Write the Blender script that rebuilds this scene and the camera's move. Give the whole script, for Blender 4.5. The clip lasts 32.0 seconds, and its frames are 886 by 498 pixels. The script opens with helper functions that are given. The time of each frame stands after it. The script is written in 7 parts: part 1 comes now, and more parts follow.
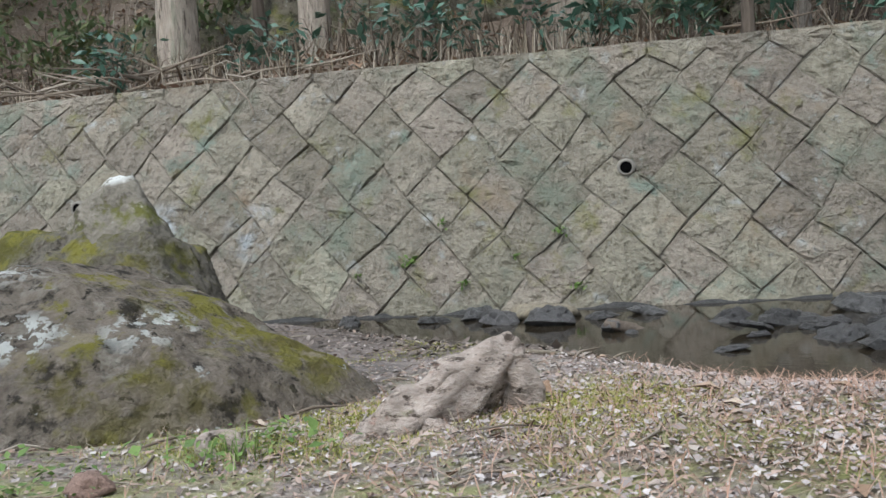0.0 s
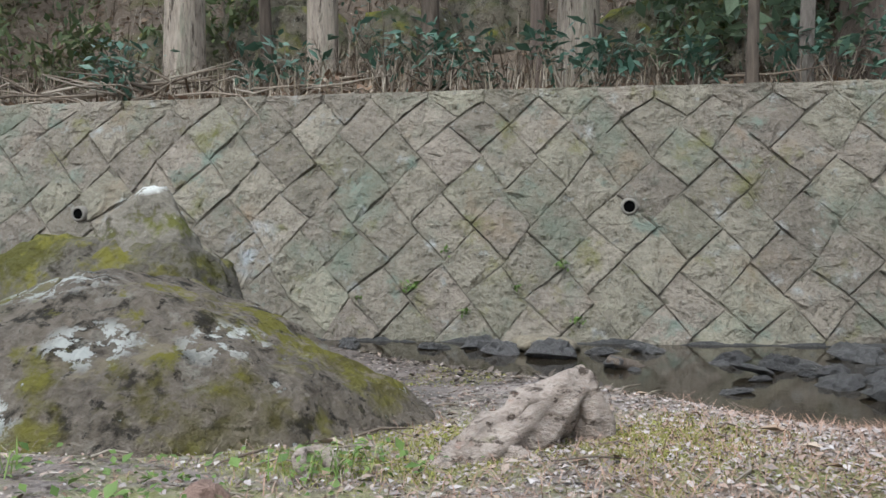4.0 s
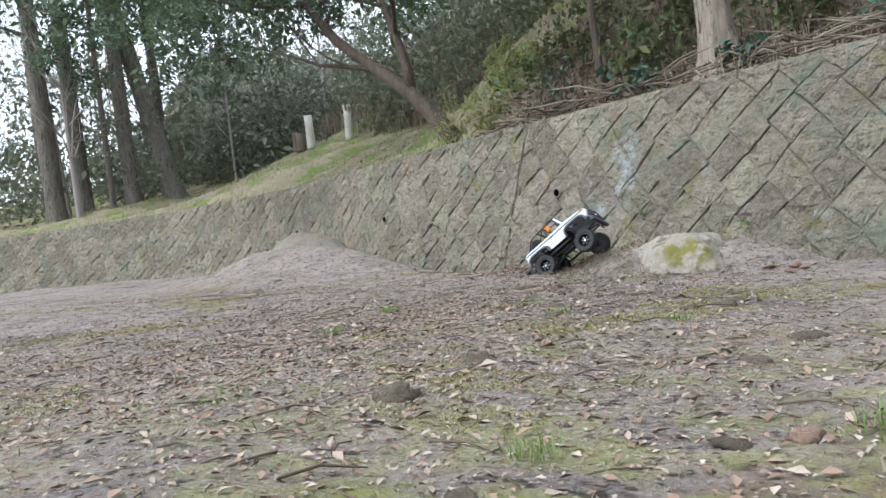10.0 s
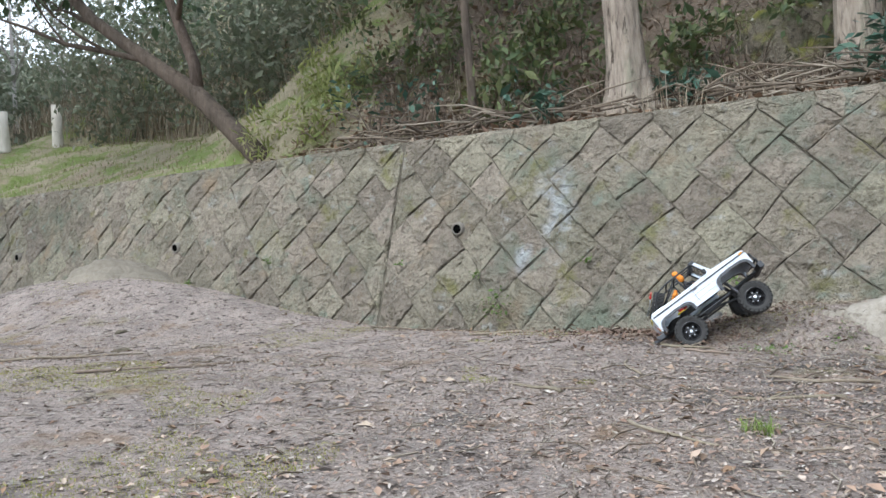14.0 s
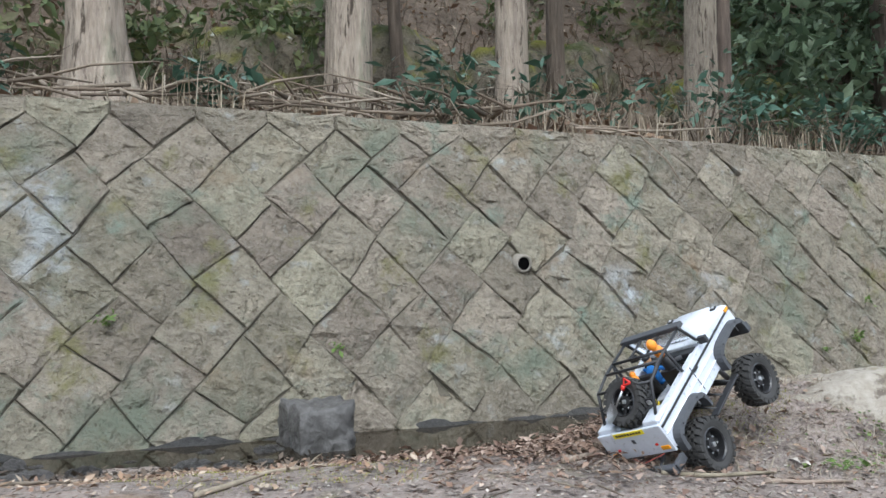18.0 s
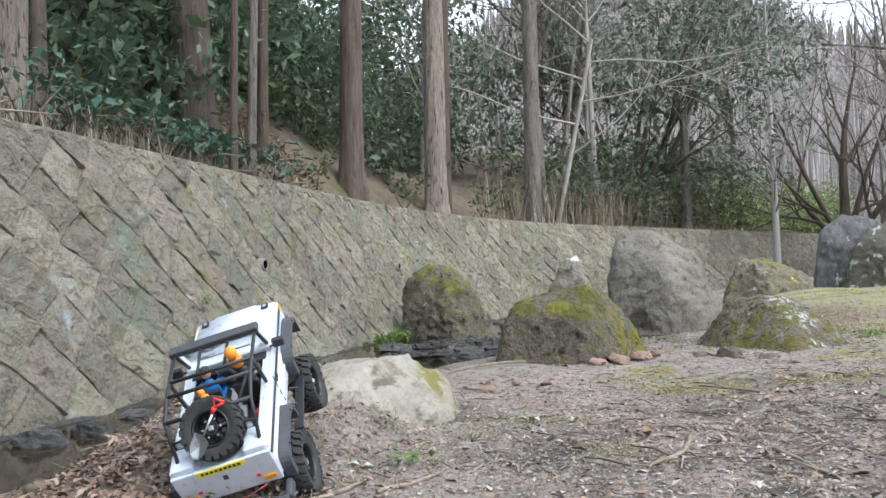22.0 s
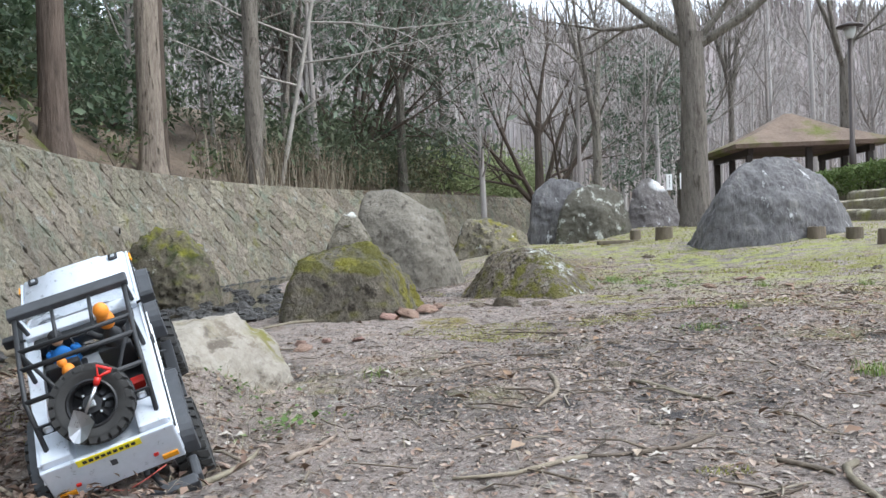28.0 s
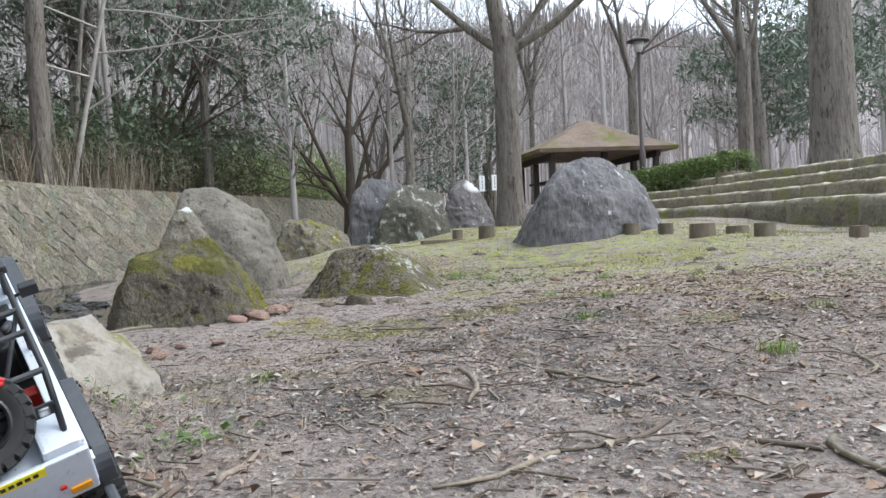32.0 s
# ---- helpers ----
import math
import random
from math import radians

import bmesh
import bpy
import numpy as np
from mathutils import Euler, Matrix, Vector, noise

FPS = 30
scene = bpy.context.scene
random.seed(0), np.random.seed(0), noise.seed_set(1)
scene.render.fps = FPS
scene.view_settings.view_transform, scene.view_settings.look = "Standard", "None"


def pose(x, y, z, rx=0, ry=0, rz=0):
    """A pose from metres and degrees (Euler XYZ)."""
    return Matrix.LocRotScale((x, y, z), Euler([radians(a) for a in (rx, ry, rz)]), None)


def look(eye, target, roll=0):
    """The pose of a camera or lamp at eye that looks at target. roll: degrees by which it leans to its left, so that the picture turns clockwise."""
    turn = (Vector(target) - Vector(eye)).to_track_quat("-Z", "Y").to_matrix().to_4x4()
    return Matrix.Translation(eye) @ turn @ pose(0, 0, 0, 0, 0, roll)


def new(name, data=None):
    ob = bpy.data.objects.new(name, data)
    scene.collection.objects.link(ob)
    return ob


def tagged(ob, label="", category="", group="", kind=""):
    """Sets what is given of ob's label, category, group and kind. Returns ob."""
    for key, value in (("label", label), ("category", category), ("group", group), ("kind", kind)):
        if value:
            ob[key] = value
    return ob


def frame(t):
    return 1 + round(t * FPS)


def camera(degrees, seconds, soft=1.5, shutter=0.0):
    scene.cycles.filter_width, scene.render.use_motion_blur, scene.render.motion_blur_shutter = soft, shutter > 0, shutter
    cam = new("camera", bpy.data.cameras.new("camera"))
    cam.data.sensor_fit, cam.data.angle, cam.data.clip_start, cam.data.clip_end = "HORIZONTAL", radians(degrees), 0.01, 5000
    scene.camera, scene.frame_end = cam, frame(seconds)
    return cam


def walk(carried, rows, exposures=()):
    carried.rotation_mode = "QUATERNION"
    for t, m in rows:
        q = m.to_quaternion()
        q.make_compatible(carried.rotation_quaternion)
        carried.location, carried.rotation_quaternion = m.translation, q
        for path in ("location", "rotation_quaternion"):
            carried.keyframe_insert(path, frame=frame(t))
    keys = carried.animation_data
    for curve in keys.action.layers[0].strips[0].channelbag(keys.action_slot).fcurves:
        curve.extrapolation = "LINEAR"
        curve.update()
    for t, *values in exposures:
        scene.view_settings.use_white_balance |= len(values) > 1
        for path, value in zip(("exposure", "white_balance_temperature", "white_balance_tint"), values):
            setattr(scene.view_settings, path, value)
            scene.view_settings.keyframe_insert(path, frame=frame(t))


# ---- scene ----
cam = camera(56.8, 32.0)
PATH = [
    (0, (1.187, -0.810, 0.775), (0.754, 1.140, 0.686), -3.7),
    (0.5, (1.071, -0.830, 0.736), (0.778, 1.147, 0.650), -1.2),
    (1, (0.956, -0.909, 0.765), (0.877, 1.088, 0.683), -6.2),
    (1.5, (0.978, -0.878, 0.776), (0.797, 1.114, 0.740), -3.7),
    (2, (0.987, -0.887, 0.801), (0.684, 1.090, 0.783), -2.2),
    (2.5, (0.985, -0.894, 0.798), (0.642, 1.077, 0.796), -1.7),
    (3, (1.016, -0.898, 0.796), (0.649, 1.069, 0.781), -0.4),
    (3.5, (1.007, -0.890, 0.793), (0.628, 1.074, 0.772), -0.4),
    (5.5, (1.033, -0.911, 0.787), (0.702, 1.060, 0.725), 1.2),
    (6, (1.028, -0.918, 0.786), (0.715, 1.056, 0.714), 1.0),
    (6.5, (1.043, -0.915, 0.783), (0.705, 1.054, 0.703), 2.0),
    (7, (0.961, -1.018, 0.786), (0.050, 0.763, 0.779), 2.0),
    (7.5, (0.879, -1.121, 0.790), (-0.087, 0.629, 0.713), 0.7),
    (8, (0.845, -1.068, 0.797), (-0.197, 0.638, 0.724), 1.0),
    (8.5, (0.613, -1.173, 0.766), (-0.681, 0.353, 0.746), -3.2),
    (9, (0.388, -1.285, 0.783), (-1.207, -0.078, 0.791), -4.9),
    (9.5, (0.143, -1.487, 0.802), (-1.454, -0.283, 0.753), -1.2),
    (10, (-0.173, -1.828, 0.845), (-1.758, -0.609, 0.781), -7.1),
    (10.5, (-0.567, -1.834, 0.867), (-2.149, -0.611, 0.833), -5.1),
    (11, (-0.942, -1.946, 0.908), (-2.311, -0.489, 0.937), -5.2),
    (11.5, (-1.312, -2.003, 0.887), (-2.631, -0.500, 0.952), -5.5),
    (12, (-1.644, -2.009, 0.926), (-2.861, -0.422, 0.943), -6.5),
    (12.5, (-1.975, -1.980, 0.949), (-2.936, -0.226, 0.986), -3.9),
    (13, (-2.336, -2.037, 0.945), (-3.363, -0.322, 1.019), -7.1),
    (13.5, (-2.626, -1.949, 0.978), (-3.731, -0.283, 0.952), -4.5),
    (15.5, (-4.666, -1.271, 0.948), (-4.929, 0.712, 0.996), -1.4),
    (16, (-4.431, -1.175, 0.988), (-4.617, 0.816, 1.027), -2.3),
    (16.5, (-4.749, -0.756, 0.999), (-4.572, 1.236, 1.009), -2.3),
    (17, (-4.930, -0.457, 1.018), (-4.531, 1.501, 1.097), 3.2),
    (17.5, (-5.251, -0.092, 0.968), (-4.675, 1.822, 1.032), -2.5),
    (18, (-5.376, 0.232, 0.918), (-4.632, 2.088, 0.981), -0.4),
    (18.5, (-5.502, 0.386, 0.931), (-4.399, 2.054, 0.972), 4.7),
    (19, (-5.624, 0.544, 0.919), (-4.449, 2.163, 0.910), -3.1),
    (19.5, (-5.573, 0.471, 0.897), (-4.218, 1.942, 0.932), 5.8),
    (20, (-5.738, 0.595, 0.905), (-4.182, 1.850, 0.921), -1.3),
    (20.5, (-5.736, 0.664, 0.892), (-4.051, 1.742, 0.861), -2.4),
    (21, (-5.636, 0.783, 0.888), (-3.877, 1.731, 0.815), -2.6),
    (21.5, (-5.584, 0.925, 0.870), (-3.719, 1.646, 0.823), 0.2),
    (22, (-5.585, 1.068, 0.890), (-3.683, 1.683, 0.950), -1.0),
    (22.5, (-5.491, 1.193, 0.889), (-3.552, 1.681, 0.928), -2.8),
    (23, (-5.432, 1.331, 0.871), (-3.462, 1.671, 0.930), 0.1),
    (23.5, (-5.486, 1.477, 0.872), (-3.493, 1.636, 0.941), -3.2),
    (24, (-5.475, 1.465, 0.864), (-3.479, 1.587, 0.890), -1.4),
    (24.5, (-5.515, 1.483, 0.857), (-3.517, 1.580, 0.860), -1.7),
    (25, (-5.536, 1.495, 0.852), (-3.537, 1.544, 0.814), -2.4),
    (25.5, (-5.530, 1.476, 0.854), (-3.531, 1.469, 0.785), -1.7),
    (27.5, (-5.535, 1.463, 0.846), (-3.535, 1.454, 0.810), -1.4),
    (28, (-5.489, 1.509, 0.843), (-3.491, 1.425, 0.802), -2.0),
    (28.5, (-5.483, 1.587, 0.838), (-3.490, 1.427, 0.785), -4.3),
    (29, (-5.276, 1.637, 0.808), (-3.291, 1.411, 0.737), -6.1),
    (29.5, (-5.269, 1.601, 0.803), (-3.303, 1.237, 0.753), -0.2),
    (30, (-5.251, 1.698, 0.805), (-3.290, 1.307, 0.816), -1.5),
    (30.5, (-5.326, 1.714, 0.795), (-3.363, 1.333, 0.778), -0.4),
    (31, (-5.303, 1.744, 0.804), (-3.351, 1.310, 0.768), -2.8),
    (31.5, (-5.299, 1.739, 0.802), (-3.359, 1.252, 0.762), -2.1),
    (32, (-5.264, 1.747, 0.804), (-3.343, 1.192, 0.754), -2.5),
]
EXPOSURES = [(0.0, 1.16, 6000, 6.0), (8.0, 1.14, 6000, 6.0), (11.0, 1.12, 6000, 6.0), (16.0, 1.22, 6000, 6.0), (20.0, 1.26, 6000, 6.0), (22.0, 1.38, 6000, 6.0), (24.0, 1.36, 6000, 6.0), (28.0, 1.30, 6000, 6.0), (32.0, 1.22, 6000, 6.0)]
walk(cam, [(t, look(eye, target, roll)) for t, eye, target, roll in PATH], EXPOSURES)

# ---- world and sun: a bright overcast sky ----
sky = bpy.data.worlds.new("overcast_sky")
scene.world = sky
sky.use_nodes = True
_nt = sky.node_tree
_bg = _nt.nodes["Background"]
_sky = _nt.nodes.new("ShaderNodeTexSky")
_sky.sky_type, _sky.sun_disc = "NISHITA", False
_sky.sun_elevation, _sky.sun_rotation = radians(48), radians(200)
_sky.air_density, _sky.dust_density = 1.0, 3.0
_mix = _nt.nodes.new("ShaderNodeMix")
_mix.data_type = "RGBA"
_mix.inputs["Factor"].default_value = 0.72
_mix.inputs["B"].default_value = (8.6, 9.0, 9.7, 1)
_nt.links.new(_sky.outputs["Color"], _mix.inputs["A"])
_nt.links.new(_mix.outputs["Result"], _bg.inputs["Color"])
_bg.inputs["Strength"].default_value = 0.125
sun = new("sun", bpy.data.lights.new("sun", "SUN"))
sun.data.energy, sun.data.angle, sun.data.color = 1.0, radians(25), (1.0, 0.97, 0.92)
sun.matrix_world = look((0, 0, 20), (5.0, 12.0, 0.0))

# ---- materials ----
def node_mat(name):
    m = bpy.data.materials.new(name)
    m.use_nodes = True
    nt = m.node_tree
    return m, nt, nt.nodes["Principled BSDF"]


def tex_coord(nt, space="Object", scale=(1, 1, 1)):
    tc = nt.nodes.new("ShaderNodeTexCoord")
    mp = nt.nodes.new("ShaderNodeMapping")
    mp.inputs["Scale"].default_value = scale
    nt.links.new(tc.outputs[space], mp.inputs["Vector"])
    return mp.outputs["Vector"]


def noise_fac(nt, vec, scale, detail=6.0, rough=0.6, lo=0.35, hi=0.65):
    n = nt.nodes.new("ShaderNodeTexNoise")
    n.inputs["Scale"].default_value = scale
    n.inputs["Detail"].default_value = detail
    n.inputs["Roughness"].default_value = rough
    nt.links.new(vec, n.inputs["Vector"])
    r = nt.nodes.new("ShaderNodeMapRange")
    r.inputs["From Min"].default_value, r.inputs["From Max"].default_value = lo, hi
    nt.links.new(n.outputs["Fac"], r.inputs["Value"])
    return r.outputs["Result"], n.outputs["Fac"]


def blend(nt, fac, a, b, mode="MIX"):
    mx = nt.nodes.new("ShaderNodeMix")
    mx.data_type, mx.blend_type = "RGBA", mode
    for socket, value in ((mx.inputs["Factor"], fac), (mx.inputs["A"], a), (mx.inputs["B"], b)):
        if isinstance(value, (int, float)):
            socket.default_value = value
        elif isinstance(value, tuple):
            socket.default_value = (*value, 1.0)
        else:
            nt.links.new(value, socket)
    return mx.outputs["Result"]


def math_node(nt, op, a, b=0.0):
    m = nt.nodes.new("ShaderNodeMath")
    m.operation = op
    for socket, value in zip(m.inputs, (a, b)):
        if isinstance(value, (int, float)):
            socket.default_value = value
        else:
            nt.links.new(value, socket)
    return m.outputs[0]


def bump(nt, bsdf, height, strength, distance):
    b = nt.nodes.new("ShaderNodeBump")
    b.inputs["Strength"].default_value, b.inputs["Distance"].default_value = strength, distance
    nt.links.new(height, b.inputs["Height"])
    nt.links.new(b.outputs["Normal"], bsdf.inputs["Normal"])


def natural(name, base, dark, light, big=2.0, fine=30.0, rough=0.9, relief=0.02, vary=0.0, patches=(), stretch=(1, 1, 1), strength=0.8):
    """A weathered surface: two scales of mottling, fine relief, and patches (colour, scale, from, to, upward) such as
    moss, lichen or paler tops.
    """
    m, nt, b = node_mat(name)
    v = tex_coord(nt, "Object", stretch)
    f1, _ = noise_fac(nt, v, big, 5, 0.6)
    f2, raw = noise_fac(nt, v, fine, 8, 0.7, 0.3, 0.7)
    c = blend(nt, f1, dark, base)
    c = blend(nt, math_node(nt, "MULTIPLY", f2, 0.55), c, light)
    if vary:
        info = nt.nodes.new("ShaderNodeObjectInfo")
        geo = nt.nodes.new("ShaderNodeNewGeometry")
        both = math_node(nt, "FRACT", math_node(nt, "ADD", info.outputs["Random"], geo.outputs["Random Per Island"]))
        k = math_node(nt, "MULTIPLY_ADD", both, 2 * vary)
        k.node.inputs[2].default_value = 1 - vary
        hsv = nt.nodes.new("ShaderNodeHueSaturation")
        nt.links.new(c, hsv.inputs["Color"])
        nt.links.new(k, hsv.inputs["Value"])
        hue = math_node(nt, "MULTIPLY_ADD", math_node(nt, "FRACT", math_node(nt, "MULTIPLY", both, 7.13)), 0.04 * min(1, vary * 4))
        hue.node.inputs[2].default_value = 0.5 - 0.02 * min(1, vary * 4)
        nt.links.new(hue, hsv.inputs["Hue"])
        c = hsv.outputs["Color"]
    for colour, scale, lo, hi, upward in patches:
        f, _ = noise_fac(nt, v, scale, 7, 0.65, lo, hi)
        if upward:
            geo = nt.nodes.new("ShaderNodeNewGeometry")
            sep = nt.nodes.new("ShaderNodeSeparateXYZ")
            nt.links.new(geo.outputs["Normal"], sep.inputs[0])
            r = nt.nodes.new("ShaderNodeMapRange")
            r.inputs["From Min"].default_value, r.inputs["From Max"].default_value = upward
            nt.links.new(sep.outputs["Z"], r.inputs["Value"])
            f = math_node(nt, "MULTIPLY", f, r.outputs["Result"])
        c = blend(nt, f, c, colour)
    nt.links.new(c, b.inputs["Base Color"])
    b.inputs["Roughness"].default_value = rough
    b.inputs["Specular IOR Level"].default_value = 0.25
    if relief:
        _, coarse = noise_fac(nt, v, fine * 0.3, 4, 0.6)
        bump(nt, b, math_node(nt, "ADD", math_node(nt, "MULTIPLY", coarse, 2.0), raw), strength, relief)
    return m


def plain(name, colour, rough=0.5, metal=0.0, mottled=0.08, scale=40.0, relief=0.0, spec=0.5):
    """A made surface with slight dirt and wear."""
    m, nt, b = node_mat(name)
    v = tex_coord(nt)
    f, raw = noise_fac(nt, v, scale, 6, 0.7, 0.25, 0.75)
    c = blend(nt, f, tuple(x * (1 - mottled * 2) for x in colour), tuple(min(1, x * (1 + mottled)) for x in colour))
    nt.links.new(c, b.inputs["Base Color"])
    rr = math_node(nt, "MULTIPLY_ADD", f, 0.25 * rough)
    rr.node.inputs[2].default_value = rough * 0.85
    nt.links.new(rr, b.inputs["Roughness"])
    b.inputs["Metallic"].default_value, b.inputs["Specular IOR Level"].default_value = metal, spec
    if relief:
        bump(nt, b, raw, 0.6, relief)
    return m


def stain(material, colour, centre, radii, scale, lo, hi):
    """A stain or lichen streak with a place of its own on a surface."""
    nt = material.node_tree
    b = nt.nodes["Principled BSDF"]
    old = b.inputs["Base Color"].links[0].from_socket
    tc = nt.nodes.new("ShaderNodeTexCoord")
    mp = nt.nodes.new("ShaderNodeMapping")
    mp.vector_type = "TEXTURE"
    mp.inputs["Location"].default_value, mp.inputs["Scale"].default_value = centre, radii
    nt.links.new(tc.outputs["Object"], mp.inputs["Vector"])
    ln = nt.nodes.new("ShaderNodeVectorMath")
    ln.operation = "LENGTH"
    nt.links.new(mp.outputs["Vector"], ln.inputs[0])
    near = math_node(nt, "SUBTRACT", 1.0, ln.outputs["Value"])
    near.node.use_clamp = True
    f, _ = noise_fac(nt, tc.outputs["Object"], scale, 7, 0.65, lo, hi)
    fade = math_node(nt, "MULTIPLY", near, 2.2)
    fade.node.use_clamp = True
    nt.links.new(blend(nt, math_node(nt, "MULTIPLY", f, fade), old, colour), b.inputs["Base Color"])


MOSS, MOSS_DARK = (0.085, 0.10, 0.018), (0.035, 0.045, 0.012)
STONE = natural("wall_stone", (0.255, 0.222, 0.165), (0.135, 0.117, 0.086), (0.43, 0.39, 0.32), 8.0, 34.0, 0.93, 0.05, 0.21,
                patches=[((0.185, 0.205, 0.155), 1.7, 0.54, 0.69, None), ((0.145, 0.127, 0.089), 10.0, 0.56, 0.68, None), ((0.40, 0.40, 0.37), 5.0, 0.60, 0.72, None), ((0.275, 0.215, 0.15), 1.9, 0.58, 0.72, None),
                         ((0.095, 0.083, 0.060), 22.0, 0.615, 0.69, None), ((0.18, 0.172, 0.06), 2.6, 0.58, 0.73, None), ((0.25, 0.175, 0.11), 1.1, 0.63, 0.75, None), ((0.215, 0.25, 0.20), 3.3, 0.60, 0.71, None)], strength=1.0)
MORTAR = natural("wall_backing", (0.15, 0.132, 0.10), (0.04, 0.035, 0.027), (0.24, 0.215, 0.17), 4.0, 50.0, 0.95, 0.01)
for place, size in (((-5.76, 0, 1.35), (0.30, 9, 0.30)), ((-5.70, 0, 1.0), (0.26, 9, 0.34)), ((-6.02, 0, 0.80), (0.12, 9, 0.30)), ((-2.22, 0, 0.80), (0.26, 9, 0.26)), ((-1.5, 0, 0.72), (0.3, 9, 0.3))):
    stain(STONE, (0.42, 0.44, 0.45), place, size, 6.0, 0.46, 0.62)
CONCRETE = natural("wet_concrete", (0.036, 0.034, 0.032), (0.012, 0.012, 0.012), (0.085, 0.082, 0.078), 5.0, 40.0, 0.5, 0.02)
GROUND = natural("forest_soil", (0.32, 0.254, 0.218), (0.125, 0.098, 0.088), (0.62, 0.54, 0.49), 5.0, 70.0, 0.95, 0.045,
                 patches=[((0.085, 0.080, 0.075), 0.9, 0.56, 0.68, None), ((0.22, 0.195, 0.085), 1.3, 0.58, 0.68, None), ((0.065, 0.05, 0.042), 22.0, 0.54, 0.64, None), ((0.42, 0.39, 0.34), 30.0, 0.595, 0.64, None), ((0.27, 0.19, 0.13), 2.0, 0.58, 0.70, None)])
ROCK_GREY = natural("grey_boulder", (0.16, 0.148, 0.125), (0.075, 0.066, 0.052), (0.25, 0.235, 0.20), 3.5, 30.0, 0.9, 0.02,
                    patches=[((0.33, 0.33, 0.30), 6.0, 0.66, 0.74, None)])
ROCK_MOSS = natural("mossy_boulder", (0.135, 0.112, 0.080), (0.045, 0.037, 0.026), (0.25, 0.225, 0.18), 5.0, 34.0, 0.92, 0.03,
                    patches=[((0.028, 0.023, 0.017), 11.0, 0.54, 0.64, None), (MOSS_DARK, 3.0, 0.46, 0.6, (0.05, 0.6)), ((0.15, 0.145, 0.022), 4.0, 0.47, 0.60, (0.25, 0.7)), ((0.42, 0.42, 0.38), 7.0, 0.645, 0.70, None)])
BARK = natural("cedar_bark", (0.31, 0.26, 0.20), (0.13, 0.10, 0.078), (0.52, 0.46, 0.38), 14.0, 44.0, 0.95, 0.05, 0.12, stretch=(1, 1, 0.16),
               patches=[((0.07, 0.055, 0.042), 20.0, 0.56, 0.64, None), ((0.17, 0.19, 0.13), 3.0, 0.58, 0.72, None)])
BARK_DARK = natural("dark_bark", (0.10, 0.075, 0.058), (0.04, 0.03, 0.024), (0.19, 0.155, 0.125), 8.0, 30.0, 0.95, 0.035, 0.12, stretch=(1, 1, 0.14))
BARK_GREY = natural("grey_bark", (0.17, 0.15, 0.125), (0.085, 0.07, 0.058), (0.28, 0.255, 0.22), 7.0, 28.0, 0.95, 0.05, 0.15, stretch=(1, 1, 0.22), patches=[((0.06, 0.05, 0.04), 18.0, 0.56, 0.64, None)])
for place, size, colour, lo, hi in (((3.5, -1.2, 0), (6.5, 2.6, 9), (0.33, 0.335, 0.125), 0.41, 0.57), ((-1.84, -0.59, 0), (0.5, 0.4, 9), (0.26, 0.235, 0.11), 0.46, 0.64), ((-2.45, -0.27, 0), (0.35, 0.22, 9), (0.27, 0.25, 0.09), 0.44, 0.56), ((-0.96, 0.4, 0), (0.4, 0.25, 9), (0.27, 0.26, 0.06), 0.44, 0.58),
                                    ((0.13, -1.46, 0), (0.9, 0.5, 9), (0.26, 0.245, 0.09), 0.42, 0.60), ((-1.5, 1.35, 0), (0.3, 0.16, 9), (0.26, 0.22, 0.07), 0.4, 0.55), ((-3.1, 0.95, 0), (1.2, 0.6, 9), (0.095, 0.087, 0.086), 0.42, 0.60), ((-6.2, 0.9, 0), (1.6, 0.7, 9), (0.26, 0.225, 0.12), 0.54, 0.68), ((-8.4, 0.9, 0), (1.8, 1.0, 9), (0.26, 0.19, 0.13), 0.48, 0.62), ((1.3, 1.95, 0), (1.7, 0.8, 9), (0.085, 0.066, 0.053), 0.28, 0.46)):
    stain(GROUND, colour, place, size, 7.0, lo + 0.03, hi)
HILL = natural("hillside_litter", (0.145, 0.108, 0.080), (0.05, 0.038, 0.028), (0.26, 0.205, 0.158), 1.2, 14.0, 0.97, 0.05,
               patches=[(MOSS, 0.7, 0.56, 0.70, None), ((0.16, 0.13, 0.10), 0.5, 0.58, 0.68, None)])
BANK = natural("grassy_bank", (0.33, 0.285, 0.19), (0.19, 0.16, 0.095), (0.44, 0.39, 0.29), 1.5, 30.0, 0.97, 0.05,
               patches=[((0.18, 0.225, 0.07), 1.1, 0.48, 0.58, None), ((0.36, 0.27, 0.21), 1.4, 0.55, 0.68, None)])

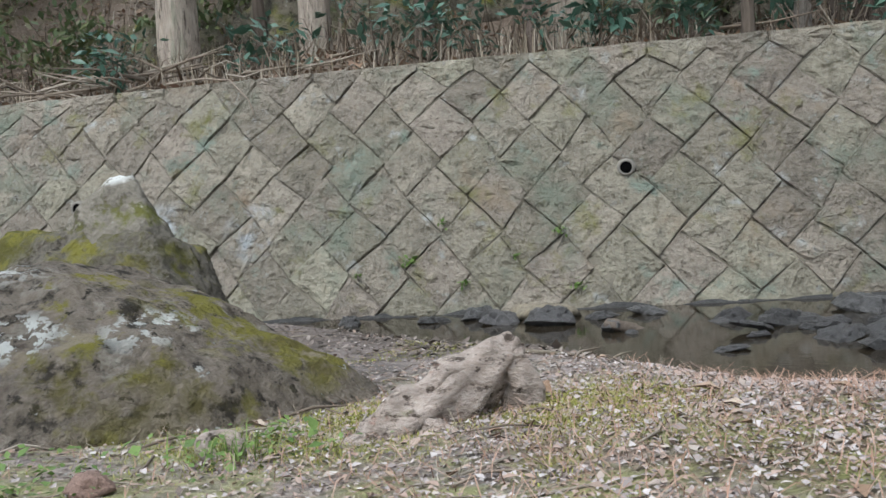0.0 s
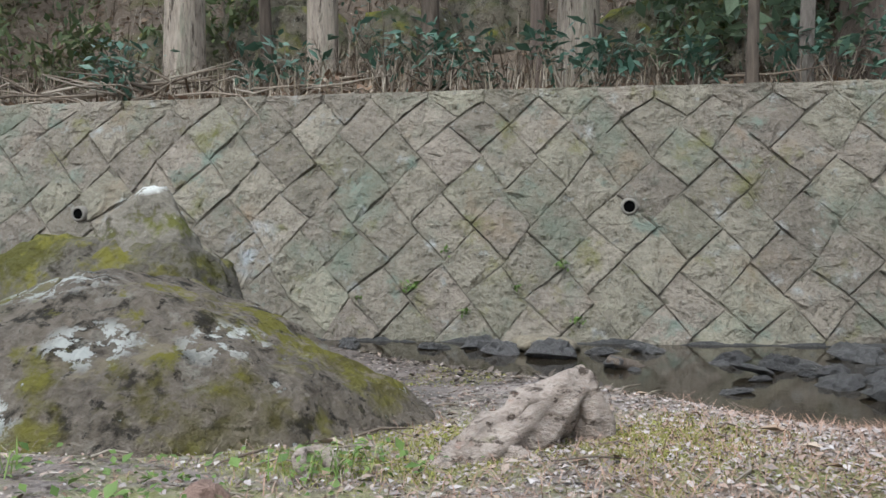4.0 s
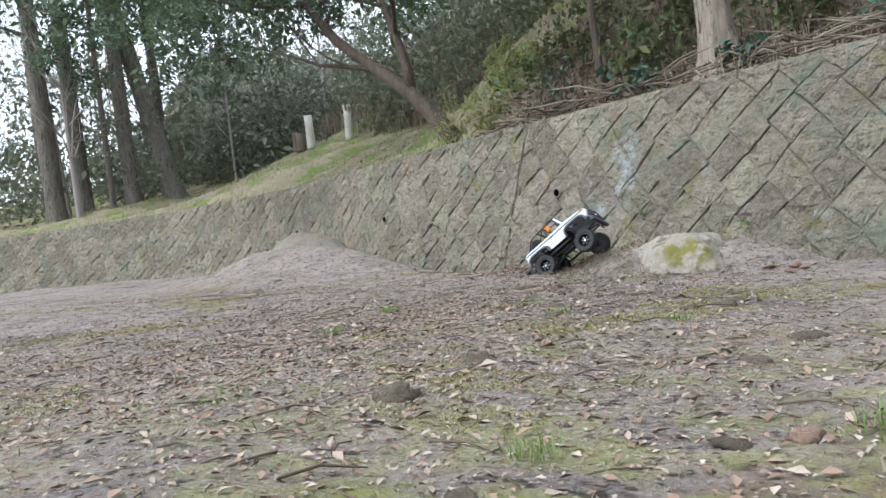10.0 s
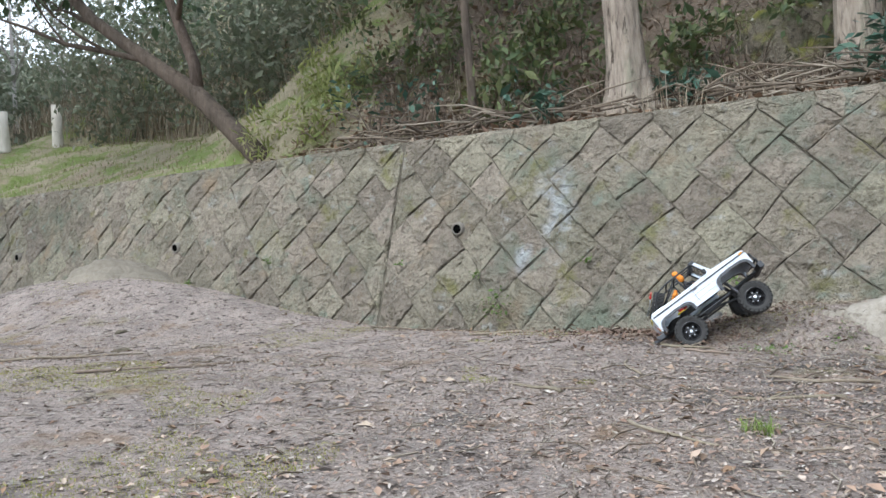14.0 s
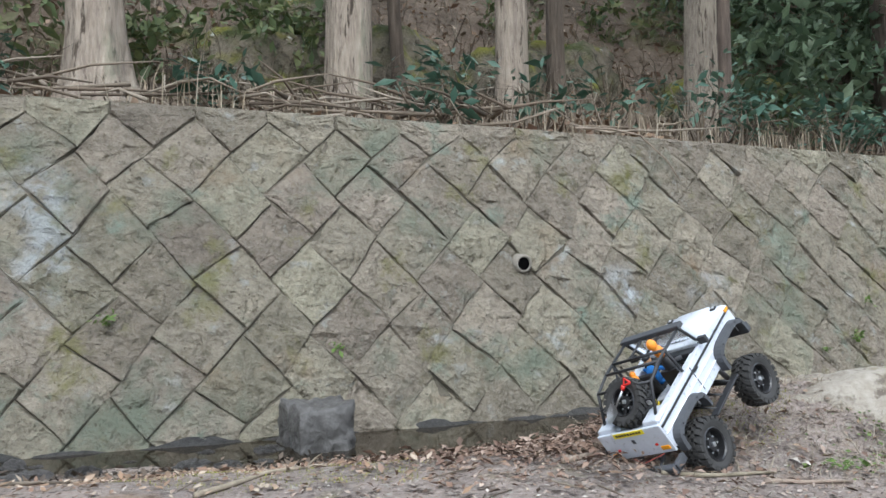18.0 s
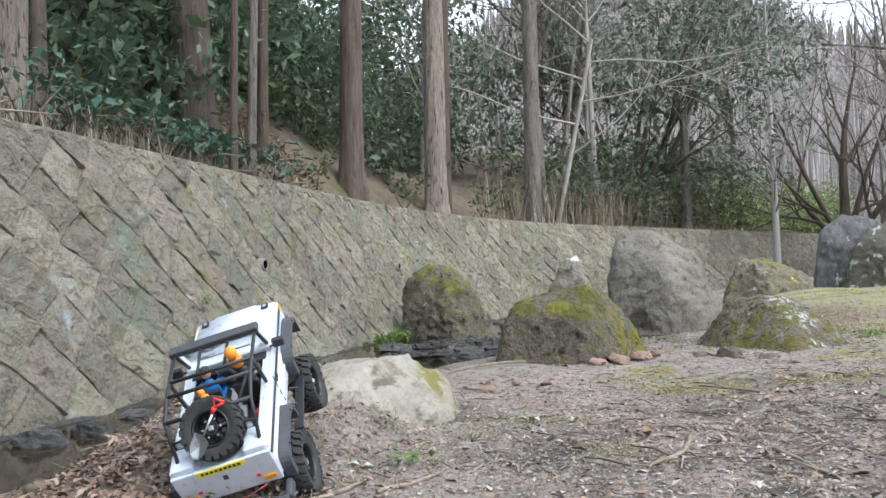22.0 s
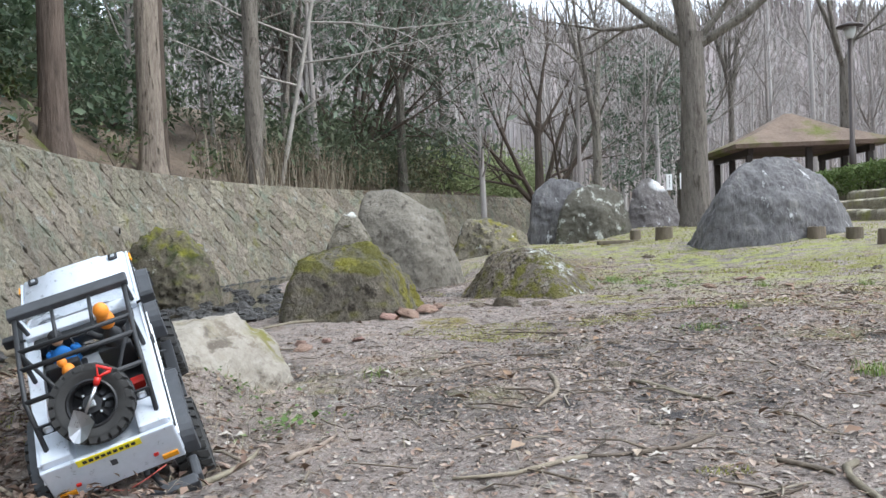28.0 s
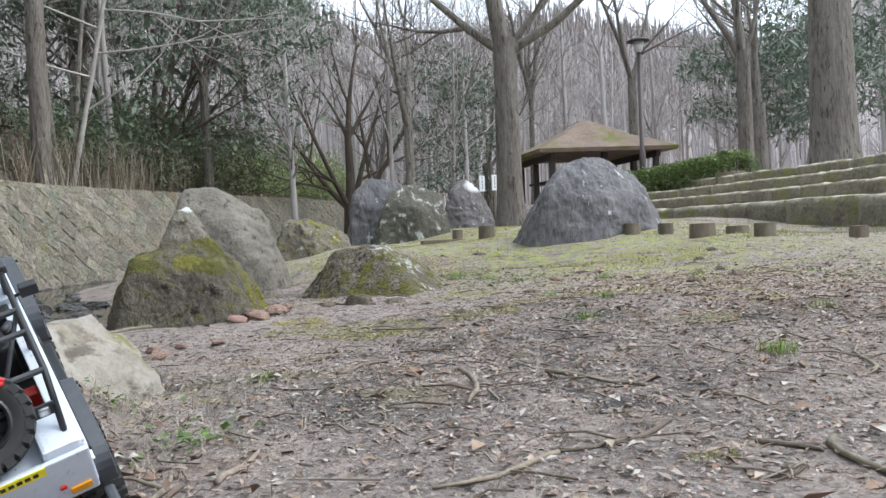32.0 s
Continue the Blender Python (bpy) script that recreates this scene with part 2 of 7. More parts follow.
# ---- mesh tools ----
class Soup:
    """Verts and faces gathered for one mesh."""

    def __init__(self):
        self.verts, self.faces = [], []

    def tube(self, path, radii, n=6, wob_amount=0.0, cap=True, seed=0):
        base, rng = len(self.verts), random.Random(seed)
        side = None
        for k, (p, r) in enumerate(zip(path, radii)):
            ahead = (Vector(path[min(k + 1, len(path) - 1)]) - Vector(path[max(k - 1, 0)])).normalized()
            if side is None:
                side = ahead.orthogonal().normalized()
            side = (side - ahead * side.dot(ahead)).normalized()
            up = ahead.cross(side)
            for a in range(n):
                t = a * math.tau / n
                rr = r * (1 + (rng.uniform(-wob_amount, wob_amount) if wob_amount else 0))
                self.verts.append(tuple(Vector(p) + (side * math.cos(t) + up * math.sin(t)) * rr))
        for k in range(len(path) - 1):
            for a in range(n):
                i, j = base + k * n + a, base + k * n + (a + 1) % n
                self.faces.append((i, j, j + n, i + n))
        if cap:
            self.faces.append(tuple(base + a for a in reversed(range(n))))
            self.faces.append(tuple(base + (len(path) - 1) * n + a for a in range(n)))

    def mesh(self, name, material, smooth_faces=True):
        me = bpy.data.meshes.new(name)
        me.from_pydata(self.verts, [], self.faces)
        if smooth_faces:
            me.polygons.foreach_set("use_smooth", [True] * len(self.faces))
        me.materials.append(material)
        return me

    def part(self, name, material, parent=None, label="", smooth_faces=True):
        ob = new(name, self.mesh(name, material, smooth_faces))
        ob.parent = parent
        if label:
            ob["label"] = label
        return ob


def leaf_mesh(name, centres, length, width, material, tilt=0.8, rng=None, fold=0.15, down=0.0):
    """Many small pointed leaves, each folded a little along its middle: two triangles a leaf."""
    rng = rng or np.random.default_rng(1)
    c = np.asarray(centres, float)
    n = len(c)
    yaw = rng.uniform(0, 2 * np.pi, n)
    pit = rng.normal(-down, tilt, n)
    rol = rng.normal(0, tilt, n)
    along = np.stack([np.cos(yaw) * np.cos(pit), np.sin(yaw) * np.cos(pit), np.sin(pit)], 1)
    flat = np.stack([-np.sin(yaw), np.cos(yaw), np.zeros(n)], 1)
    upw = np.cross(along, flat)
    side = flat * np.cos(rol)[:, None] + upw * np.sin(rol)[:, None]
    nor = np.cross(along, side)
    size = np.clip(np.exp(rng.normal(-0.12, 0.38, n)), 0.35, 2.0)[:, None]
    ln, wd = length * size, width * size
    v = np.stack([c, c + along * ln * 0.45 + side * wd * 0.5 + nor * wd * fold, c + along * ln, c + along * ln * 0.45 - side * wd * 0.5 + nor * wd * fold], 1).reshape(-1, 3)
    me = bpy.data.meshes.new(name)
    me.vertices.add(len(v))
    me.vertices.foreach_set("co", v.ravel())
    me.loops.add(6 * n)
    base = 4 * np.arange(n)[:, None]
    me.loops.foreach_set("vertex_index", (base + np.array([0, 1, 2, 0, 2, 3])).ravel().astype(np.int32))
    me.polygons.add(2 * n)
    me.polygons.foreach_set("loop_start", np.arange(0, 6 * n, 3, dtype=np.int32))
    me.update(calc_edges=True)
    me.materials.append(material)
    return me


def blades_mesh(name, feet, height, width, material, lean=0.4, rng=None):
    """Many thin grass blades, dry stalks or far bare trees: a bent strip each."""
    rng = rng or np.random.default_rng(2)
    f = np.asarray(feet, float)
    n = len(f)
    yaw = rng.uniform(0, 2 * np.pi, n)
    out = np.stack([np.cos(yaw), np.sin(yaw), np.zeros(n)], 1)
    side = np.stack([-np.sin(yaw), np.cos(yaw), np.zeros(n)], 1)
    h = (height * rng.uniform(0.45, 1.2, n))[:, None]
    ln = (lean * rng.uniform(0.2, 1.5, n))[:, None]
    w = width * rng.uniform(0.6, 1.2, n)[:, None]
    up = np.array([0, 0, 1.0])
    mid = f + up * h * 0.6 + out * ln * h * 0.35
    tip = f + up * h * (1 - 0.3 * ln) + out * ln * h
    v = np.stack([f - side * w / 2, f + side * w / 2, mid + side * w * 0.4, mid - side * w * 0.4, tip], 1).reshape(-1, 3)
    me = bpy.data.meshes.new(name)
    me.vertices.add(len(v))
    me.vertices.foreach_set("co", v.ravel())
    me.loops.add(9 * n)
    base = 5 * np.arange(n)[:, None]
    me.loops.foreach_set("vertex_index", (base + np.array([0, 1, 2, 0, 2, 3, 3, 2, 4])).ravel().astype(np.int32))
    me.polygons.add(3 * n)
    me.polygons.foreach_set("loop_start", np.arange(0, 9 * n, 3, dtype=np.int32))
    me.update(calc_edges=True)
    me.materials.append(material)
    return me


def many(name, colours, rough=0.7, sheen=0.0, translucent=0.0):
    """Leaves or chips: the colour of each piece is picked from the given ones."""
    m, nt, b = node_mat(name)
    geo = nt.nodes.new("ShaderNodeNewGeometry")
    ramp = nt.nodes.new("ShaderNodeValToRGB")
    ramp.color_ramp.interpolation = "CONSTANT"
    while len(ramp.color_ramp.elements) < len(colours):
        ramp.color_ramp.elements.new(0.5)
    for k, (e, colour) in enumerate(zip(ramp.color_ramp.elements, colours)):
        e.position, e.color = k / len(colours), (*colour, 1)
    nt.links.new(geo.outputs["Random Per Island"], ramp.inputs["Fac"])
    f, _ = noise_fac(nt, tex_coord(nt), 30.0, 5, 0.7)
    c = blend(nt, math_node(nt, "MULTIPLY", f, 0.5), ramp.outputs["Color"], tuple(0.55 * sum(col[k] for col in colours) / len(colours) for k in range(3)))
    nt.links.new(c, b.inputs["Base Color"])
    b.inputs["Roughness"].default_value, b.inputs["Specular IOR Level"].default_value = rough, 0.3
    if translucent:
        tr = nt.nodes.new("ShaderNodeBsdfTranslucent")
        nt.links.new(c, tr.inputs["Color"])
        mx = nt.nodes.new("ShaderNodeMixShader")
        mx.inputs["Fac"].default_value = translucent
        nt.links.new(b.outputs[0], mx.inputs[1])
        nt.links.new(tr.outputs[0], mx.inputs[2])
        nt.links.new(mx.outputs[0], nt.nodes["Material Output"].inputs["Surface"])
    return m


def grow(soup, start, way, length, radius, level, rng, tips, n=5, bend=0.35, split=3, lift=0.15, thin=0.62):
    """A limb with side limbs, down to thin twigs; the ends go into tips."""
    steps = 4 if level else 3
    path, radii, p, d = [Vector(start)], [radius], Vector(start), Vector(way).normalized()
    for k in range(steps):
        d = (d + Vector((rng.uniform(-1, 1), rng.uniform(-1, 1), rng.uniform(-0.6, 1) + lift)) * bend * 0.5).normalized()
        p = p + d * length / steps
        path.append(p.copy())
        radii.append(radius * (1 - 0.75 * (k + 1) / steps) + 0.0015)
    soup.tube([tuple(q) for q in path], radii, n, 0.06, False, rng.random())
    if level == 0:
        tips.append(tuple(path[-1]))
        tips.append(tuple(path[-2]))
        return
    for s in range(split):
        k = rng.randint(1, steps)
        a = rng.uniform(0, math.tau)
        side = d.orthogonal().normalized()
        side = side * math.cos(a) + d.cross(side) * math.sin(a)
        w = (d * rng.uniform(0.5, 1.1) + side * rng.uniform(0.5, 1.0)).normalized()
        grow(soup, path[k], w, length * rng.uniform(0.5, 0.75), max(0.002, radii[k] * thin), level - 1, rng, tips, max(3, n - 1), bend, split, lift, thin)
    grow(soup, path[-1], d, length * 0.55, radii[-1], level - 1, rng, tips, max(3, n - 1), bend, split, lift, thin)

# ---- plan ----
def lerp_table(x, xs, ys):
    """A smooth curve through a few points of the plan (Catmull-Rom)."""
    if x <= xs[0]:
        return ys[0] + (x - xs[0]) * (ys[1] - ys[0]) / (xs[1] - xs[0])
    if x >= xs[-1]:
        return ys[-1] + (x - xs[-1]) * (ys[-1] - ys[-2]) / (xs[-1] - xs[-2])
    i = max(k for k in range(len(xs) - 1) if xs[k] <= x)
    slope = [(ys[min(k + 1, len(xs) - 1)] - ys[max(k - 1, 0)]) / (xs[min(k + 1, len(xs) - 1)] - xs[max(k - 1, 0)]) for k in (i, i + 1)]
    h = xs[i + 1] - xs[i]
    t = (x - xs[i]) / h
    return ((2 * t**3 - 3 * t**2 + 1) * ys[i] + (t**3 - 2 * t**2 + t) * h * slope[0]
            + (-2 * t**3 + 3 * t**2) * ys[i + 1] + (t**3 - t**2) * h * slope[1])


def smooth(a, b, x):
    t = min(1.0, max(0.0, (x - a) / (b - a)))
    return t * t * (3 - 2 * t)


WALL_TOP, WALL_FOOT, BATTER, WATER = 1.93, -0.12, 0.394, 0.075
WX = (-26, -21, -17, -14, -10, -7.5, -4, 0, 3, 5.5, 8, 11, 14, 18, 22, 28)
WY = (2.2, 4.9, 5.95, 5.95, 5.5, 5.34, 5.27, 5.37, 5.57, 5.62, 5.35, 4.55, 2.95, 0.45, -2.0, -5.6)
SX = (-12, -6, -4, -3, -1, 0, 0.8, 1.6, 3, 5, 8, 12)
SV = (-0.8, -1.15, -1.35, -1.45, -1.45, -1.75, -2.35, -3.1, -3.5, -2.6, -1.5, -1.0)


def wall_y(x, z=WALL_TOP):
    return lerp_table(x, WX, WY) + BATTER * (z - WALL_TOP)


def shore_v(x):
    return lerp_table(max(-12, min(12, x)), SX, SV)


def bell(x, y, cx, cy, rx, ry, h, power=2.0):
    d = math.hypot((x - cx) / rx, (y - cy) / ry)
    return h * math.exp(-(d**power))


def wob(x, y, scale, seed=0.0):
    return noise.noise(Vector((x * scale + seed, y * scale - seed, seed * 0.37)))


def hill_z(x, v):
    """Height behind the wall, v metres from its face."""
    left, right = smooth(-9.0, -15, x), smooth(5, 15, x)
    steep = 0.95 * (1 - left) * (1 - right) + (0.34 - 0.2 * smooth(-19, -26, x)) * left + 0.28 * right
    shelf = 0.9 + 1.3 * smooth(-8.5, -6.0, x) * smooth(5.0, 2.0, x)
    rise = 0.10 * min(v, shelf) + steep * max(0.0, v - shelf)
    rise += 0.6 * left * smooth(-26, -20, x) * max(0.0, v - 6.0)
    top = 9.0 * (1 - right) + 5.5 * right
    if rise > top * 0.6:
        rise = top * 0.6 + (top * 0.4) * math.tanh((rise - top * 0.6) / (top * 0.4))
    y = wall_y(x) + v
    return WALL_TOP - 0.03 + rise + smooth(0.3, 1.5, v) * (0.16 * wob(x, y, 1.1, 3) + 0.30 * (1 - 0.7 * right) * wob(x, y, 0.45, 9))


def clear_z(x, y):
    """Height of the clearing, the banks and the stream bed."""
    v = y - wall_y(x)
    d = shore_v(x) - v
    if d < 0:
        z = WATER - 0.02 - 0.12 * smooth(0, 0.6, -d)
    else:
        z = WATER - 0.02 + 0.07 * smooth(0, 0.5, d) + 0.28 * smooth(0.3, 1.9, d)
    z += 0.07 * smooth(1.4, -0.2, y) + 0.11 * smooth(-0.8, -2.5, y) * smooth(-2.5, 0.6, x) + 0.06 * smooth(-0.6, -3.0, y) + 0.70 * smooth(-4.0, -6.2, y + 0.115 * (x + 3.0))
    z += bell(x, y, -3.20, 2.42, 0.74, 0.43, 0.20, 4) + 0.03 * bell(x, y, -3.2, 2.4, 1.0, 0.7, 1.0, 4) * wob(x, y, 7.0, 11) + bell(x, y, -8.75, 2.7, 1.7, 0.9, 0.34, 3)
    z += 0.05 * smooth(-2, -9, x) + 0.14 * smooth(0.8, 3.2, x) * smooth(1.2, -0.6, y)
    z += 0.035 * wob(x, y, 0.9, 1) * smooth(0.1, 0.8, d) + 0.012 * wob(x, y, 4.0, 5) + 0.006 * wob(x, y, 13.0, 7)
    return z


def ground_z(x, y):
    v = y - wall_y(x)
    return clear_z(x, y) if v < 0.12 else hill_z(x, v)


def axis(lo, hi, fine_lo, fine_hi, step, growth):
    out, a, s = [], fine_lo, step
    while a < fine_hi:
        out.append(a)
        a += step
    out.append(fine_hi)
    s, a = step, fine_hi
    while a < hi:
        s *= growth
        a += s
        out.append(a)
    s, a = step, fine_lo
    while a > lo:
        s *= growth
        a -= s
        out.insert(0, a)
    return out


def sheet(name, us, vs, place, material):
    """A grid of points as one smooth mesh."""
    verts = [place(u, v) for u in us for v in vs]
    n = len(vs)
    faces = [(i * n + j, (i + 1) * n + j, (i + 1) * n + j + 1, i * n + j + 1) for i in range(len(us) - 1) for j in range(n - 1)]
    me = bpy.data.meshes.new(name)
    me.from_pydata(verts, [], faces)
    me.polygons.foreach_set("use_smooth", [True] * len(faces))
    me.materials.append(material)
    return new(name, me)


def ground_place(u, v):
    x, y = u, wall_y(max(-60, min(60, u))) + v
    if abs(v) > 60 or abs(u) > 60:
        v2 = max(-60, min(60, v))
        far = max(abs(u), abs(v)) - 60
        return (x, y, (clear_z(max(-60, min(60, u)), wall_y(max(-60, min(60, u))) + v2) if v < 0 else hill_z(max(-60, min(60, u)), v2)) + 0.02 * far)
    return (x, y, clear_z(x, y) if v < 0.12 else hill_z(x, v))


US = axis(-400, 400, -8.5, 4.5, 0.055, 1.045)
VS = axis(-400, -7.2, -7.2, -0.1, 0.055, 1.06) + [0.05, 0.12] + axis(0.3, 400, 0.3, 3.0, 0.12, 1.07)
ground = sheet("ground", US, VS, ground_place, GROUND)
ground.data.materials.append(HILL)
ground.data.materials.append(BANK)
ground.data.polygons.foreach_set("material_index", [(0 if v < 0.1 else (2 if u < -8.6 - 0.25 * v + 0.8 * wob(u, v, 0.9) else 1)) for u in US[:-1] for v in VS[:-1]])
tagged(ground, "bare brown forest soil with moss and scattered litter", "ground", kind="structure")

# ---- retaining wall of split stones set on the diagonal ----
HALF_W = 0.212
JOINT_X = -7.46


def part(name, bm, material, parent, label=""):
    me = bpy.data.meshes.new(name)
    bm.to_mesh(me)
    bm.free()
    me.materials.append(material)
    ob = new(name, me)
    ob.parent = parent
    if label:
        ob["label"] = label
    return ob


def wall_point(x, z, out=0.0):
    return (x, wall_y(x, z) - out, z)


wall_xs = [x * 0.4 for x in range(-64, 68)]
wall_north = sheet("wall_north", wall_xs, list(range(8)), lambda x, k: (
    (wall_point(x, WALL_FOOT, -0.006), wall_point(x, WALL_TOP - 0.02, -0.006), wall_point(x, WALL_TOP - 0.005, 0.0), wall_point(x, WALL_TOP - 0.005, -0.16),
     wall_point(x, WALL_TOP - 0.3, -0.35), wall_point(x, 0.3, -0.6), wall_point(x, WALL_FOOT, -0.6), wall_point(x, WALL_FOOT, -0.006))[k]), MORTAR)
tagged(wall_north, "battered retaining wall of split grey-brown stones laid on the diagonal", "wall", kind="structure")


def corner(i, j):
    """A crossing of the joints, a little out of true."""
    r = random.Random(i * 7919 + j * 104729)
    level = WALL_TOP - 0.075 if j == 0 else WALL_TOP - 0.28 - 0.258 * (j - 1)
    return (i * HALF_W - 1.145 + r.uniform(-0.032, 0.032), level + r.uniform(-0.03, 0.03))


def joint(i, j, role):
    """Where four stones nearly meet, the joint steps sideways: the stones to the left and right touch, those above and below do not."""
    r = random.Random(i * 4057 + j * 9176 + 5)
    x, z = corner(i, j)
    if j == 0:
        return x, z
    step = r.uniform(0.012, 0.050)
    falling = (j % 2 == 0) != (r.random() < 0.12)
    ux, uz = (0.64, -0.77) if falling else (0.64, 0.77)
    if falling:
        sign = -1 if role in ("above", "right") else 1
    else:
        sign = 1 if role in ("above", "left") else -1
    return x + sign * step * ux, z + sign * step * uz


def stone_mesh(outline, seed):
    """A split face: a joint edge set back, a shoulder, and an uneven bulging middle."""
    r = random.Random(seed)
    cx = sum(p[0] for p in outline) / len(outline)
    cz = sum(p[1] for p in outline) / len(outline)
    dense = []
    for a, b in zip(outline, outline[1:] + outline[:1]):
        dense += [a] + [(a[0] + (b[0] - a[0]) * t + r.uniform(-0.005, 0.005), a[1] + (b[1] - a[1]) * t + r.uniform(-0.005, 0.005)) for t in (0.28, 0.52, 0.77)]
    tilt_x, tilt_z = r.uniform(-0.07, 0.07), r.uniform(-0.07, 0.07)
    rings = []
    gap = r.uniform(0.0, 0.0035)
    for k, lift in ((1.012, -0.03), (1.0, 0.001), (0.955, 0.015), (0.70, 0.020), (0.38, 0.022)):
        ring = []
        for x, z in dense:
            size = math.hypot(x - cx, z - cz)
            inset = (1 - gap / size) * k
            px, pz = cx + (x - cx) * inset, cz + (z - cz) * inset
            if k > 0.94:
                px, pz = px + r.uniform(-0.0045, 0.002), pz + r.uniform(-0.0045, 0.002)
            rough = 0.0 if k > 0.98 else 0.026 * noise.noise(Vector((px * 9, pz * 9, seed % 17))) + 0.016 * noise.noise(Vector((px * 24, pz * 24, seed % 13))) + r.uniform(-0.006, 0.006)
            ring.append(wall_point(px, pz, (lift + rough + (0 if k > 0.98 else tilt_x * (px - cx) + tilt_z * (pz - cz))) ))
        rings.append(ring)
    n = len(dense)
    verts = [v for ring in rings for v in ring] + [wall_point(cx, cz, 0.027 + r.uniform(-0.008, 0.010))]
    faces = [(a * n + i, a * n + (i + 1) % n, (a + 1) * n + (i + 1) % n, (a + 1) * n + i) for a in range(4) for i in range(n)]
    faces += [(4 * n + i, 4 * n + (i + 1) % n, 5 * n) for i in range(n)]
    return verts, faces


def cut(ring, keep):
    """The part of an outline for which keep() of a point is not negative."""
    out = []
    for a, b in zip(ring, ring[1:] + ring[:1]):
        ka, kb = keep(a), keep(b)
        if ka >= 0:
            out.append(a)
        if (ka < 0) != (kb < 0):
            t = ka / (ka - kb)
            out.append((a[0] + t * (b[0] - a[0]), a[1] + t * (b[1] - a[1])))
    return out


def stone_outlines(i0, i1):
    for i in range(i0, i1):
        for j in range(-1, 8):
            if (i + j) % 2:
                continue
            # the crossing (i, j) is the top corner of a stone; the top course is cut off level, and the lowest at the footing
            if j == -1:
                left, right, low = corner(i - 1, 0), corner(i + 1, 0), joint(i, 1, "above")
                ring = [(left[0], WALL_TOP), left, low, right, (right[0], WALL_TOP)]
            else:
                ring = cut([joint(i, j, "below"), joint(i - 1, j + 1, "right"), joint(i, j + 2, "above"), joint(i + 1, j + 1, "left")], lambda p: p[1] + 0.03)
            if len(ring) < 3:
                continue
            halves = [ring]
            if min(p[0] for p in ring) < JOINT_X < max(p[0] for p in ring):
                halves = [cut(ring, lambda p: p[0] - JOINT_X - 0.012), cut(ring, lambda p: JOINT_X - 0.012 - p[0])]
            for half in halves:
                wide = max(p[0] for p in half) - min(p[0] for p in half) if len(half) > 2 else 0
                tall = max(p[1] for p in half) - min(p[1] for p in half) if len(half) > 2 else 0
                if wide > 0.05 and tall > 0.05:
                    yield i, half


# stones of the stretch that the path follows are pieces of their own; the far ends are joined
far_v, far_f, single = [], [], 0
for i, ring in stone_outlines(-118, 122):
    verts, faces = stone_mesh(ring, i * 31 + int(ring[0][1] * 1000))
    if -34 <= i <= 29:
        single += 1
        me = bpy.data.meshes.new("stone")
        me.from_pydata(verts, [], faces)
        me.materials.append(STONE)
        ob = new("stone", me)
        ob.parent = wall_north
    else:
        base = len(far_v)
        far_v += verts
        far_f += [tuple(base + k for k in f) for f in faces]
me = bpy.data.meshes.new("far_stones")
me.from_pydata(far_v, [], far_f)
me.materials.append(STONE)
far_stones = new("far_stones", me)
far_stones.parent = wall_north
tagged(far_stones, "split grey-brown wall stones on the diagonal", kind="stuff")

# footing, weep pipes and plants in the joints
foot_sheet = sheet("wall_footing", [x * 0.12 for x in range(-210, 220)], list(range(4)), lambda x, k: (
    (wall_point(x, -0.2, 0.10), wall_point(x, 0.070 + 0.06 * wob(x, 0, 5.0), 0.045 + 0.05 * wob(x, 1, 4.0)), wall_point(x, 0.088 + 0.06 * wob(x, 0, 3.1), 0.025 + 0.03 * wob(x, 5, 6.0)), wall_point(x, 0.10, -0.05))[k]), CONCRETE)
tagged(foot_sheet, "wet dark concrete footing at the wall's waterline", "footing", kind="structure")
PIPE = plain("pipe_plastic", (0.20, 0.18, 0.15), 0.7, 0, 0.2)
PIPE_SHADE = plain("bore_shade", (0.003, 0.003, 0.003), 1.0, spec=0.0)


def weep_pipe(x, z, radius=0.049):
    thing = new("drain_pipe")
    thing.location = wall_point(x, z, 0.05)
    bm = bmesh.new()
    rings = []
    for r, y in ((radius * 1.35, 0.07), (radius * 1.25, 0.0), (radius, -0.012), (radius * 0.86, -0.012), (radius * 0.82, 0.16)):
        rings.append([bm.verts.new((r * math.cos(a * math.tau / 20), y, r * math.sin(a * math.tau / 20))) for a in range(20)])
    for p, q in zip(rings, rings[1:]):
        for a in range(20):
            bm.faces.new((p[a], p[(a + 1) % 20], q[(a + 1) % 20], q[a])).smooth = True
    part("pipe", bm, PIPE, thing)
    # flat black disc just behind the rim stands for the bore's shade
    bm = bmesh.new()
    bm.faces.new([bm.verts.new((radius * 0.83 * math.cos(a * math.tau / 20), -0.006, radius * 0.83 * math.sin(a * math.tau / 20))) for a in range(20)])
    part("bore_shade_disc", bm, PIPE_SHADE, thing)
    return tagged(thing, "round drain pipe end set in the stone wall", "drain pipe", "drain pipes in the wall")


for x, z in ((-6.70, 1.02), (-2.975, 0.985), (1.224, 1.005), (5.2, 1.0), (-10.6, 1.0), (-14.2, 1.0)):
    weep_pipe(x, z)

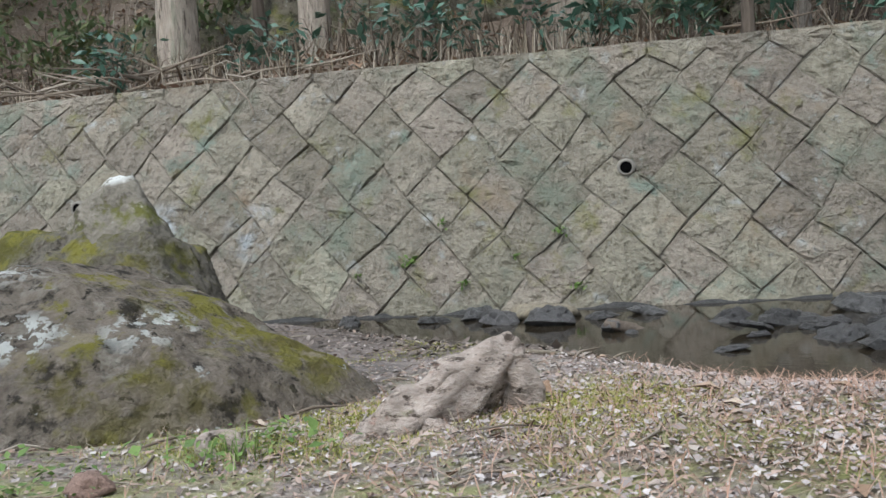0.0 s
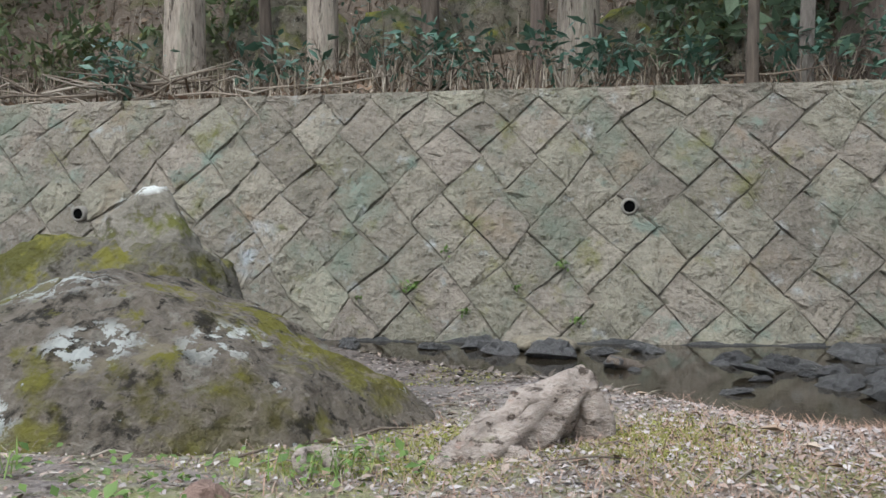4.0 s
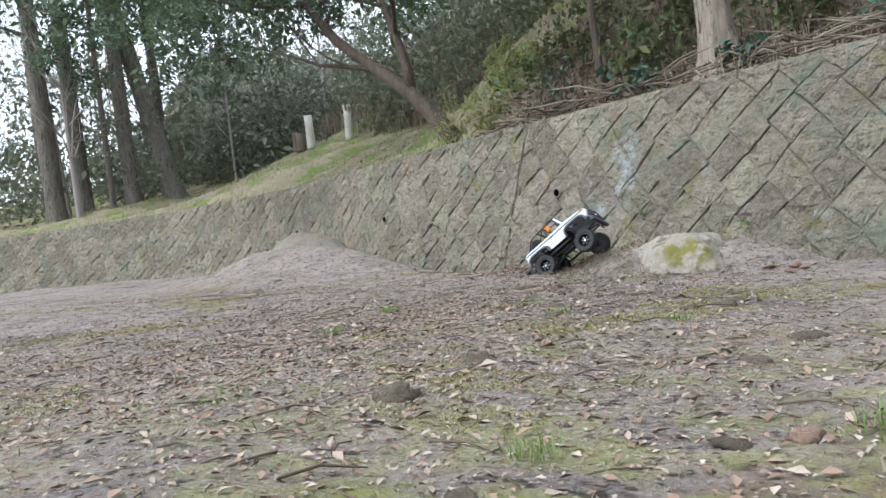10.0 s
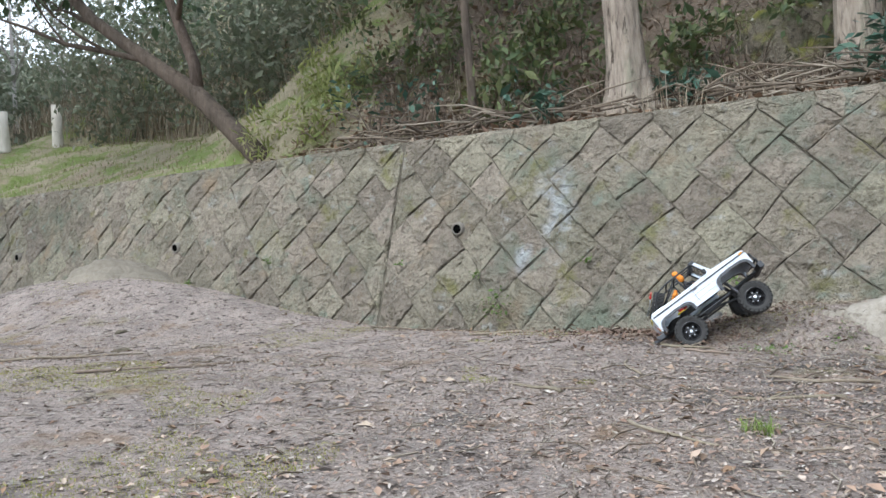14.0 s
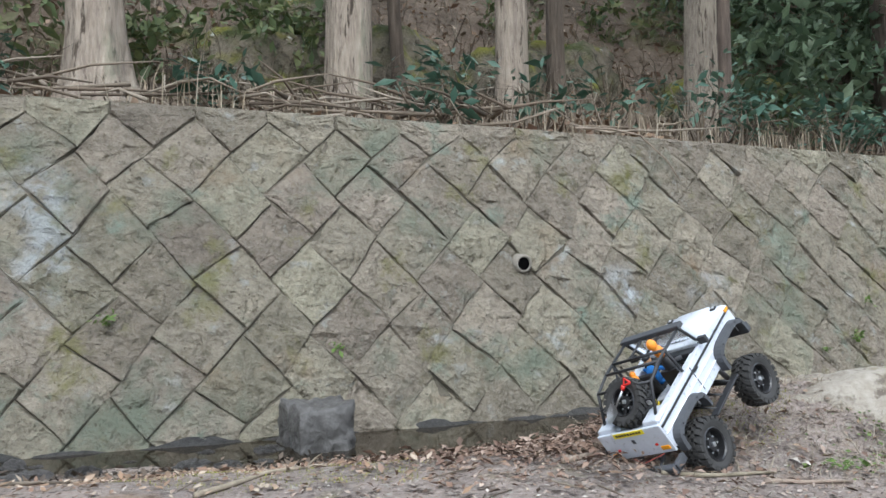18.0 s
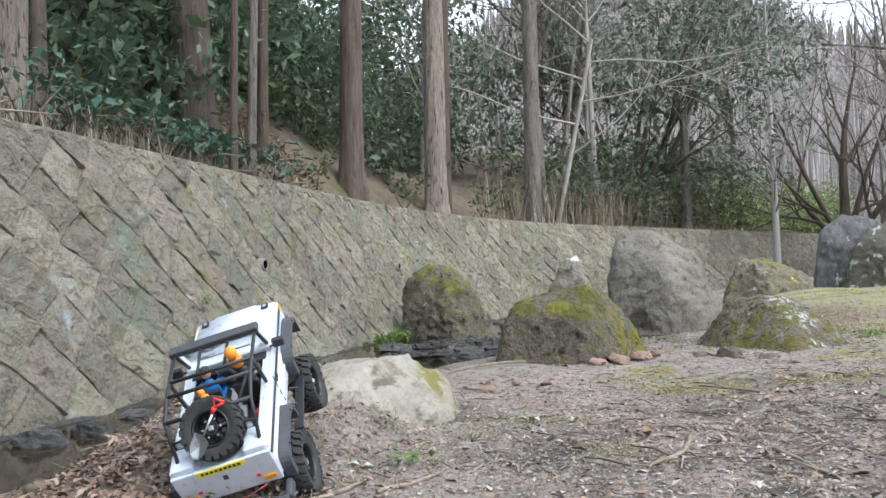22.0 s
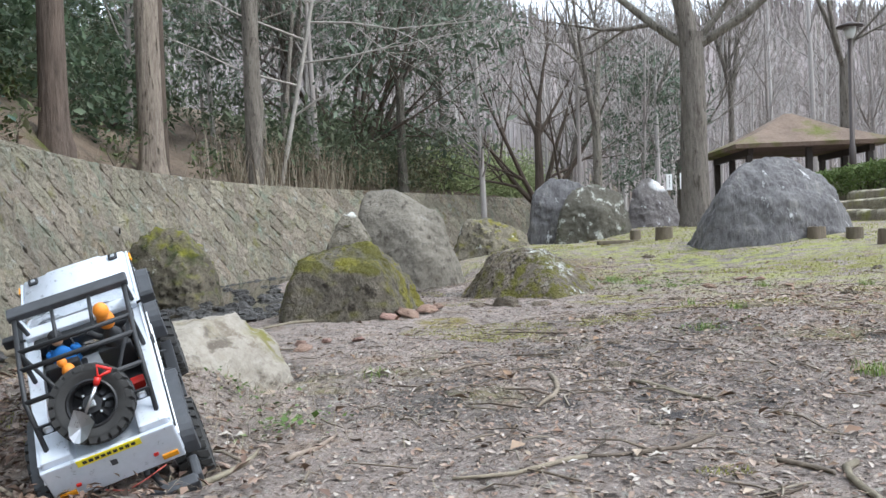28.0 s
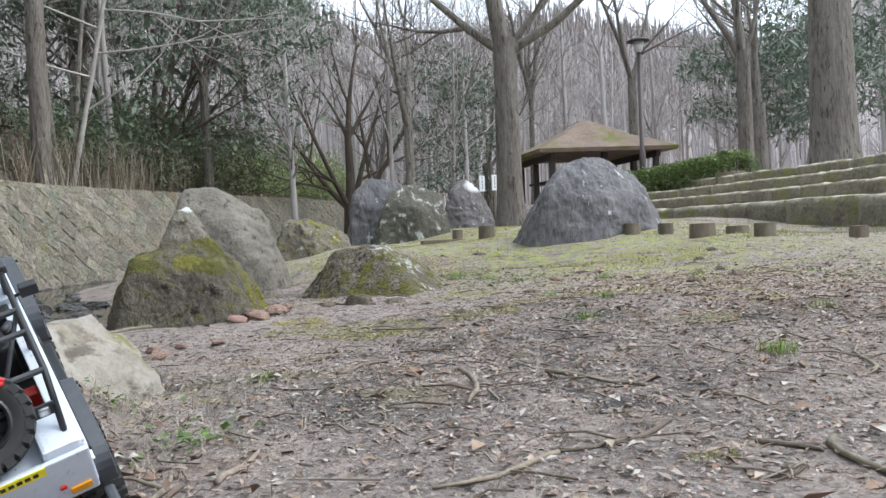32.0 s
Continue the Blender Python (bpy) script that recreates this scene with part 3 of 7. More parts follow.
# ---- boulders ----
def weathered(planes, centre_off, seed, subdiv, rough, sharp):
    """A block cut by planes (normal, distance from the centre), rounded off and pitted."""
    bm = bmesh.new()
    bmesh.ops.create_icosphere(bm, subdivisions=subdiv, radius=1)
    off = Vector((seed * 3.1, seed * 1.7, seed * 0.9))
    for v in bm.verts:
        n = v.co.normalized()
        s = sum((max(0.0, n.dot(p)) / d) ** sharp for p, d in planes)
        r = s ** (-1 / sharp)
        q = n * r
        big = noise.fractal(q * 3.2 + off, 0.9, 2.1, 3)
        fine = noise.fractal(q * 15 + off, 0.75, 2.0, 4)
        ledge = noise.noise(Vector((q.x * 2.2, q.y * 2.2, q.z * 9)) + off)
        crack = abs(noise.noise(q * 4.5 + off * 2))
        chip = noise.voronoi(q * 5.0 + off)[0]
        v.co = n * (r + rough * (0.75 * big + 0.75 * fine + 0.3 * ledge) + rough * 0.35 * (0.35 - chip[0]) - rough * 0.35 * max(0, 0.10 - crack) * 8) + centre_off
    for f in bm.faces:
        f.smooth = True
    return bm


def boulder_mesh(name, height, facets, material, seed, subdiv=4, rough=0.05, top=None, sharp=22):
    """Flat-cut sides: azimuth in degrees, reach at the ground, height where that side would meet the axis."""
    planes = [(Vector((0, 0, 1)), top or height), (Vector((0, 0, -1)), 0.18)]
    for az, reach, meet in facets:
        e = math.atan2(reach, meet)
        a = radians(az)
        planes.append((Vector((math.cos(a) * math.cos(e), math.sin(a) * math.cos(e), math.sin(e))), reach * math.cos(e)))
    return weathered(planes, Vector(), seed, subdiv, rough, sharp)


def hewn_mesh(corners, seed, subdiv=5, rough=0.05, sharp=26):
    """A block by its worn corners."""
    bm = bmesh.new()
    for c in corners:
        bm.verts.new(c)
    bmesh.ops.convex_hull(bm, input=list(bm.verts))
    mid = sum((f.calc_center_median() * f.calc_area() for f in bm.faces), Vector()) / sum(f.calc_area() for f in bm.faces)
    bmesh.ops.recalc_face_normals(bm, faces=bm.faces[:])
    planes = []
    for f in bm.faces:
        f.normal_update()
        n = f.normal.copy()
        d = n.dot(f.verts[0].co - mid)
        if d < 0:
            n, d = -n, -d
        if all((n - m).length > 0.12 for m, _ in planes):
            planes.append((n, max(d, 0.02)))
    bm.free()
    return weathered(planes, mid, seed, subdiv, rough, sharp)


def boulder(label, loc, height, facets, material, seed, subdiv=4, rough=0.05, **more):
    bm = boulder_mesh("boulder", height, facets, material, seed, subdiv, rough, **more)
    ob = part("boulder", bm, material, None)
    ob.location = loc
    return tagged(ob, label, "boulder", "boulders in the clearing")


def hewn(label, foot, feet, body, material, seed, subdiv=5, rough=0.05, sharp=26):
    """A boulder standing at `foot`: corners of its base (x, y) a little under the soil, and corners above (x, y, z)."""
    x, y, z = foot
    corners = [(a - x, b - y, -0.16) for a, b in feet] + [(a - x, b - y, c - z) for a, b, c in body]
    ob = part("boulder", hewn_mesh(corners, seed, subdiv, rough, sharp), material, None)
    ob.location = foot
    return tagged(ob, label, "boulder", "boulders in the clearing")


LICHEN = (0.50, 0.50, 0.46)
ROCK_FRONT = natural("lichened_boulder", (0.17, 0.145, 0.105), (0.06, 0.05, 0.036), (0.31, 0.28, 0.225), 6.0, 40.0, 0.93, 0.02,
                     patches=[((0.045, 0.038, 0.028), 9.0, 0.53, 0.62, None), ((0.29, 0.265, 0.215), 10.0, 0.57, 0.66, None), ((0.075, 0.066, 0.016), 2.6, 0.46, 0.60, (0.10, 0.55)), ((0.17, 0.155, 0.022), 5.0, 0.51, 0.62, (0.25, 0.7)),
                              ((0.30, 0.27, 0.19), 4.6, 0.57, 0.66, (0.5, 0.95)), (LICHEN, 3.4, 0.60, 0.625, (-0.2, 0.45))])
ROCK_BROAD = natural("broad_boulder", (0.225, 0.183, 0.137), (0.085, 0.066, 0.049), (0.43, 0.37, 0.30), 7.0, 46.0, 0.93, 0.06,
                     patches=[((0.045, 0.037, 0.026), 13.0, 0.54, 0.62, None), ((0.33, 0.30, 0.245), 10.0, 0.57, 0.66, None), ((0.035, 0.029, 0.021), 34.0, 0.58, 0.64, None), ((0.135, 0.115, 0.03), 3.6, 0.55, 0.62, (0.3, 0.75)),
                              ((0.225, 0.205, 0.035), 7.5, 0.55, 0.62, (0.3, 0.8)), ((0.30, 0.25, 0.17), 8.0, 0.58, 0.64, (0.4, 0.9)), ((0.44, 0.43, 0.39), 17.0, 0.64, 0.67, None)], strength=1.0)
for place, size in (((-0.32, -0.14, 0.26), (0.20, 0.14, 0.10)), ((-0.16, -0.06, 0.35), (0.22, 0.12, 0.06)), ((-0.55, -0.24, 0.09), (0.09, 0.14, 0.08)), ((0.10, -0.26, 0.26), (0.10, 0.16, 0.05)), ((0.30, -0.12, 0.24), (0.10, 0.12, 0.06)), ((-0.05, -0.34, 0.14), (0.12, 0.14, 0.05))):
    stain(ROCK_BROAD, (0.66, 0.66, 0.61), place, size, 24.0, 0.515, 0.54)
stain(ROCK_BROAD, (0.19, 0.175, 0.035), (-0.50, -0.2, 0.15), (0.36, 0.4, 0.3), 13.0, 0.54, 0.60)
stain(ROCK_BROAD, (0.20, 0.18, 0.035), (0.40, 0.06, 0.22), (0.34, 0.22, 0.2), 11.0, 0.50, 0.57)
stain(ROCK_BROAD, (0.155, 0.145, 0.032), (-0.45, 0.12, 0.22), (0.5, 0.5, 0.32), 8.0, 0.47, 0.57)
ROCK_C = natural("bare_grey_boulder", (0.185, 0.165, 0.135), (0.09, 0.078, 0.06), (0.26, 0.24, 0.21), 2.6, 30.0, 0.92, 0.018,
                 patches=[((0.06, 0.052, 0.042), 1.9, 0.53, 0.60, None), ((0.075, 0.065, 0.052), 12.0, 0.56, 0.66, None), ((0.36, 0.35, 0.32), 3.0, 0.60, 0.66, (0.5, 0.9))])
ROCK_G = natural("dark_slate_boulder", (0.125, 0.118, 0.120), (0.055, 0.051, 0.053), (0.23, 0.22, 0.22), 5.0, 30.0, 0.88, 0.02, stretch=(1, 1, 0.3),
                 patches=[((0.06, 0.055, 0.055), 6.0, 0.54, 0.64, None), ((0.20, 0.19, 0.18), 9.0, 0.56, 0.66, None), ((0.46, 0.46, 0.46), 6.0, 0.61, 0.66, None)])
ROCK_SPOT = natural("spotted_boulder", (0.105, 0.095, 0.075), (0.05, 0.045, 0.035), (0.16, 0.15, 0.125), 3.0, 24.0, 0.9, 0.02,
                    patches=[((0.40, 0.40, 0.36), 6.5, 0.57, 0.62, None), (MOSS_DARK, 2.0, 0.5, 0.62, (0.0, 0.5))])
ROCK_PALE = natural("pale_stone", (0.31, 0.275, 0.225), (0.17, 0.145, 0.115), (0.44, 0.41, 0.36), 3.5, 30.0, 0.92, 0.012,
                    patches=[((0.13, 0.105, 0.035), 2.6, 0.52, 0.62, (0.2, 0.9)), ((0.12, 0.10, 0.08), 5.0, 0.56, 0.62, None), ((0.17, 0.14, 0.11), 14.0, 0.55, 0.65, None)])

ROCK_TWIN = natural("grey_and_mossy_boulder", (0.165, 0.142, 0.108), (0.07, 0.058, 0.043), (0.31, 0.28, 0.23), 6.0, 46.0, 0.93, 0.04,
                    patches=[((0.04, 0.033, 0.025), 12.0, 0.55, 0.63, None), ((0.105, 0.098, 0.022), 3.0, 0.43, 0.54, (0.12, 0.5)), ((0.30, 0.235, 0.14), 7.0, 0.56, 0.64, (0.5, 0.9)), ((0.19, 0.175, 0.03), 7.0, 0.53, 0.62, (0.15, 0.6))], strength=1.0)
for place, size in (((0.10, -0.36, 0.32), (0.55, 0.30, 0.38)), ((-0.45, -0.30, 0.35), (0.25, 0.2, 0.2))):
    stain(ROCK_TWIN, (0.20, 0.18, 0.035), place, size, 7.0, 0.47, 0.56)
front = hewn("broad mossy boulder with white lichen, sloping like a low pyramid", (0.0, 0.70, 0.34),
             [(-0.84, 0.66), (-0.55, 0.20), (-0.12, 0.09), (0.22, 0.15), (0.52, 0.28), (0.72, 0.48), (0.84, 0.80), (0.76, 1.10), (0.36, 1.30), (-0.1, 1.24), (-0.6, 1.05)],
             [(-0.68, 0.64, 0.475), (-0.44, 0.64, 0.60), (-0.22, 0.66, 0.68), (-0.06, 0.74, 0.735), (0.02, 0.60, 0.715), (0.17, 0.58, 0.685), (0.05, 0.95, 0.69), (0.37, 0.76, 0.595), (0.63, 0.80, 0.48), (0.44, 0.48, 0.52), (-0.3, 0.36, 0.52), (0.20, 0.36, 0.52)], ROCK_BROAD, 1.0, 6, 0.015, 70)
ROCK_PIN = natural("lichened_pinnacle", (0.185, 0.162, 0.125), (0.07, 0.059, 0.043), (0.33, 0.30, 0.25), 6.0, 42.0, 0.93, 0.03,
                   patches=[((0.05, 0.042, 0.03), 9.0, 0.55, 0.64, None), ((0.115, 0.115, 0.03), 4.5, 0.55, 0.63, None), ((0.42, 0.40, 0.35), 12.0, 0.60, 0.68, None)])
stain(ROCK_PIN, (0.60, 0.60, 0.56), (0.09, 0.04, 0.73), (0.10, 0.14, 0.05), 16.0, 0.46, 0.52)
twin = new("boulder")
twin.location = (-0.70, 1.80, 0.26)
part("lower_block", hewn_mesh([(a + 0.70, b - 1.80, -0.08) for a, b in ((-1.32, 2.20), (-1.34, 1.72), (-1.1, 1.45), (-0.5, 1.33), (0.0, 1.45), (-0.15, 1.9), (-0.35, 2.25), (-0.9, 2.32))]
                              + [(a + 0.70, b - 1.80, c - 0.26) for a, b, c in ((-1.26, 2.10, 0.70), (-1.25, 1.66, 0.66), (-0.95, 1.74, 0.81), (-0.6, 1.56, 0.66), (-0.42, 1.72, 0.78), (-0.35, 2.05, 0.68), (-0.6, 2.10, 0.74))], 2.0, 6, 0.022, 80), ROCK_TWIN, twin)
part("pinnacle", hewn_mesh([(a + 0.70, b - 1.80, 0.1) for a, b in ((-0.86, 1.60), (-0.34, 1.52), (-0.26, 2.08), (-0.80, 2.14))]
                           + [(a + 0.70, b - 1.80, c - 0.26) for a, b, c in ((-0.70, 1.92, 0.95), (-0.62, 1.82, 0.985), (-0.53, 1.86, 0.985), (-0.44, 1.78, 0.87), (-0.75, 1.74, 0.82))], 3.0, 5, 0.018, 80), ROCK_PIN, twin)
tagged(twin, "mossy brown boulder with a lichen-tipped pinnacle", "boulder", "boulders in the clearing")
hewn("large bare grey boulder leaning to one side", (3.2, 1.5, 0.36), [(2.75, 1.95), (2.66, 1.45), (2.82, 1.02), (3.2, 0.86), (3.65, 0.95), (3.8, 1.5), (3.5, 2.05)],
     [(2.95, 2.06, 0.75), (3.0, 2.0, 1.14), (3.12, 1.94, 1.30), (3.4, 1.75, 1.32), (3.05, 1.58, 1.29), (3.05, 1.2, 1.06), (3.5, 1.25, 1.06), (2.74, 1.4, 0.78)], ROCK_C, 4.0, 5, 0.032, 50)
hewn("squat mossy boulder standing in the stream by the wall", (4.45, 4.25, 0.0), [(4.1, 4.8), (4.0, 3.9), (4.35, 3.72), (4.9, 3.82), (5.0, 4.7)],
     [(4.35, 4.56, 0.99), (4.35, 4.2, 0.98), (4.75, 4.3, 0.94), (4.2, 3.92, 0.62), (4.75, 3.95, 0.62), (4.25, 4.82, 0.76), (4.05, 4.2, 0.5)], ROCK_MOSS, 5.0, 5, 0.05, 50)
hewn("low mossy boulder half sunk in the bank", (6.45, 0.3, 0.55), [(6.1, 0.9), (5.9, 0.3), (6.1, -0.3), (6.7, -0.4), (7.0, 0.2), (6.7, 0.9)],
     [(6.3, 0.72, 1.0), (6.4, 0.32, 1.05), (6.7, 0.5, 1.0), (6.4, -0.22, 0.82), (6.05, 0.3, 0.85)], ROCK_FRONT, 6.0, 5, 0.04, 22)
hewn("dark rounded boulder beside a spotted one", (7.5, -0.95, 0.6), [(7.2, -0.36), (6.95, -0.9), (7.2, -1.5), (7.8, -1.6), (8.1, -1.0), (7.8, -0.4)],
     [(7.25, -0.42, 1.3), (7.4, -0.5, 1.45), (7.4, -0.8, 1.64), (7.4, -1.25, 1.56), (7.8, -0.9, 1.6), (7.05, -0.9, 1.15), (7.7, -1.5, 1.3)], ROCK_G, 7.0, 5, 0.034, 34)
hewn("upright boulder spotted with pale lichen", (7.05, -1.35, 0.6), [(6.85, -0.68), (6.6, -1.3), (6.8, -1.96), (7.3, -2.0), (7.5, -1.4), (7.3, -0.75)],
     [(6.9, -0.85, 1.28), (6.95, -1.05, 1.45), (7.05, -1.35, 1.53), (6.95, -1.78, 1.34), (7.3, -1.5, 1.46), (6.65, -1.4, 1.1), (7.0, -1.92, 1.0)], ROCK_SPOT, 8.0, 5, 0.034, 34)
ROCK_RIDGE = natural("pale_ridged_boulder", (0.135, 0.122, 0.118), (0.06, 0.053, 0.052), (0.23, 0.21, 0.205), 5.0, 30.0, 0.88, 0.02, patches=[((0.46, 0.46, 0.46), 7.0, 0.62, 0.67, None)])
stain(ROCK_RIDGE, (0.72, 0.72, 0.72), (-0.12, -0.22, 0.80), (0.22, 0.34, 0.16), 9.0, 0.40, 0.48)
hewn("dark boulder with a pale ridge under a tree", (9.3, -2.95, 0.78), [(9.0, -2.42), (8.85, -2.9), (9.1, -3.5), (9.7, -3.45), (9.85, -2.6)],
     [(9.1, -2.5, 1.35), (9.1, -2.62, 1.55), (9.2, -2.88, 1.72), (9.3, -3.2, 1.52), (9.4, -3.45, 1.2), (9.6, -2.8, 1.62)], ROCK_RIDGE, 9.0, 5, 0.04, 40)
hewn("broad dark grey boulder with white streaks", (2.52, -2.04, 0.60), [(2.10, -1.25), (1.77, -1.82), (1.88, -2.57), (2.31, -2.98), (3.06, -2.89), (3.49, -2.04), (2.95, -1.25)],
     [(2.15, -1.44, 1.12), (2.26, -1.63, 1.36), (2.36, -1.98, 1.47), (2.47, -2.30, 1.49), (2.84, -2.04, 1.46), (2.42, -2.61, 1.23), (2.95, -2.57, 1.17), (1.90, -1.98, 1.01), (2.04, -2.57, 0.96), (2.52, -2.89, 0.85)], ROCK_G, 10.0, 6, 0.024, 40)
# pale stone bedded in the mound by the stream
stain(ROCK_PALE, (0.16, 0.145, 0.045), (0.10, -0.16, 0.24), (0.24, 0.14, 0.12), 9.0, 0.44, 0.54)
hewn("pale weathered stone bedded in the earth mound", (-3.0, 2.1, 0.30), [(-3.6, 2.15), (-3.4, 1.86), (-2.95, 1.76), (-2.55, 1.9), (-2.5, 2.2), (-2.8, 2.5), (-3.4, 2.5)],
     [(-3.5, 2.16, 0.52), (-3.3, 2.12, 0.595), (-3.0, 2.05, 0.632), (-2.88, 2.0, 0.57), (-2.95, 2.35, 0.59), (-3.35, 2.4, 0.55), (-3.12, 1.90, 0.49), (-2.74, 1.95, 0.46)], ROCK_PALE, 11.0, 5, 0.026, 70)
boulder("earth-covered stone heap with moss", (-8.7, 2.75, 0.50), 0.42, [(170, 0.95, 0.5), (230, 0.7, 0.6), (290, 0.8, 0.55), (350, 0.9, 0.45), (60, 0.7, 0.6), (120, 0.7, 0.6)], natural("earthy_stone", (0.22, 0.19, 0.15), (0.13, 0.11, 0.085), (0.30, 0.27, 0.22), 3.0, 26.0, 0.95, 0.02, patches=[((0.15, 0.12, 0.04), 2.2, 0.58, 0.68, (0.2, 0.9))]), 13.0, 4, 0.05)

# ---- stream ----
WATER_MAT, _wn, _wb = node_mat("stream_water")
_wb.inputs["Base Color"].default_value = (0.022, 0.017, 0.011, 1)
_wb.inputs["Roughness"].default_value, _wb.inputs["IOR"].default_value = 0.05, 1.33
_wb.inputs["Specular IOR Level"].default_value = 0.5
_wv = tex_coord(_wn, "Object", (1, 1.6, 1))
_wf, _wr = noise_fac(_wn, _wv, 14.0, 3, 0.5)
bump(_wn, _wb, _wr, 0.06, 0.01)
water = sheet("water", [-16 + 0.5 * k for k in range(62)], [-4.0 + 0.25 * k for k in range(17)], lambda u, v: (u, wall_y(u, 0.0) + v + 0.04, WATER), WATER_MAT)
tagged(water, "still brown shallow stream along the wall", "water", kind="structure")

WET = natural("wet_stone", (0.070, 0.066, 0.064), (0.024, 0.022, 0.021), (0.16, 0.155, 0.15), 6.0, 30.0, 0.42, 0.015, 0.4)
TAN_STONE = natural("tan_stone", (0.20, 0.16, 0.115), (0.10, 0.08, 0.06), (0.28, 0.24, 0.19), 6.0, 30.0, 0.8, 0.01, 0.2)
RED_STONE = natural("red_stone", (0.35, 0.225, 0.175), (0.21, 0.125, 0.095), (0.47, 0.34, 0.28), 8.0, 40.0, 0.85, 0.006, 0.15)
PEBBLES = []
for k in range(6):
    r = random.Random(k + 50)
    b = boulder_mesh("stone", 0.7, [(a + r.uniform(-20, 20), r.uniform(0.8, 1.2), r.uniform(1.0, 2.2)) for a in range(0, 360, 60)], WET, 20.0 + k, 3, 0.24, top=r.uniform(0.40, 0.75), sharp=90)
    for f in b.faces:
        f.smooth = False
    me = bpy.data.meshes.new("stone")
    b.to_mesh(me)
    b.free()
    PEBBLES.append(me)


def loose_stone(x, y, z, size, material, label, group, rng):
    me = PEBBLES[rng.randrange(len(PEBBLES))].copy()
    if material is not WET:
        me.polygons.foreach_set("use_smooth", [True] * len(me.polygons))
    me.materials.clear()
    me.materials.append(material)
    ob = new("stone", me)
    ob.location, ob.rotation_euler = (x, y, z), (rng.uniform(-0.25, 0.25), rng.uniform(-0.25, 0.25), rng.uniform(0, 6.28))
    ob.scale = (size, size * rng.uniform(0.55, 0.95), size * (rng.uniform(0.5, 0.85) if material is WET else rng.uniform(0.6, 1.0)))
    return tagged(ob, label, "stone", group)


_r = random.Random(5)
for x, y, s, m in ((0.42, 4.15, 0.13, WET), (0.75, 4.05, 0.16, WET), (1.02, 4.2, 0.12, WET), (0.62, 4.35, 0.20, TAN_STONE), (0.25, 4.4, 0.15, WET), (1.15, 3.75, 0.14, TAN_STONE), (-0.05, 4.3, 0.1, WET),
                   (2.15, 3.3, 0.17, WET), (2.45, 3.45, 0.2, WET), (2.3, 3.0, 0.16, WET), (2.7, 3.15, 0.18, WET), (2.75, 3.55, 0.16, WET), (1.95, 3.75, 0.12, WET), (2.1, 3.9, 0.12, WET), (2.5, 4.2, 0.16, WET), (2.9, 4.1, 0.14, WET), (1.75, 4.0, 0.10, WET), (3.0, 3.3, 0.2, WET),
                   (-5.5, 4.0, 0.11, WET), (-5.75, 3.95, 0.13, WET), (-5.35, 3.75, 0.09, WET), (-5.6, 3.65, 0.10, WET), (-6.2, 4.1, 0.12, WET), (-5.95, 3.8, 0.12, WET), (-6.5, 4.05, 0.1, WET), (-6.8, 4.15, 0.12, WET),
                   (-2.0, 4.2, 0.14, WET), (-1.7, 4.05, 0.12, WET), (-1.5, 4.3, 0.13, WET), (-1.2, 4.15, 0.1, WET), (-2.3, 4.25, 0.16, WET), (-0.6, 4.3, 0.1, WET)):
    loose_stone(x, y, WATER + 0.0, s, m, "dark wet stone lying in the stream" if m is WET else "tan stone lying in the stream", "stones in the stream", _r)
for k in range(80):
    x, y = _r.uniform(1.2, 5.6), _r.uniform(2.9, 4.8)
    if y > wall_y(x, 0) - 0.25 or _r.random() < 0.2:
        continue
    loose_stone(x + (2.2 if k % 2 else 0.0), y - 0.25 * (k % 2), WATER - 0.005, _r.uniform(0.045, 0.13), WET, "dark wet stone lying in the stream", "stones in the stream", _r)
for k in range(34):
    x = _r.uniform(-6.9, -4.5)
    loose_stone(x, wall_y(x, 0) - _r.uniform(0.18, 0.75), WATER - 0.01, _r.uniform(0.035, 0.085), WET, "dark wet stone lying in the stream", "stones in the stream", _r)
for k in range(34):
    x = _r.gauss(2.6, 0.6)
    loose_stone(x, 3.45 + _r.gauss(0, 0.28), WATER - 0.004 + abs(_r.gauss(0, 0.02)), _r.uniform(0.04, 0.11), WET, "dark wet stone lying in the stream", "stones in the stream", _r)
# a squared dark block against the wall
block = boulder("dark squared stone block at the foot of the wall", (-4.42, 4.28, 0.0), 0.34, [(95, 0.20, 9.0), (185, 0.17, 6.0), (275, 0.2, 5.0), (5, 0.15, 6.0), (320, 0.2, 4.0)], WET, 14.0, 5, 0.032, top=0.29, sharp=26)
for x, y, s in ((0.44, -0.01, 0.032), (0.51, 0.09, 0.034), (0.05, -0.06, 0.03), (-0.08, -0.02, 0.03), (-1.30, 1.62, 0.05), (-1.22, 1.52, 0.065), (-1.05, 1.42, 0.055), (-0.95, 1.36, 0.045), (-2.29, 1.94, 0.035), (-2.2, 1.85, 0.03), (-2.42, 1.92, 0.035), (-2.2, 1.72, 0.03), (0.28, -0.12, 0.035), (0.55, -0.28, 0.03), (-0.75, -0.25, 0.04), (-0.50, -0.66, 0.042), (-0.82, -0.70, 0.025), (-0.36, -0.60, 0.036)):
    loose_stone(x, y, ground_z(x, y) + 0.2 * s, s, RED_STONE, "rounded reddish stone on the soil", "reddish stones", _r)
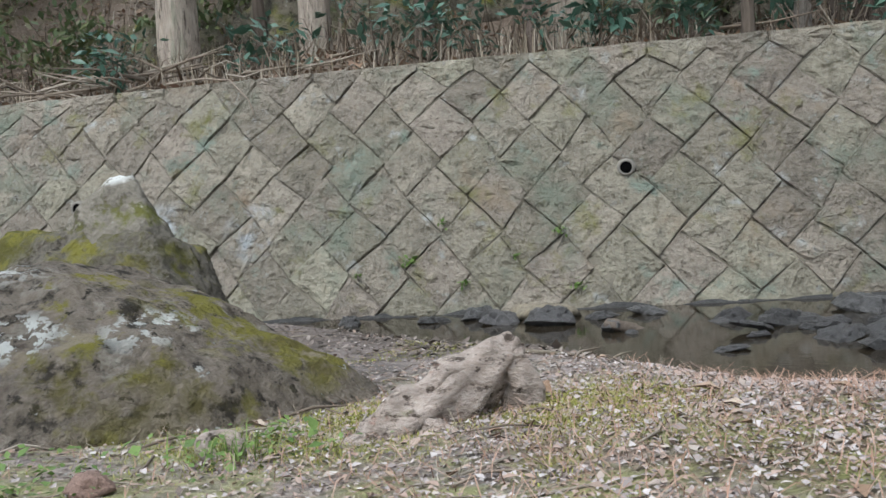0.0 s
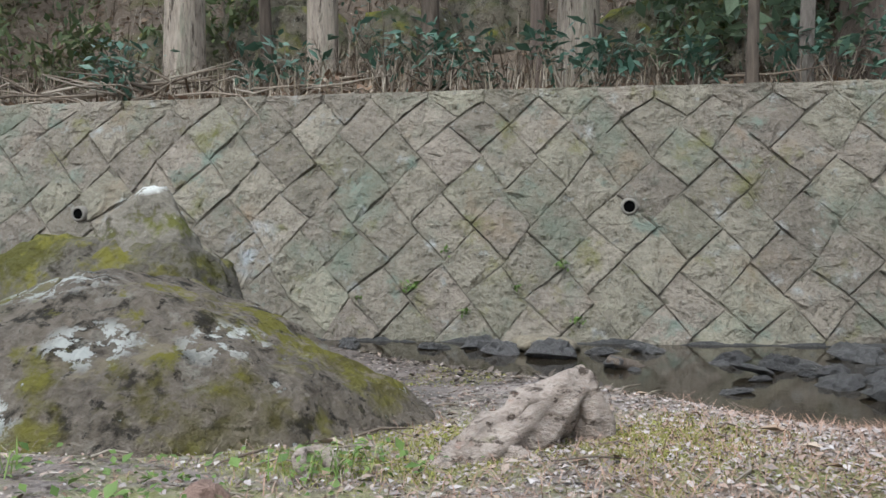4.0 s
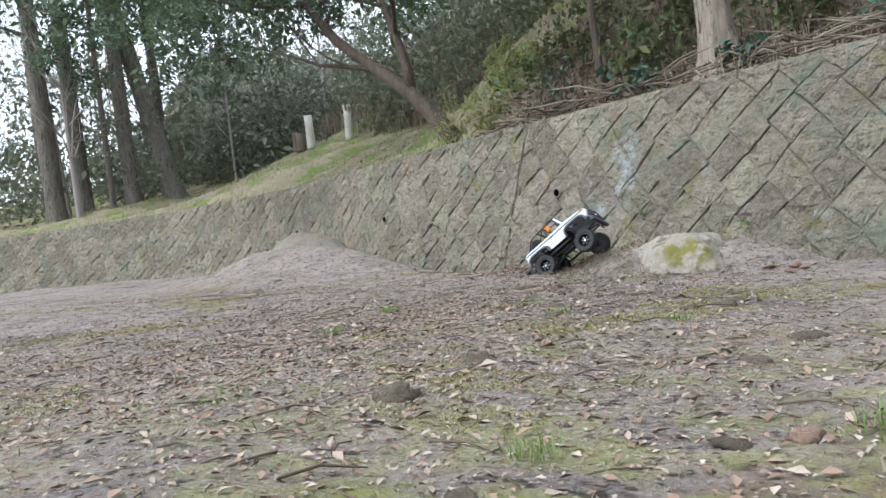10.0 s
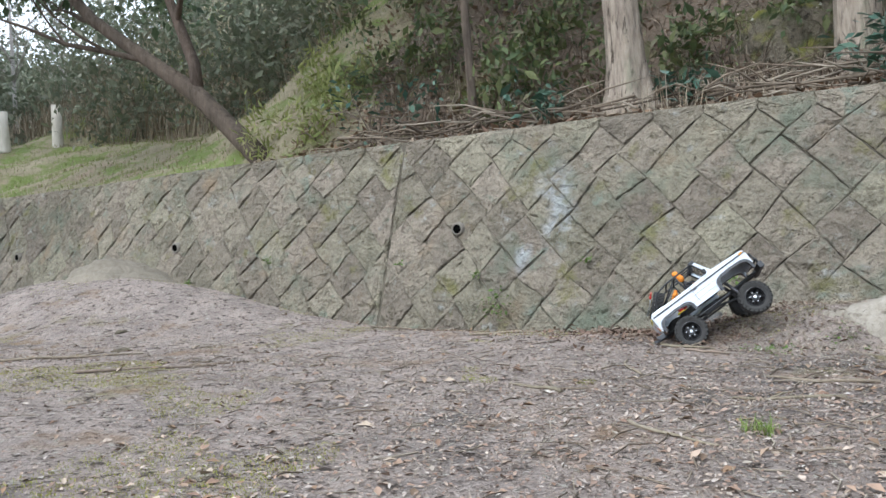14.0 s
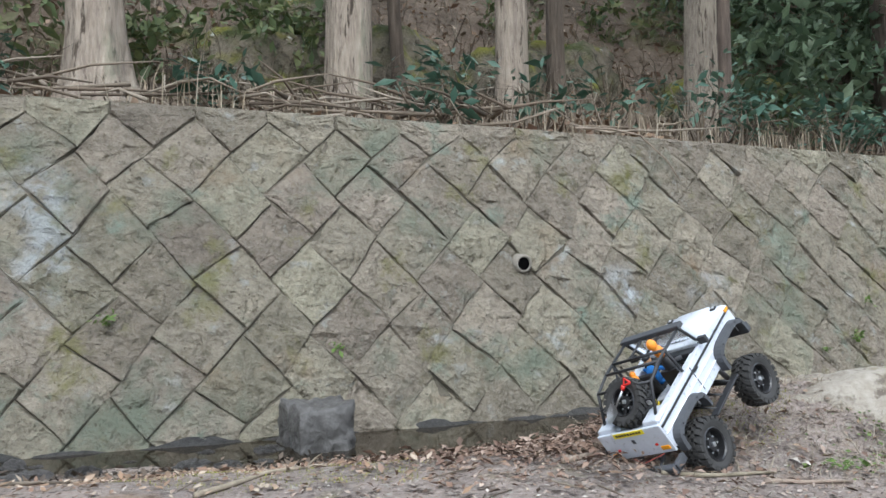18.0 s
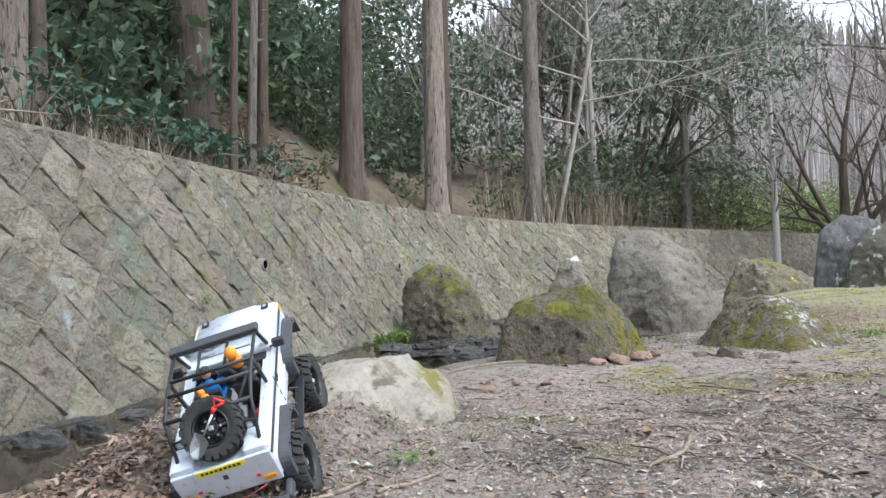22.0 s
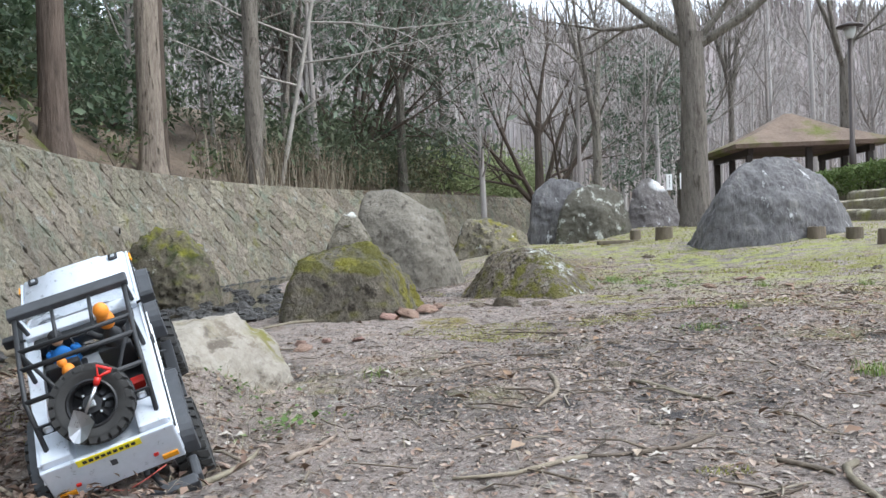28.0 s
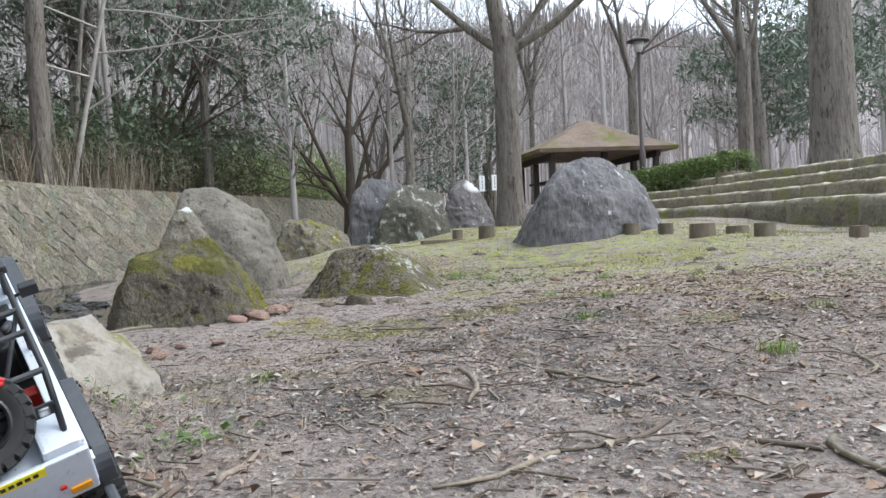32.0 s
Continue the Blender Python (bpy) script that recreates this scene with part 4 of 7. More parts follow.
for x, y, s in ((-0.92, 0.96, 0.085), (-0.95, 0.78, 0.06), (-0.8, 1.12, 0.05), (-2.71, 0.81, 0.035), (-1.86, 0.7, 0.04), (-1.91, 0.53, 0.04), (-3.09, 0.90, 0.035), (-2.2, 0.55, 0.03), (-2.6, 1.0, 0.025), (-1.9, 0.4, 0.04), (-3.3, 0.3, 0.022), (-1.2, -0.2, 0.04), (-0.9, 0.8, 0.04), (-0.2, 0.32, 0.05), (0.3, -0.4, 0.05), (-1.6, -0.9, 0.05), (-2.4, -0.6, 0.035), (-7.4, 1.7, 0.05), (-6.8, 1.2, 0.05)):
    loose_stone(x, y, ground_z(x, y) - 0.006, s, TAN_STONE, "small brown stone bedded in the soil", "small brown stones", _r)

# ---- trees ----
LEAF_DARK = many("evergreen_leaves", [(0.085, 0.125, 0.075), (0.11, 0.16, 0.09), (0.145, 0.20, 0.115), (0.19, 0.245, 0.155), (0.065, 0.10, 0.06)], 0.4, translucent=0.3)
LEAF_MID = many("shrub_leaves", [(0.09, 0.125, 0.05), (0.125, 0.155, 0.06), (0.065, 0.10, 0.045), (0.155, 0.175, 0.07), (0.15, 0.14, 0.08)], 0.55, translucent=0.2)
LEAF_BLUE = many("glossy_leaves", [(0.05, 0.105, 0.075), (0.075, 0.14, 0.10), (0.04, 0.085, 0.055), (0.10, 0.17, 0.12)], 0.4, translucent=0.15)
# distance haze is put into this paler grey-green leaf colour
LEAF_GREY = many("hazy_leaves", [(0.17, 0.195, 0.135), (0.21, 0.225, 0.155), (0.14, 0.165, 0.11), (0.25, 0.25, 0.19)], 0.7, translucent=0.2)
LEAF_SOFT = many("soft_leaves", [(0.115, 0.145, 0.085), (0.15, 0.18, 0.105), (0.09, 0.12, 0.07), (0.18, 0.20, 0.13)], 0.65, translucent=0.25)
LEAF_FRESH = many("fresh_leaves", [(0.12, 0.19, 0.045), (0.16, 0.24, 0.06), (0.09, 0.15, 0.035)], 0.5, translucent=0.25)
LEAF_PINE = many("pine_needles", [(0.13, 0.165, 0.115), (0.165, 0.20, 0.14), (0.10, 0.135, 0.095)], 0.6, translucent=0.15)
STALK = many("dry_stalks", [(0.34, 0.29, 0.21), (0.25, 0.20, 0.14), (0.42, 0.37, 0.29), (0.18, 0.14, 0.10)], 0.85)
TWIG = many("dead_twigs", [(0.15, 0.115, 0.085), (0.21, 0.17, 0.13), (0.09, 0.07, 0.052), (0.28, 0.24, 0.19)], 0.9)
DRY_LEAF = many("dry_leaves", [(0.25, 0.16, 0.10), (0.33, 0.24, 0.17), (0.15, 0.10, 0.066), (0.44, 0.36, 0.28), (0.20, 0.125, 0.088)], 0.85)


def cloud(centre, radii, count, rng, hollow=0.55, gaps=2.2, cutoff=-0.05):
    """Points for the leaves of a crown: denser towards the rim, in clumps with gaps between them."""
    out = []
    c = Vector(centre)
    while len(out) < count:
        d = Vector((rng.gauss(0, 1), rng.gauss(0, 1), rng.gauss(0, 1))).normalized() * (rng.uniform(hollow, 1.0) ** 0.6) * (1 + 0.25 * rng.gauss(0, 0.5))
        p = c + Vector((d.x * radii[0], d.y * radii[1], d.z * radii[2]))
        if noise.noise(p * gaps) > cutoff:
            out.append(tuple(p))
    return out


def trunk_soup(x, y, z, r, height, lean=(0, 0), flare=0.5, n=18, seed=1, lobes=5, bow=0.0):
    """An upright trunk with a flared, lobed foot."""
    s, rng = Soup(), random.Random(seed)
    ph = rng.uniform(0, 6)
    base = 0
    levels = [-0.25, 0.0, 0.12, 0.3, 0.6, 1.1, 1.8, 2.8, 4.2, 6.0, height]
    levels = sorted({h for h in levels if h <= height})
    for h in levels:
        w = r * (1 - 0.32 * max(0, h) / max(height, 6)) * (1 + flare * math.exp(-max(0, h) * 4.0))
        for a in range(n):
            t = a * math.tau / n
            lob = 1 + flare * 0.45 * math.exp(-max(0, h) * 2.6) * math.cos(lobes * t + ph) + 0.05 * noise.noise(Vector((math.cos(t) * 2, math.sin(t) * 2, h * 0.6 + seed)))
            cx = x + lean[0] * h + bow * math.sin(h * 0.7)
            s.verts.append((cx + w * lob * math.cos(t), y + lean[1] * h + w * lob * math.sin(t), z + h))
    for k in range(len(levels) - 1):
        for a in range(n):
            i, j = k * n + a, k * n + (a + 1) % n
            s.faces.append((i, j, j + n, i + n))
    return s


def tall_tree(label, x, y, r, material, lean=(0, 0), flare=0.5, height=11.0, seed=1, lobes=5, crown=None, limbs=4, bow=0.0):
    z = ground_z(x, y) - 0.04
    thing = new("tree")
    thing.location = (x, y, z)
    trunk_soup(0, 0, 0, r, height, lean, flare, seed=seed, lobes=lobes, bow=bow).part("trunk", material, thing)
    rng, s, tips = random.Random(seed * 7 + 1), Soup(), []
    for k in range(limbs):
        h = height * rng.uniform(0.55, 0.97)
        a = rng.uniform(0, math.tau)
        grow(s, (lean[0] * h, lean[1] * h, h), (math.cos(a), math.sin(a), rng.uniform(0.1, 0.6)), rng.uniform(1.2, 2.4), r * 0.28, 2, rng, tips, 5)
    if limbs:
        s.part("branchwork", material, thing)
    if crown and tips:
        pts = [(p[0] + rng.gauss(0, 0.35), p[1] + rng.gauss(0, 0.35), p[2] + rng.gauss(0, 0.3)) for p in tips for _ in range(crown)]
        ob = new("crown", leaf_mesh("crown", pts, 0.13, 0.06, LEAF_DARK))
        ob.parent = thing
    return tagged(thing, label, "tree", "trees along the wall")


CEDAR = "straight tree trunk with ridged grey-brown bark behind the wall"
tall_tree("stout tree trunk with a deeply fluted foot behind the wall", -5.47, 6.50, 0.19, BARK, (-0.055, 0.02), 0.75, seed=1, lobes=6, crown=30)
tall_tree(CEDAR, -3.42, 7.38, 0.215, BARK, (0.005, 0.0), 0.28, seed=2, lobes=5, crown=30)
tall_tree(CEDAR, -1.81, 7.30, 0.165, BARK, (-0.005, 0.0), 0.18, seed=3, lobes=5, crown=30)
tall_tree("stout pale tree trunk half hidden by glossy shrubs", 0.80, 7.7, 0.22, BARK, (0.01, 0.0), 0.35, seed=5, lobes=5, crown=30)
DARK = "slim dark-barked tree trunk on the bank"
tall_tree(DARK, -0.85, 8.1, 0.10, BARK_DARK, (0.01, 0.05), 0.3, 9, seed=6, crown=20)
tall_tree(DARK, 0.44, 6.9, 0.07, BARK_DARK, (0.005, 0.02), 0.2, 8, seed=7, crown=20)
tall_tree(DARK, 2.20, 5.98, 0.045, BARK_DARK, (0.03, 0.0), 0.3, 8, seed=8, crown=10)
tall_tree(DARK, 2.60, 6.0, 0.055, BARK_GREY, (0.045, 0.0), 0.3, 8, seed=9, crown=10)
tall_tree(DARK, -2.7, 8.0, 0.07, BARK_DARK, (-0.06, 0.02), 0.3, 8, seed=10, crown=10)
tall_tree(DARK, -7.3, 6.6, 0.05, BARK_DARK, (-0.03, 0.0), 0.3, 7, seed=12, crown=20)
tall_tree("broad reddish-brown trunk leaning on the shaded bank", 3.55, 7.35, 0.27, BARK_DARK, (-0.07, 0.02), 0.45, 10, seed=11, crown=60)
tall_tree(DARK, 4.75, 7.1, 0.085, BARK_DARK, (0.02, 0.0), 0.3, 9, seed=13, crown=40)
tall_tree("tall dark tree trunk behind the wall", 6.75, 6.62, 0.20, BARK_DARK, (0.02, 0.0), 0.3, 11, seed=14, crown=50)
tall_tree("tall brown tree trunk, one of a close pair", 9.15, 5.95, 0.22, BARK, (-0.01, 0.0), 0.3, 11, seed=15, crown=50)
tall_tree("slimmer brown trunk, one of a close pair", 9.62, 5.95, 0.15, BARK_DARK, (0.01, 0.0), 0.2, 11, seed=16, crown=40)
tall_tree("tall pale tree trunk behind the wall", 12.4, 4.75, 0.19, BARK_GREY, (0.0, 0.0), 0.35, 12, seed=17, crown=10)
for x, y, r, lean, sd in ((13.0, 4.6, 0.09, (0.25, 0.1), 18), (13.6, 4.4, 0.06, (0.35, -0.05), 19)):
    tall_tree("thin grey trunk leaning outwards behind the wall", x, y, r, BARK_GREY, lean, 0.2, 6, seed=sd, limbs=6)

BARK_PALE = natural("pale_twig_bark", (0.36, 0.33, 0.295), (0.23, 0.21, 0.185), (0.47, 0.44, 0.40), 6.0, 30.0, 0.9, 0.005)
bough_tree = new("tree")
bough_tree.location = (12.9, 4.3, ground_z(12.9, 4.3) - 0.05)
trunk_soup(0, 0, 0, 0.055, 4.2, (0.02, -0.20), 0.2, 10, seed=23, bow=0.12).part("trunk", BARK_PALE, bough_tree)
brng = random.Random(64)
for h, way, ln in ((1.6, (-0.2, -1.0, 0.55), 2.6), (2.3, (-0.5, 1.0, 0.30), 3.0), (2.8, (-0.3, -1.0, 0.18), 3.6), (3.3, (-0.6, 0.9, 0.12), 3.2), (3.7, (-0.2, -1.0, 0.05), 3.8), (4.1, (-0.4, 0.6, 0.4), 2.8)):
    limb = Soup()
    grow(limb, (0.02 * h + 0.12 * math.sin(h * 0.7), -0.20 * h, h), way, ln, 0.026, 3, brng, [], 5, 0.42, 3, 0.05)
    limb.part("limb", BARK_PALE, bough_tree)
tagged(bough_tree, "slender leafless tree with long pale spreading branches", "tree", "bare trees")

# leaning evergreen over the left end of the wall
lean_tree = new("tree")
s = Soup()
s.tube([(-10.35, 6.8, 1.85), (-10.7, 6.8, 2.2), (-11.3, 6.8, 2.75), (-11.8, 6.8, 3.2), (-12.6, 6.75, 3.75), (-13.6, 6.6, 4.5), (-14.4, 6.5, 5.4), (-15.2, 6.4, 6.6)], [0.19, 0.15, 0.135, 0.13, 0.105, 0.09, 0.07, 0.04], 12, 0.05)
s.part("trunk", BARK_DARK, lean_tree)
s, tips, rng = Soup(), [], random.Random(4)
s.tube([(-11.75, 6.8, 3.15), (-11.82, 6.85, 3.6), (-12.2, 6.95, 4.3), (-12.5, 7.0, 4.9), (-12.8, 7.0, 5.6), (-13.0, 7.0, 6.8)], [0.10, 0.085, 0.075, 0.06, 0.05, 0.03], 9, 0.05)
for p, w, ln, r in (((-12.6, 6.75, 3.75), (-1, -0.3, 0.35), 2.6, 0.05), ((-13.6, 6.6, 4.5), (-1, 0.4, 0.25), 2.6, 0.05), ((-12.2, 6.95, 4.3), (0.9, -0.5, 0.5), 2.4, 0.045), ((-12.8, 7.0, 5.6), (0.8, 0.3, 0.3), 2.6, 0.04),
                    ((-13.0, 7.0, 6.4), (0.6, -0.8, 0.2), 2.4, 0.035), ((-14.4, 6.5, 5.4), (-0.8, -0.6, 0.2), 2.6, 0.04), ((-14.4, 6.5, 5.4), (-0.3, 0.9, 0.3), 2.2, 0.04), ((-12.5, 7.0, 4.9), (-0.5, -0.9, 0.4), 2.2, 0.035),
                    ((-12.9, 7.0, 6.0), (1.0, -0.2, 0.15), 3.2, 0.035), ((-15.0, 6.4, 6.2), (-0.9, -0.1, 0.0), 2.6, 0.03)):
    grow(s, p, w, ln, r, 3, rng, tips, 6, 0.4, 3, 0.0)
s.part("branchwork", BARK_DARK, lean_tree)
pts = [(p[0] + rng.gauss(0, 0.22), p[1] + rng.gauss(0, 0.22), p[2] + rng.gauss(0, 0.18)) for p in tips for _ in range(14)]
ob = new("crown", leaf_mesh("crown", pts, 0.15, 0.07, LEAF_DARK, 0.6, down=0.3))
ob.parent = lean_tree
tagged(lean_tree, "forked evergreen tree leaning over the wall, dense dark leaves", "tree", "trees along the wall")

# trees at the left end of the place
for x, y, r, lean, sd in ((-25.1, 7.3, 0.30, (-0.10, -0.16), 31), (-25.4, 6.1, 0.24, (0.0, 0.0), 32), (-26.2, 4.9, 0.26, (-0.02, 0.0), 33), (-27.5, 4.4, 0.30, (-0.05, 0.0), 34), (-25.4, 5.5, 0.09, (0.02, 0.0), 35), (-29, 8.5, 0.2, (0, 0), 36)):
    tall_tree("tall tree trunk with loose dark foliage at the clearing's edge", x, y, r, BARK_GREY, lean, 0.3, 10, seed=sd, crown=45, limbs=7)


def big_bare_tree(label, x, y, r, fork, ways, material, seed, level=3, height=None):
    z = ground_z(x, y) - 0.05
    thing = new("tree")
    thing.location = (x, y, z)
    trunk_soup(0, 0, 0, r, fork + 0.25, (0, 0), 0.35, seed=seed).part("trunk", material, thing)
    rng, tips = random.Random(seed), []
    for way, ln, rr in ways:
        s = Soup()
        grow(s, (0, 0, fork), way, ln, rr, level, rng, tips, 8, 0.28, 3, 0.25)
        s.part("limb", material, thing)
    return tagged(thing, label, "tree", "bare trees")


big_bare_tree("large leafless tree with spreading limbs beside a boulder", 6.86, -2.90, 0.21, 2.75, [((0.05, 0.25, 1), 3.4, 0.16), ((-0.1, 0.1, 1), 3.4, 0.15), ((0.4, 0.9, 0.75), 3.0, 0.075), ((-0.4, -0.9, 0.55), 3.6, 0.075), ((-0.3, -0.75, 0.8), 3.0, 0.06)], BARK_GREY, 41)
big_bare_tree("leafless dark tree with many upswept limbs", 19.8, -2.6, 0.22, 0.9, [((0, 0.1, 1), 4.4, 0.17), ((0.2, 0.8, 0.9), 3.8, 0.10), ((-0.2, -0.9, 0.9), 4.0, 0.11), ((0.1, -0.5, 1), 4.0, 0.10), ((-0.2, 0.5, 1.1), 4.2, 0.09)], BARK_DARK, 42)
big_bare_tree("massive double tree trunk above the stone steps", 7.2, -9.4, 0.42, 7.0, [((0, 0.1, 1), 4, 0.3), ((0.3, -0.5, 1), 4, 0.2)], BARK_GREY, 43, 2)
for x, y, sd in ((14.6, 5.2, 59), (16.4, 4.4, 60), (17.5, 1.6, 61), (14.5, -3.2, 51), (18.0, -6.5, 52), (15.5, -10.0, 53), (12.0, -11.5, 54), (20.5, -9.0, 55), (10.0, -9.6, 56), (23.0, 0.2, 57), (24.5, -4.5, 58)):
    r = random.Random(sd)
    big_bare_tree("leafless tree with slender upright limbs", x, y, r.uniform(0.10, 0.17), r.uniform(1.6, 3.5), [((r.uniform(-0.5, 0.5), r.uniform(-0.5, 0.5), 1), r.uniform(2.6, 4.2), r.uniform(0.05, 0.1)) for _ in range(4)], BARK_GREY, sd)

# dark multi-stemmed evergreen beyond the wall's bend
stems = new("tree")
stems.location = (18.2, 3.0, ground_z(18.2, 3.0) - 0.1)
s, tips, rng = Soup(), [], random.Random(61)
for k in range(6):
    a = k * 1.05
    grow(s, (0.25 * math.cos(a), 0.25 * math.sin(a), 0), (0.35 * math.cos(a), 0.45 * math.sin(a), 1), 3.8, 0.13, 3, rng, tips, 7, 0.3, 3, 0.1)
s.part("branchwork", BARK_DARK, stems)
ob = new("crown", leaf_mesh("crown", [(p[0] + rng.gauss(0, 0.4), p[1] + rng.gauss(0, 0.4), p[2] + rng.gauss(0, 0.3)) for p in tips for _ in range(7)], 0.22, 0.08, LEAF_PINE))
ob.parent = stems
tagged(stems, "dark multi-stemmed evergreen tree with fine foliage", "tree")


# ---- woods and undergrowth that nobody could count ----
def stuff(name, me, label, category):
    return tagged(new(name, me), label, category, kind="stuff")


rng = random.Random(71)
woods, tips = Soup(), []
spots = [(rng.uniform(15, 46), rng.uniform(-30, 9)) for _ in range(140)] + [(rng.uniform(-40, -24), rng.uniform(-6, 16)) for _ in range(26)] + [(rng.uniform(6, 30), rng.uniform(-36, -16)) for _ in range(34)]
for x, y in spots:
    z = ground_z(x, y) - 0.2
    h, r = rng.uniform(5, 9.5), rng.uniform(0.05, 0.11)
    lx, ly = rng.uniform(-0.05, 0.05), rng.uniform(-0.05, 0.05)
    woods.tube([(x, y, z), (x + lx * h * 0.5, y + ly * h * 0.5, z + h * 0.5), (x + lx * h, y + ly * h, z + h)], [r, r * 0.7, r * 0.25], 5, 0.05, False, rng.random())
    for k in range(13):
        t = rng.uniform(0.25, 1.0)
        a = rng.uniform(0, math.tau)
        grow(woods, (x + lx * h * t, y + ly * h * t, z + h * t), (math.cos(a), math.sin(a), rng.uniform(0.5, 1.4)), rng.uniform(1.2, 2.6), r * 0.32, 2, rng, tips, 3, 0.35, 3, 0.2)
stuff("bare_woods", woods.mesh("bare_woods", many("grey_branches", [(0.36, 0.32, 0.30), (0.44, 0.405, 0.38), (0.28, 0.245, 0.225), (0.50, 0.465, 0.44)], 0.9)), "leafless grey woods beyond the clearing", "trees")


def bush_points(spots, rng, per, rx, rz, gaps=2.2, cut_at=-0.05):
    pts = []
    for x, y in spots:
        z = ground_z(x, y)
        k = rng.uniform(0.7, 1.3)
        pts += cloud((x, y, z + rz * k * 0.75), (rx * k, rx * k, rz * k), per, rng, 0.35, gaps, cut_at)
    return pts


# evergreen thicket on the bank beyond the middle of the wall
spots = [(x, wall_y(x) + v) for x, v in ((rng.uniform(2.0, 9.8), rng.uniform(1.8, 6.0)) for _ in range(60))]
stuff("evergreen_thicket", leaf_mesh("evergreen_thicket", bush_points(spots, rng, 420, 0.95, 1.15), 0.16, 0.075, LEAF_DARK), "dark evergreen thicket on the shaded bank", "shrubs")
high = [((x, wall_y(x) + v, rng.uniform(4.2, 8.5))) for x, v in ((rng.uniform(2.5, 10.5), rng.uniform(2.5, 8)) for _ in range(40))]
stuff("evergreen_canopy", leaf_mesh("evergreen_canopy", [p for c in high for p in cloud(c, (1.2, 1.2, 0.9), 460, rng)], 0.16, 0.075, LEAF_DARK), "dark evergreen canopy above the bank", "trees")
spots = [(x, wall_y(x) + rng.uniform(1.3, 9)) for x in (rng.uniform(12.5, 27) for _ in range(60))]
stuff("hazy_thicket", leaf_mesh("hazy_thicket", bush_points(spots, rng, 420, 1.1, 1.1), 0.17, 0.06, LEAF_SOFT), "grey-green thicket beyond the wall's bend", "shrubs")
spots = [(x, wall_y(x) + rng.uniform(0.8, 2.4)) for x in (rng.uniform(19.5, 28) for _ in range(34))]
stuff("light_green_bushes", leaf_mesh("light_green_bushes", bush_points(spots, rng, 420, 0.9, 0.85), 0.12, 0.05, many("light_leaves", [(0.34, 0.40, 0.19), (0.41, 0.46, 0.23), (0.28, 0.34, 0.15)], 0.6, translucent=0.25)), "light green bushes above the far wall", "shrubs")
spots = [(x, wall_y(x) + rng.uniform(0.7, 2.2)) for x in (rng.uniform(14.8, 19.5) for _ in range(15))]
stuff("olive_bushes", leaf_mesh("olive_bushes", bush_points(spots, rng, 300, 0.7, 0.6), 0.11, 0.04, many("olive_leaves", [(0.20, 0.20, 0.11), (0.26, 0.24, 0.15), (0.15, 0.16, 0.085), (0.30, 0.26, 0.18)], 0.7, translucent=0.2)), "low olive-brown bushes above the far wall", "shrubs")
high = [(rng.uniform(14, 24), rng.uniform(-1, 9), rng.uniform(5.5, 9.5)) for _ in range(36)]
stuff("pine_boughs", leaf_mesh("pine_boughs", [p for c in high for p in cloud(c, (1.5, 1.5, 0.6), 420, rng)], 0.22, 0.05, LEAF_PINE), "layered grey-green pine boughs", "trees")
spots = [(rng.uniform(-48, -27), rng.uniform(-4, 24)) for _ in range(80)]
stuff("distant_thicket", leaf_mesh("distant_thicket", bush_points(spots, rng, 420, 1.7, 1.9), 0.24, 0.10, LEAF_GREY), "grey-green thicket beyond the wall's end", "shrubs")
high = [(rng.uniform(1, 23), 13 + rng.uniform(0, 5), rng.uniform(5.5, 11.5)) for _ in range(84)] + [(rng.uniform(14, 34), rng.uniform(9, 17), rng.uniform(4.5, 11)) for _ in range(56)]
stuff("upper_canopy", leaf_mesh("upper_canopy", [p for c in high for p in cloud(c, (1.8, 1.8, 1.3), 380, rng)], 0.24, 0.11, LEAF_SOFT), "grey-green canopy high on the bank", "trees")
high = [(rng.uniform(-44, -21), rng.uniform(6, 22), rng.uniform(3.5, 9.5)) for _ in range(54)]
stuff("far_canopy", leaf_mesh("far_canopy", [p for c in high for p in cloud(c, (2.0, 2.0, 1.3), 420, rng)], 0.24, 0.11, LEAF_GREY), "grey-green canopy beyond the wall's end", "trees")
high = [(rng.uniform(15.6, 18.0), rng.uniform(-6.6, -4.0), rng.uniform(1.6, 5.2)) for _ in range(22)]
stuff("low_evergreens", leaf_mesh("low_evergreens", [p for c in high for p in cloud(c, (0.9, 0.9, 0.6), 300, rng)], 0.13, 0.04, LEAF_PINE), "blue-green evergreen boughs behind the shelter", "trees")
high = [(rng.uniform(10, 17), rng.uniform(-17, -12.5), rng.uniform(3.4, 7.5)) for _ in range(34)]
stuff("dark_pines", leaf_mesh("dark_pines", [p for c in high for p in cloud(c, (1.3, 1.3, 0.5), 360, rng)], 0.22, 0.05, LEAF_PINE), "grey-green pine boughs beyond the terrace", "trees")
# left end: thicket, dry grass and hanging foliage
spots = [(rng.uniform(-36, -9.0), 11.0 + abs(rng.gauss(0, 3.2))) for _ in range(150)]
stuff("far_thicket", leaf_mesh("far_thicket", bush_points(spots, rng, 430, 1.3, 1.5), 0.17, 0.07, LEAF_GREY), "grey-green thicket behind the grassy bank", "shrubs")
spots = [(x, wall_y(x) + v) for x, v in [(rng.uniform(-10.5, -6.6), rng.uniform(1.4, 4.2)) for _ in range(13)] + [(rng.uniform(-8, 8.5), rng.uniform(2.4, 5.5)) for _ in range(46)]]
stuff("mixed_bushes", leaf_mesh("mixed_bushes", bush_points(spots, rng, 260, 0.45, 0.5, 3.0, 0.0), 0.12, 0.05, LEAF_MID), "mixed green bushes on the bank", "shrubs")
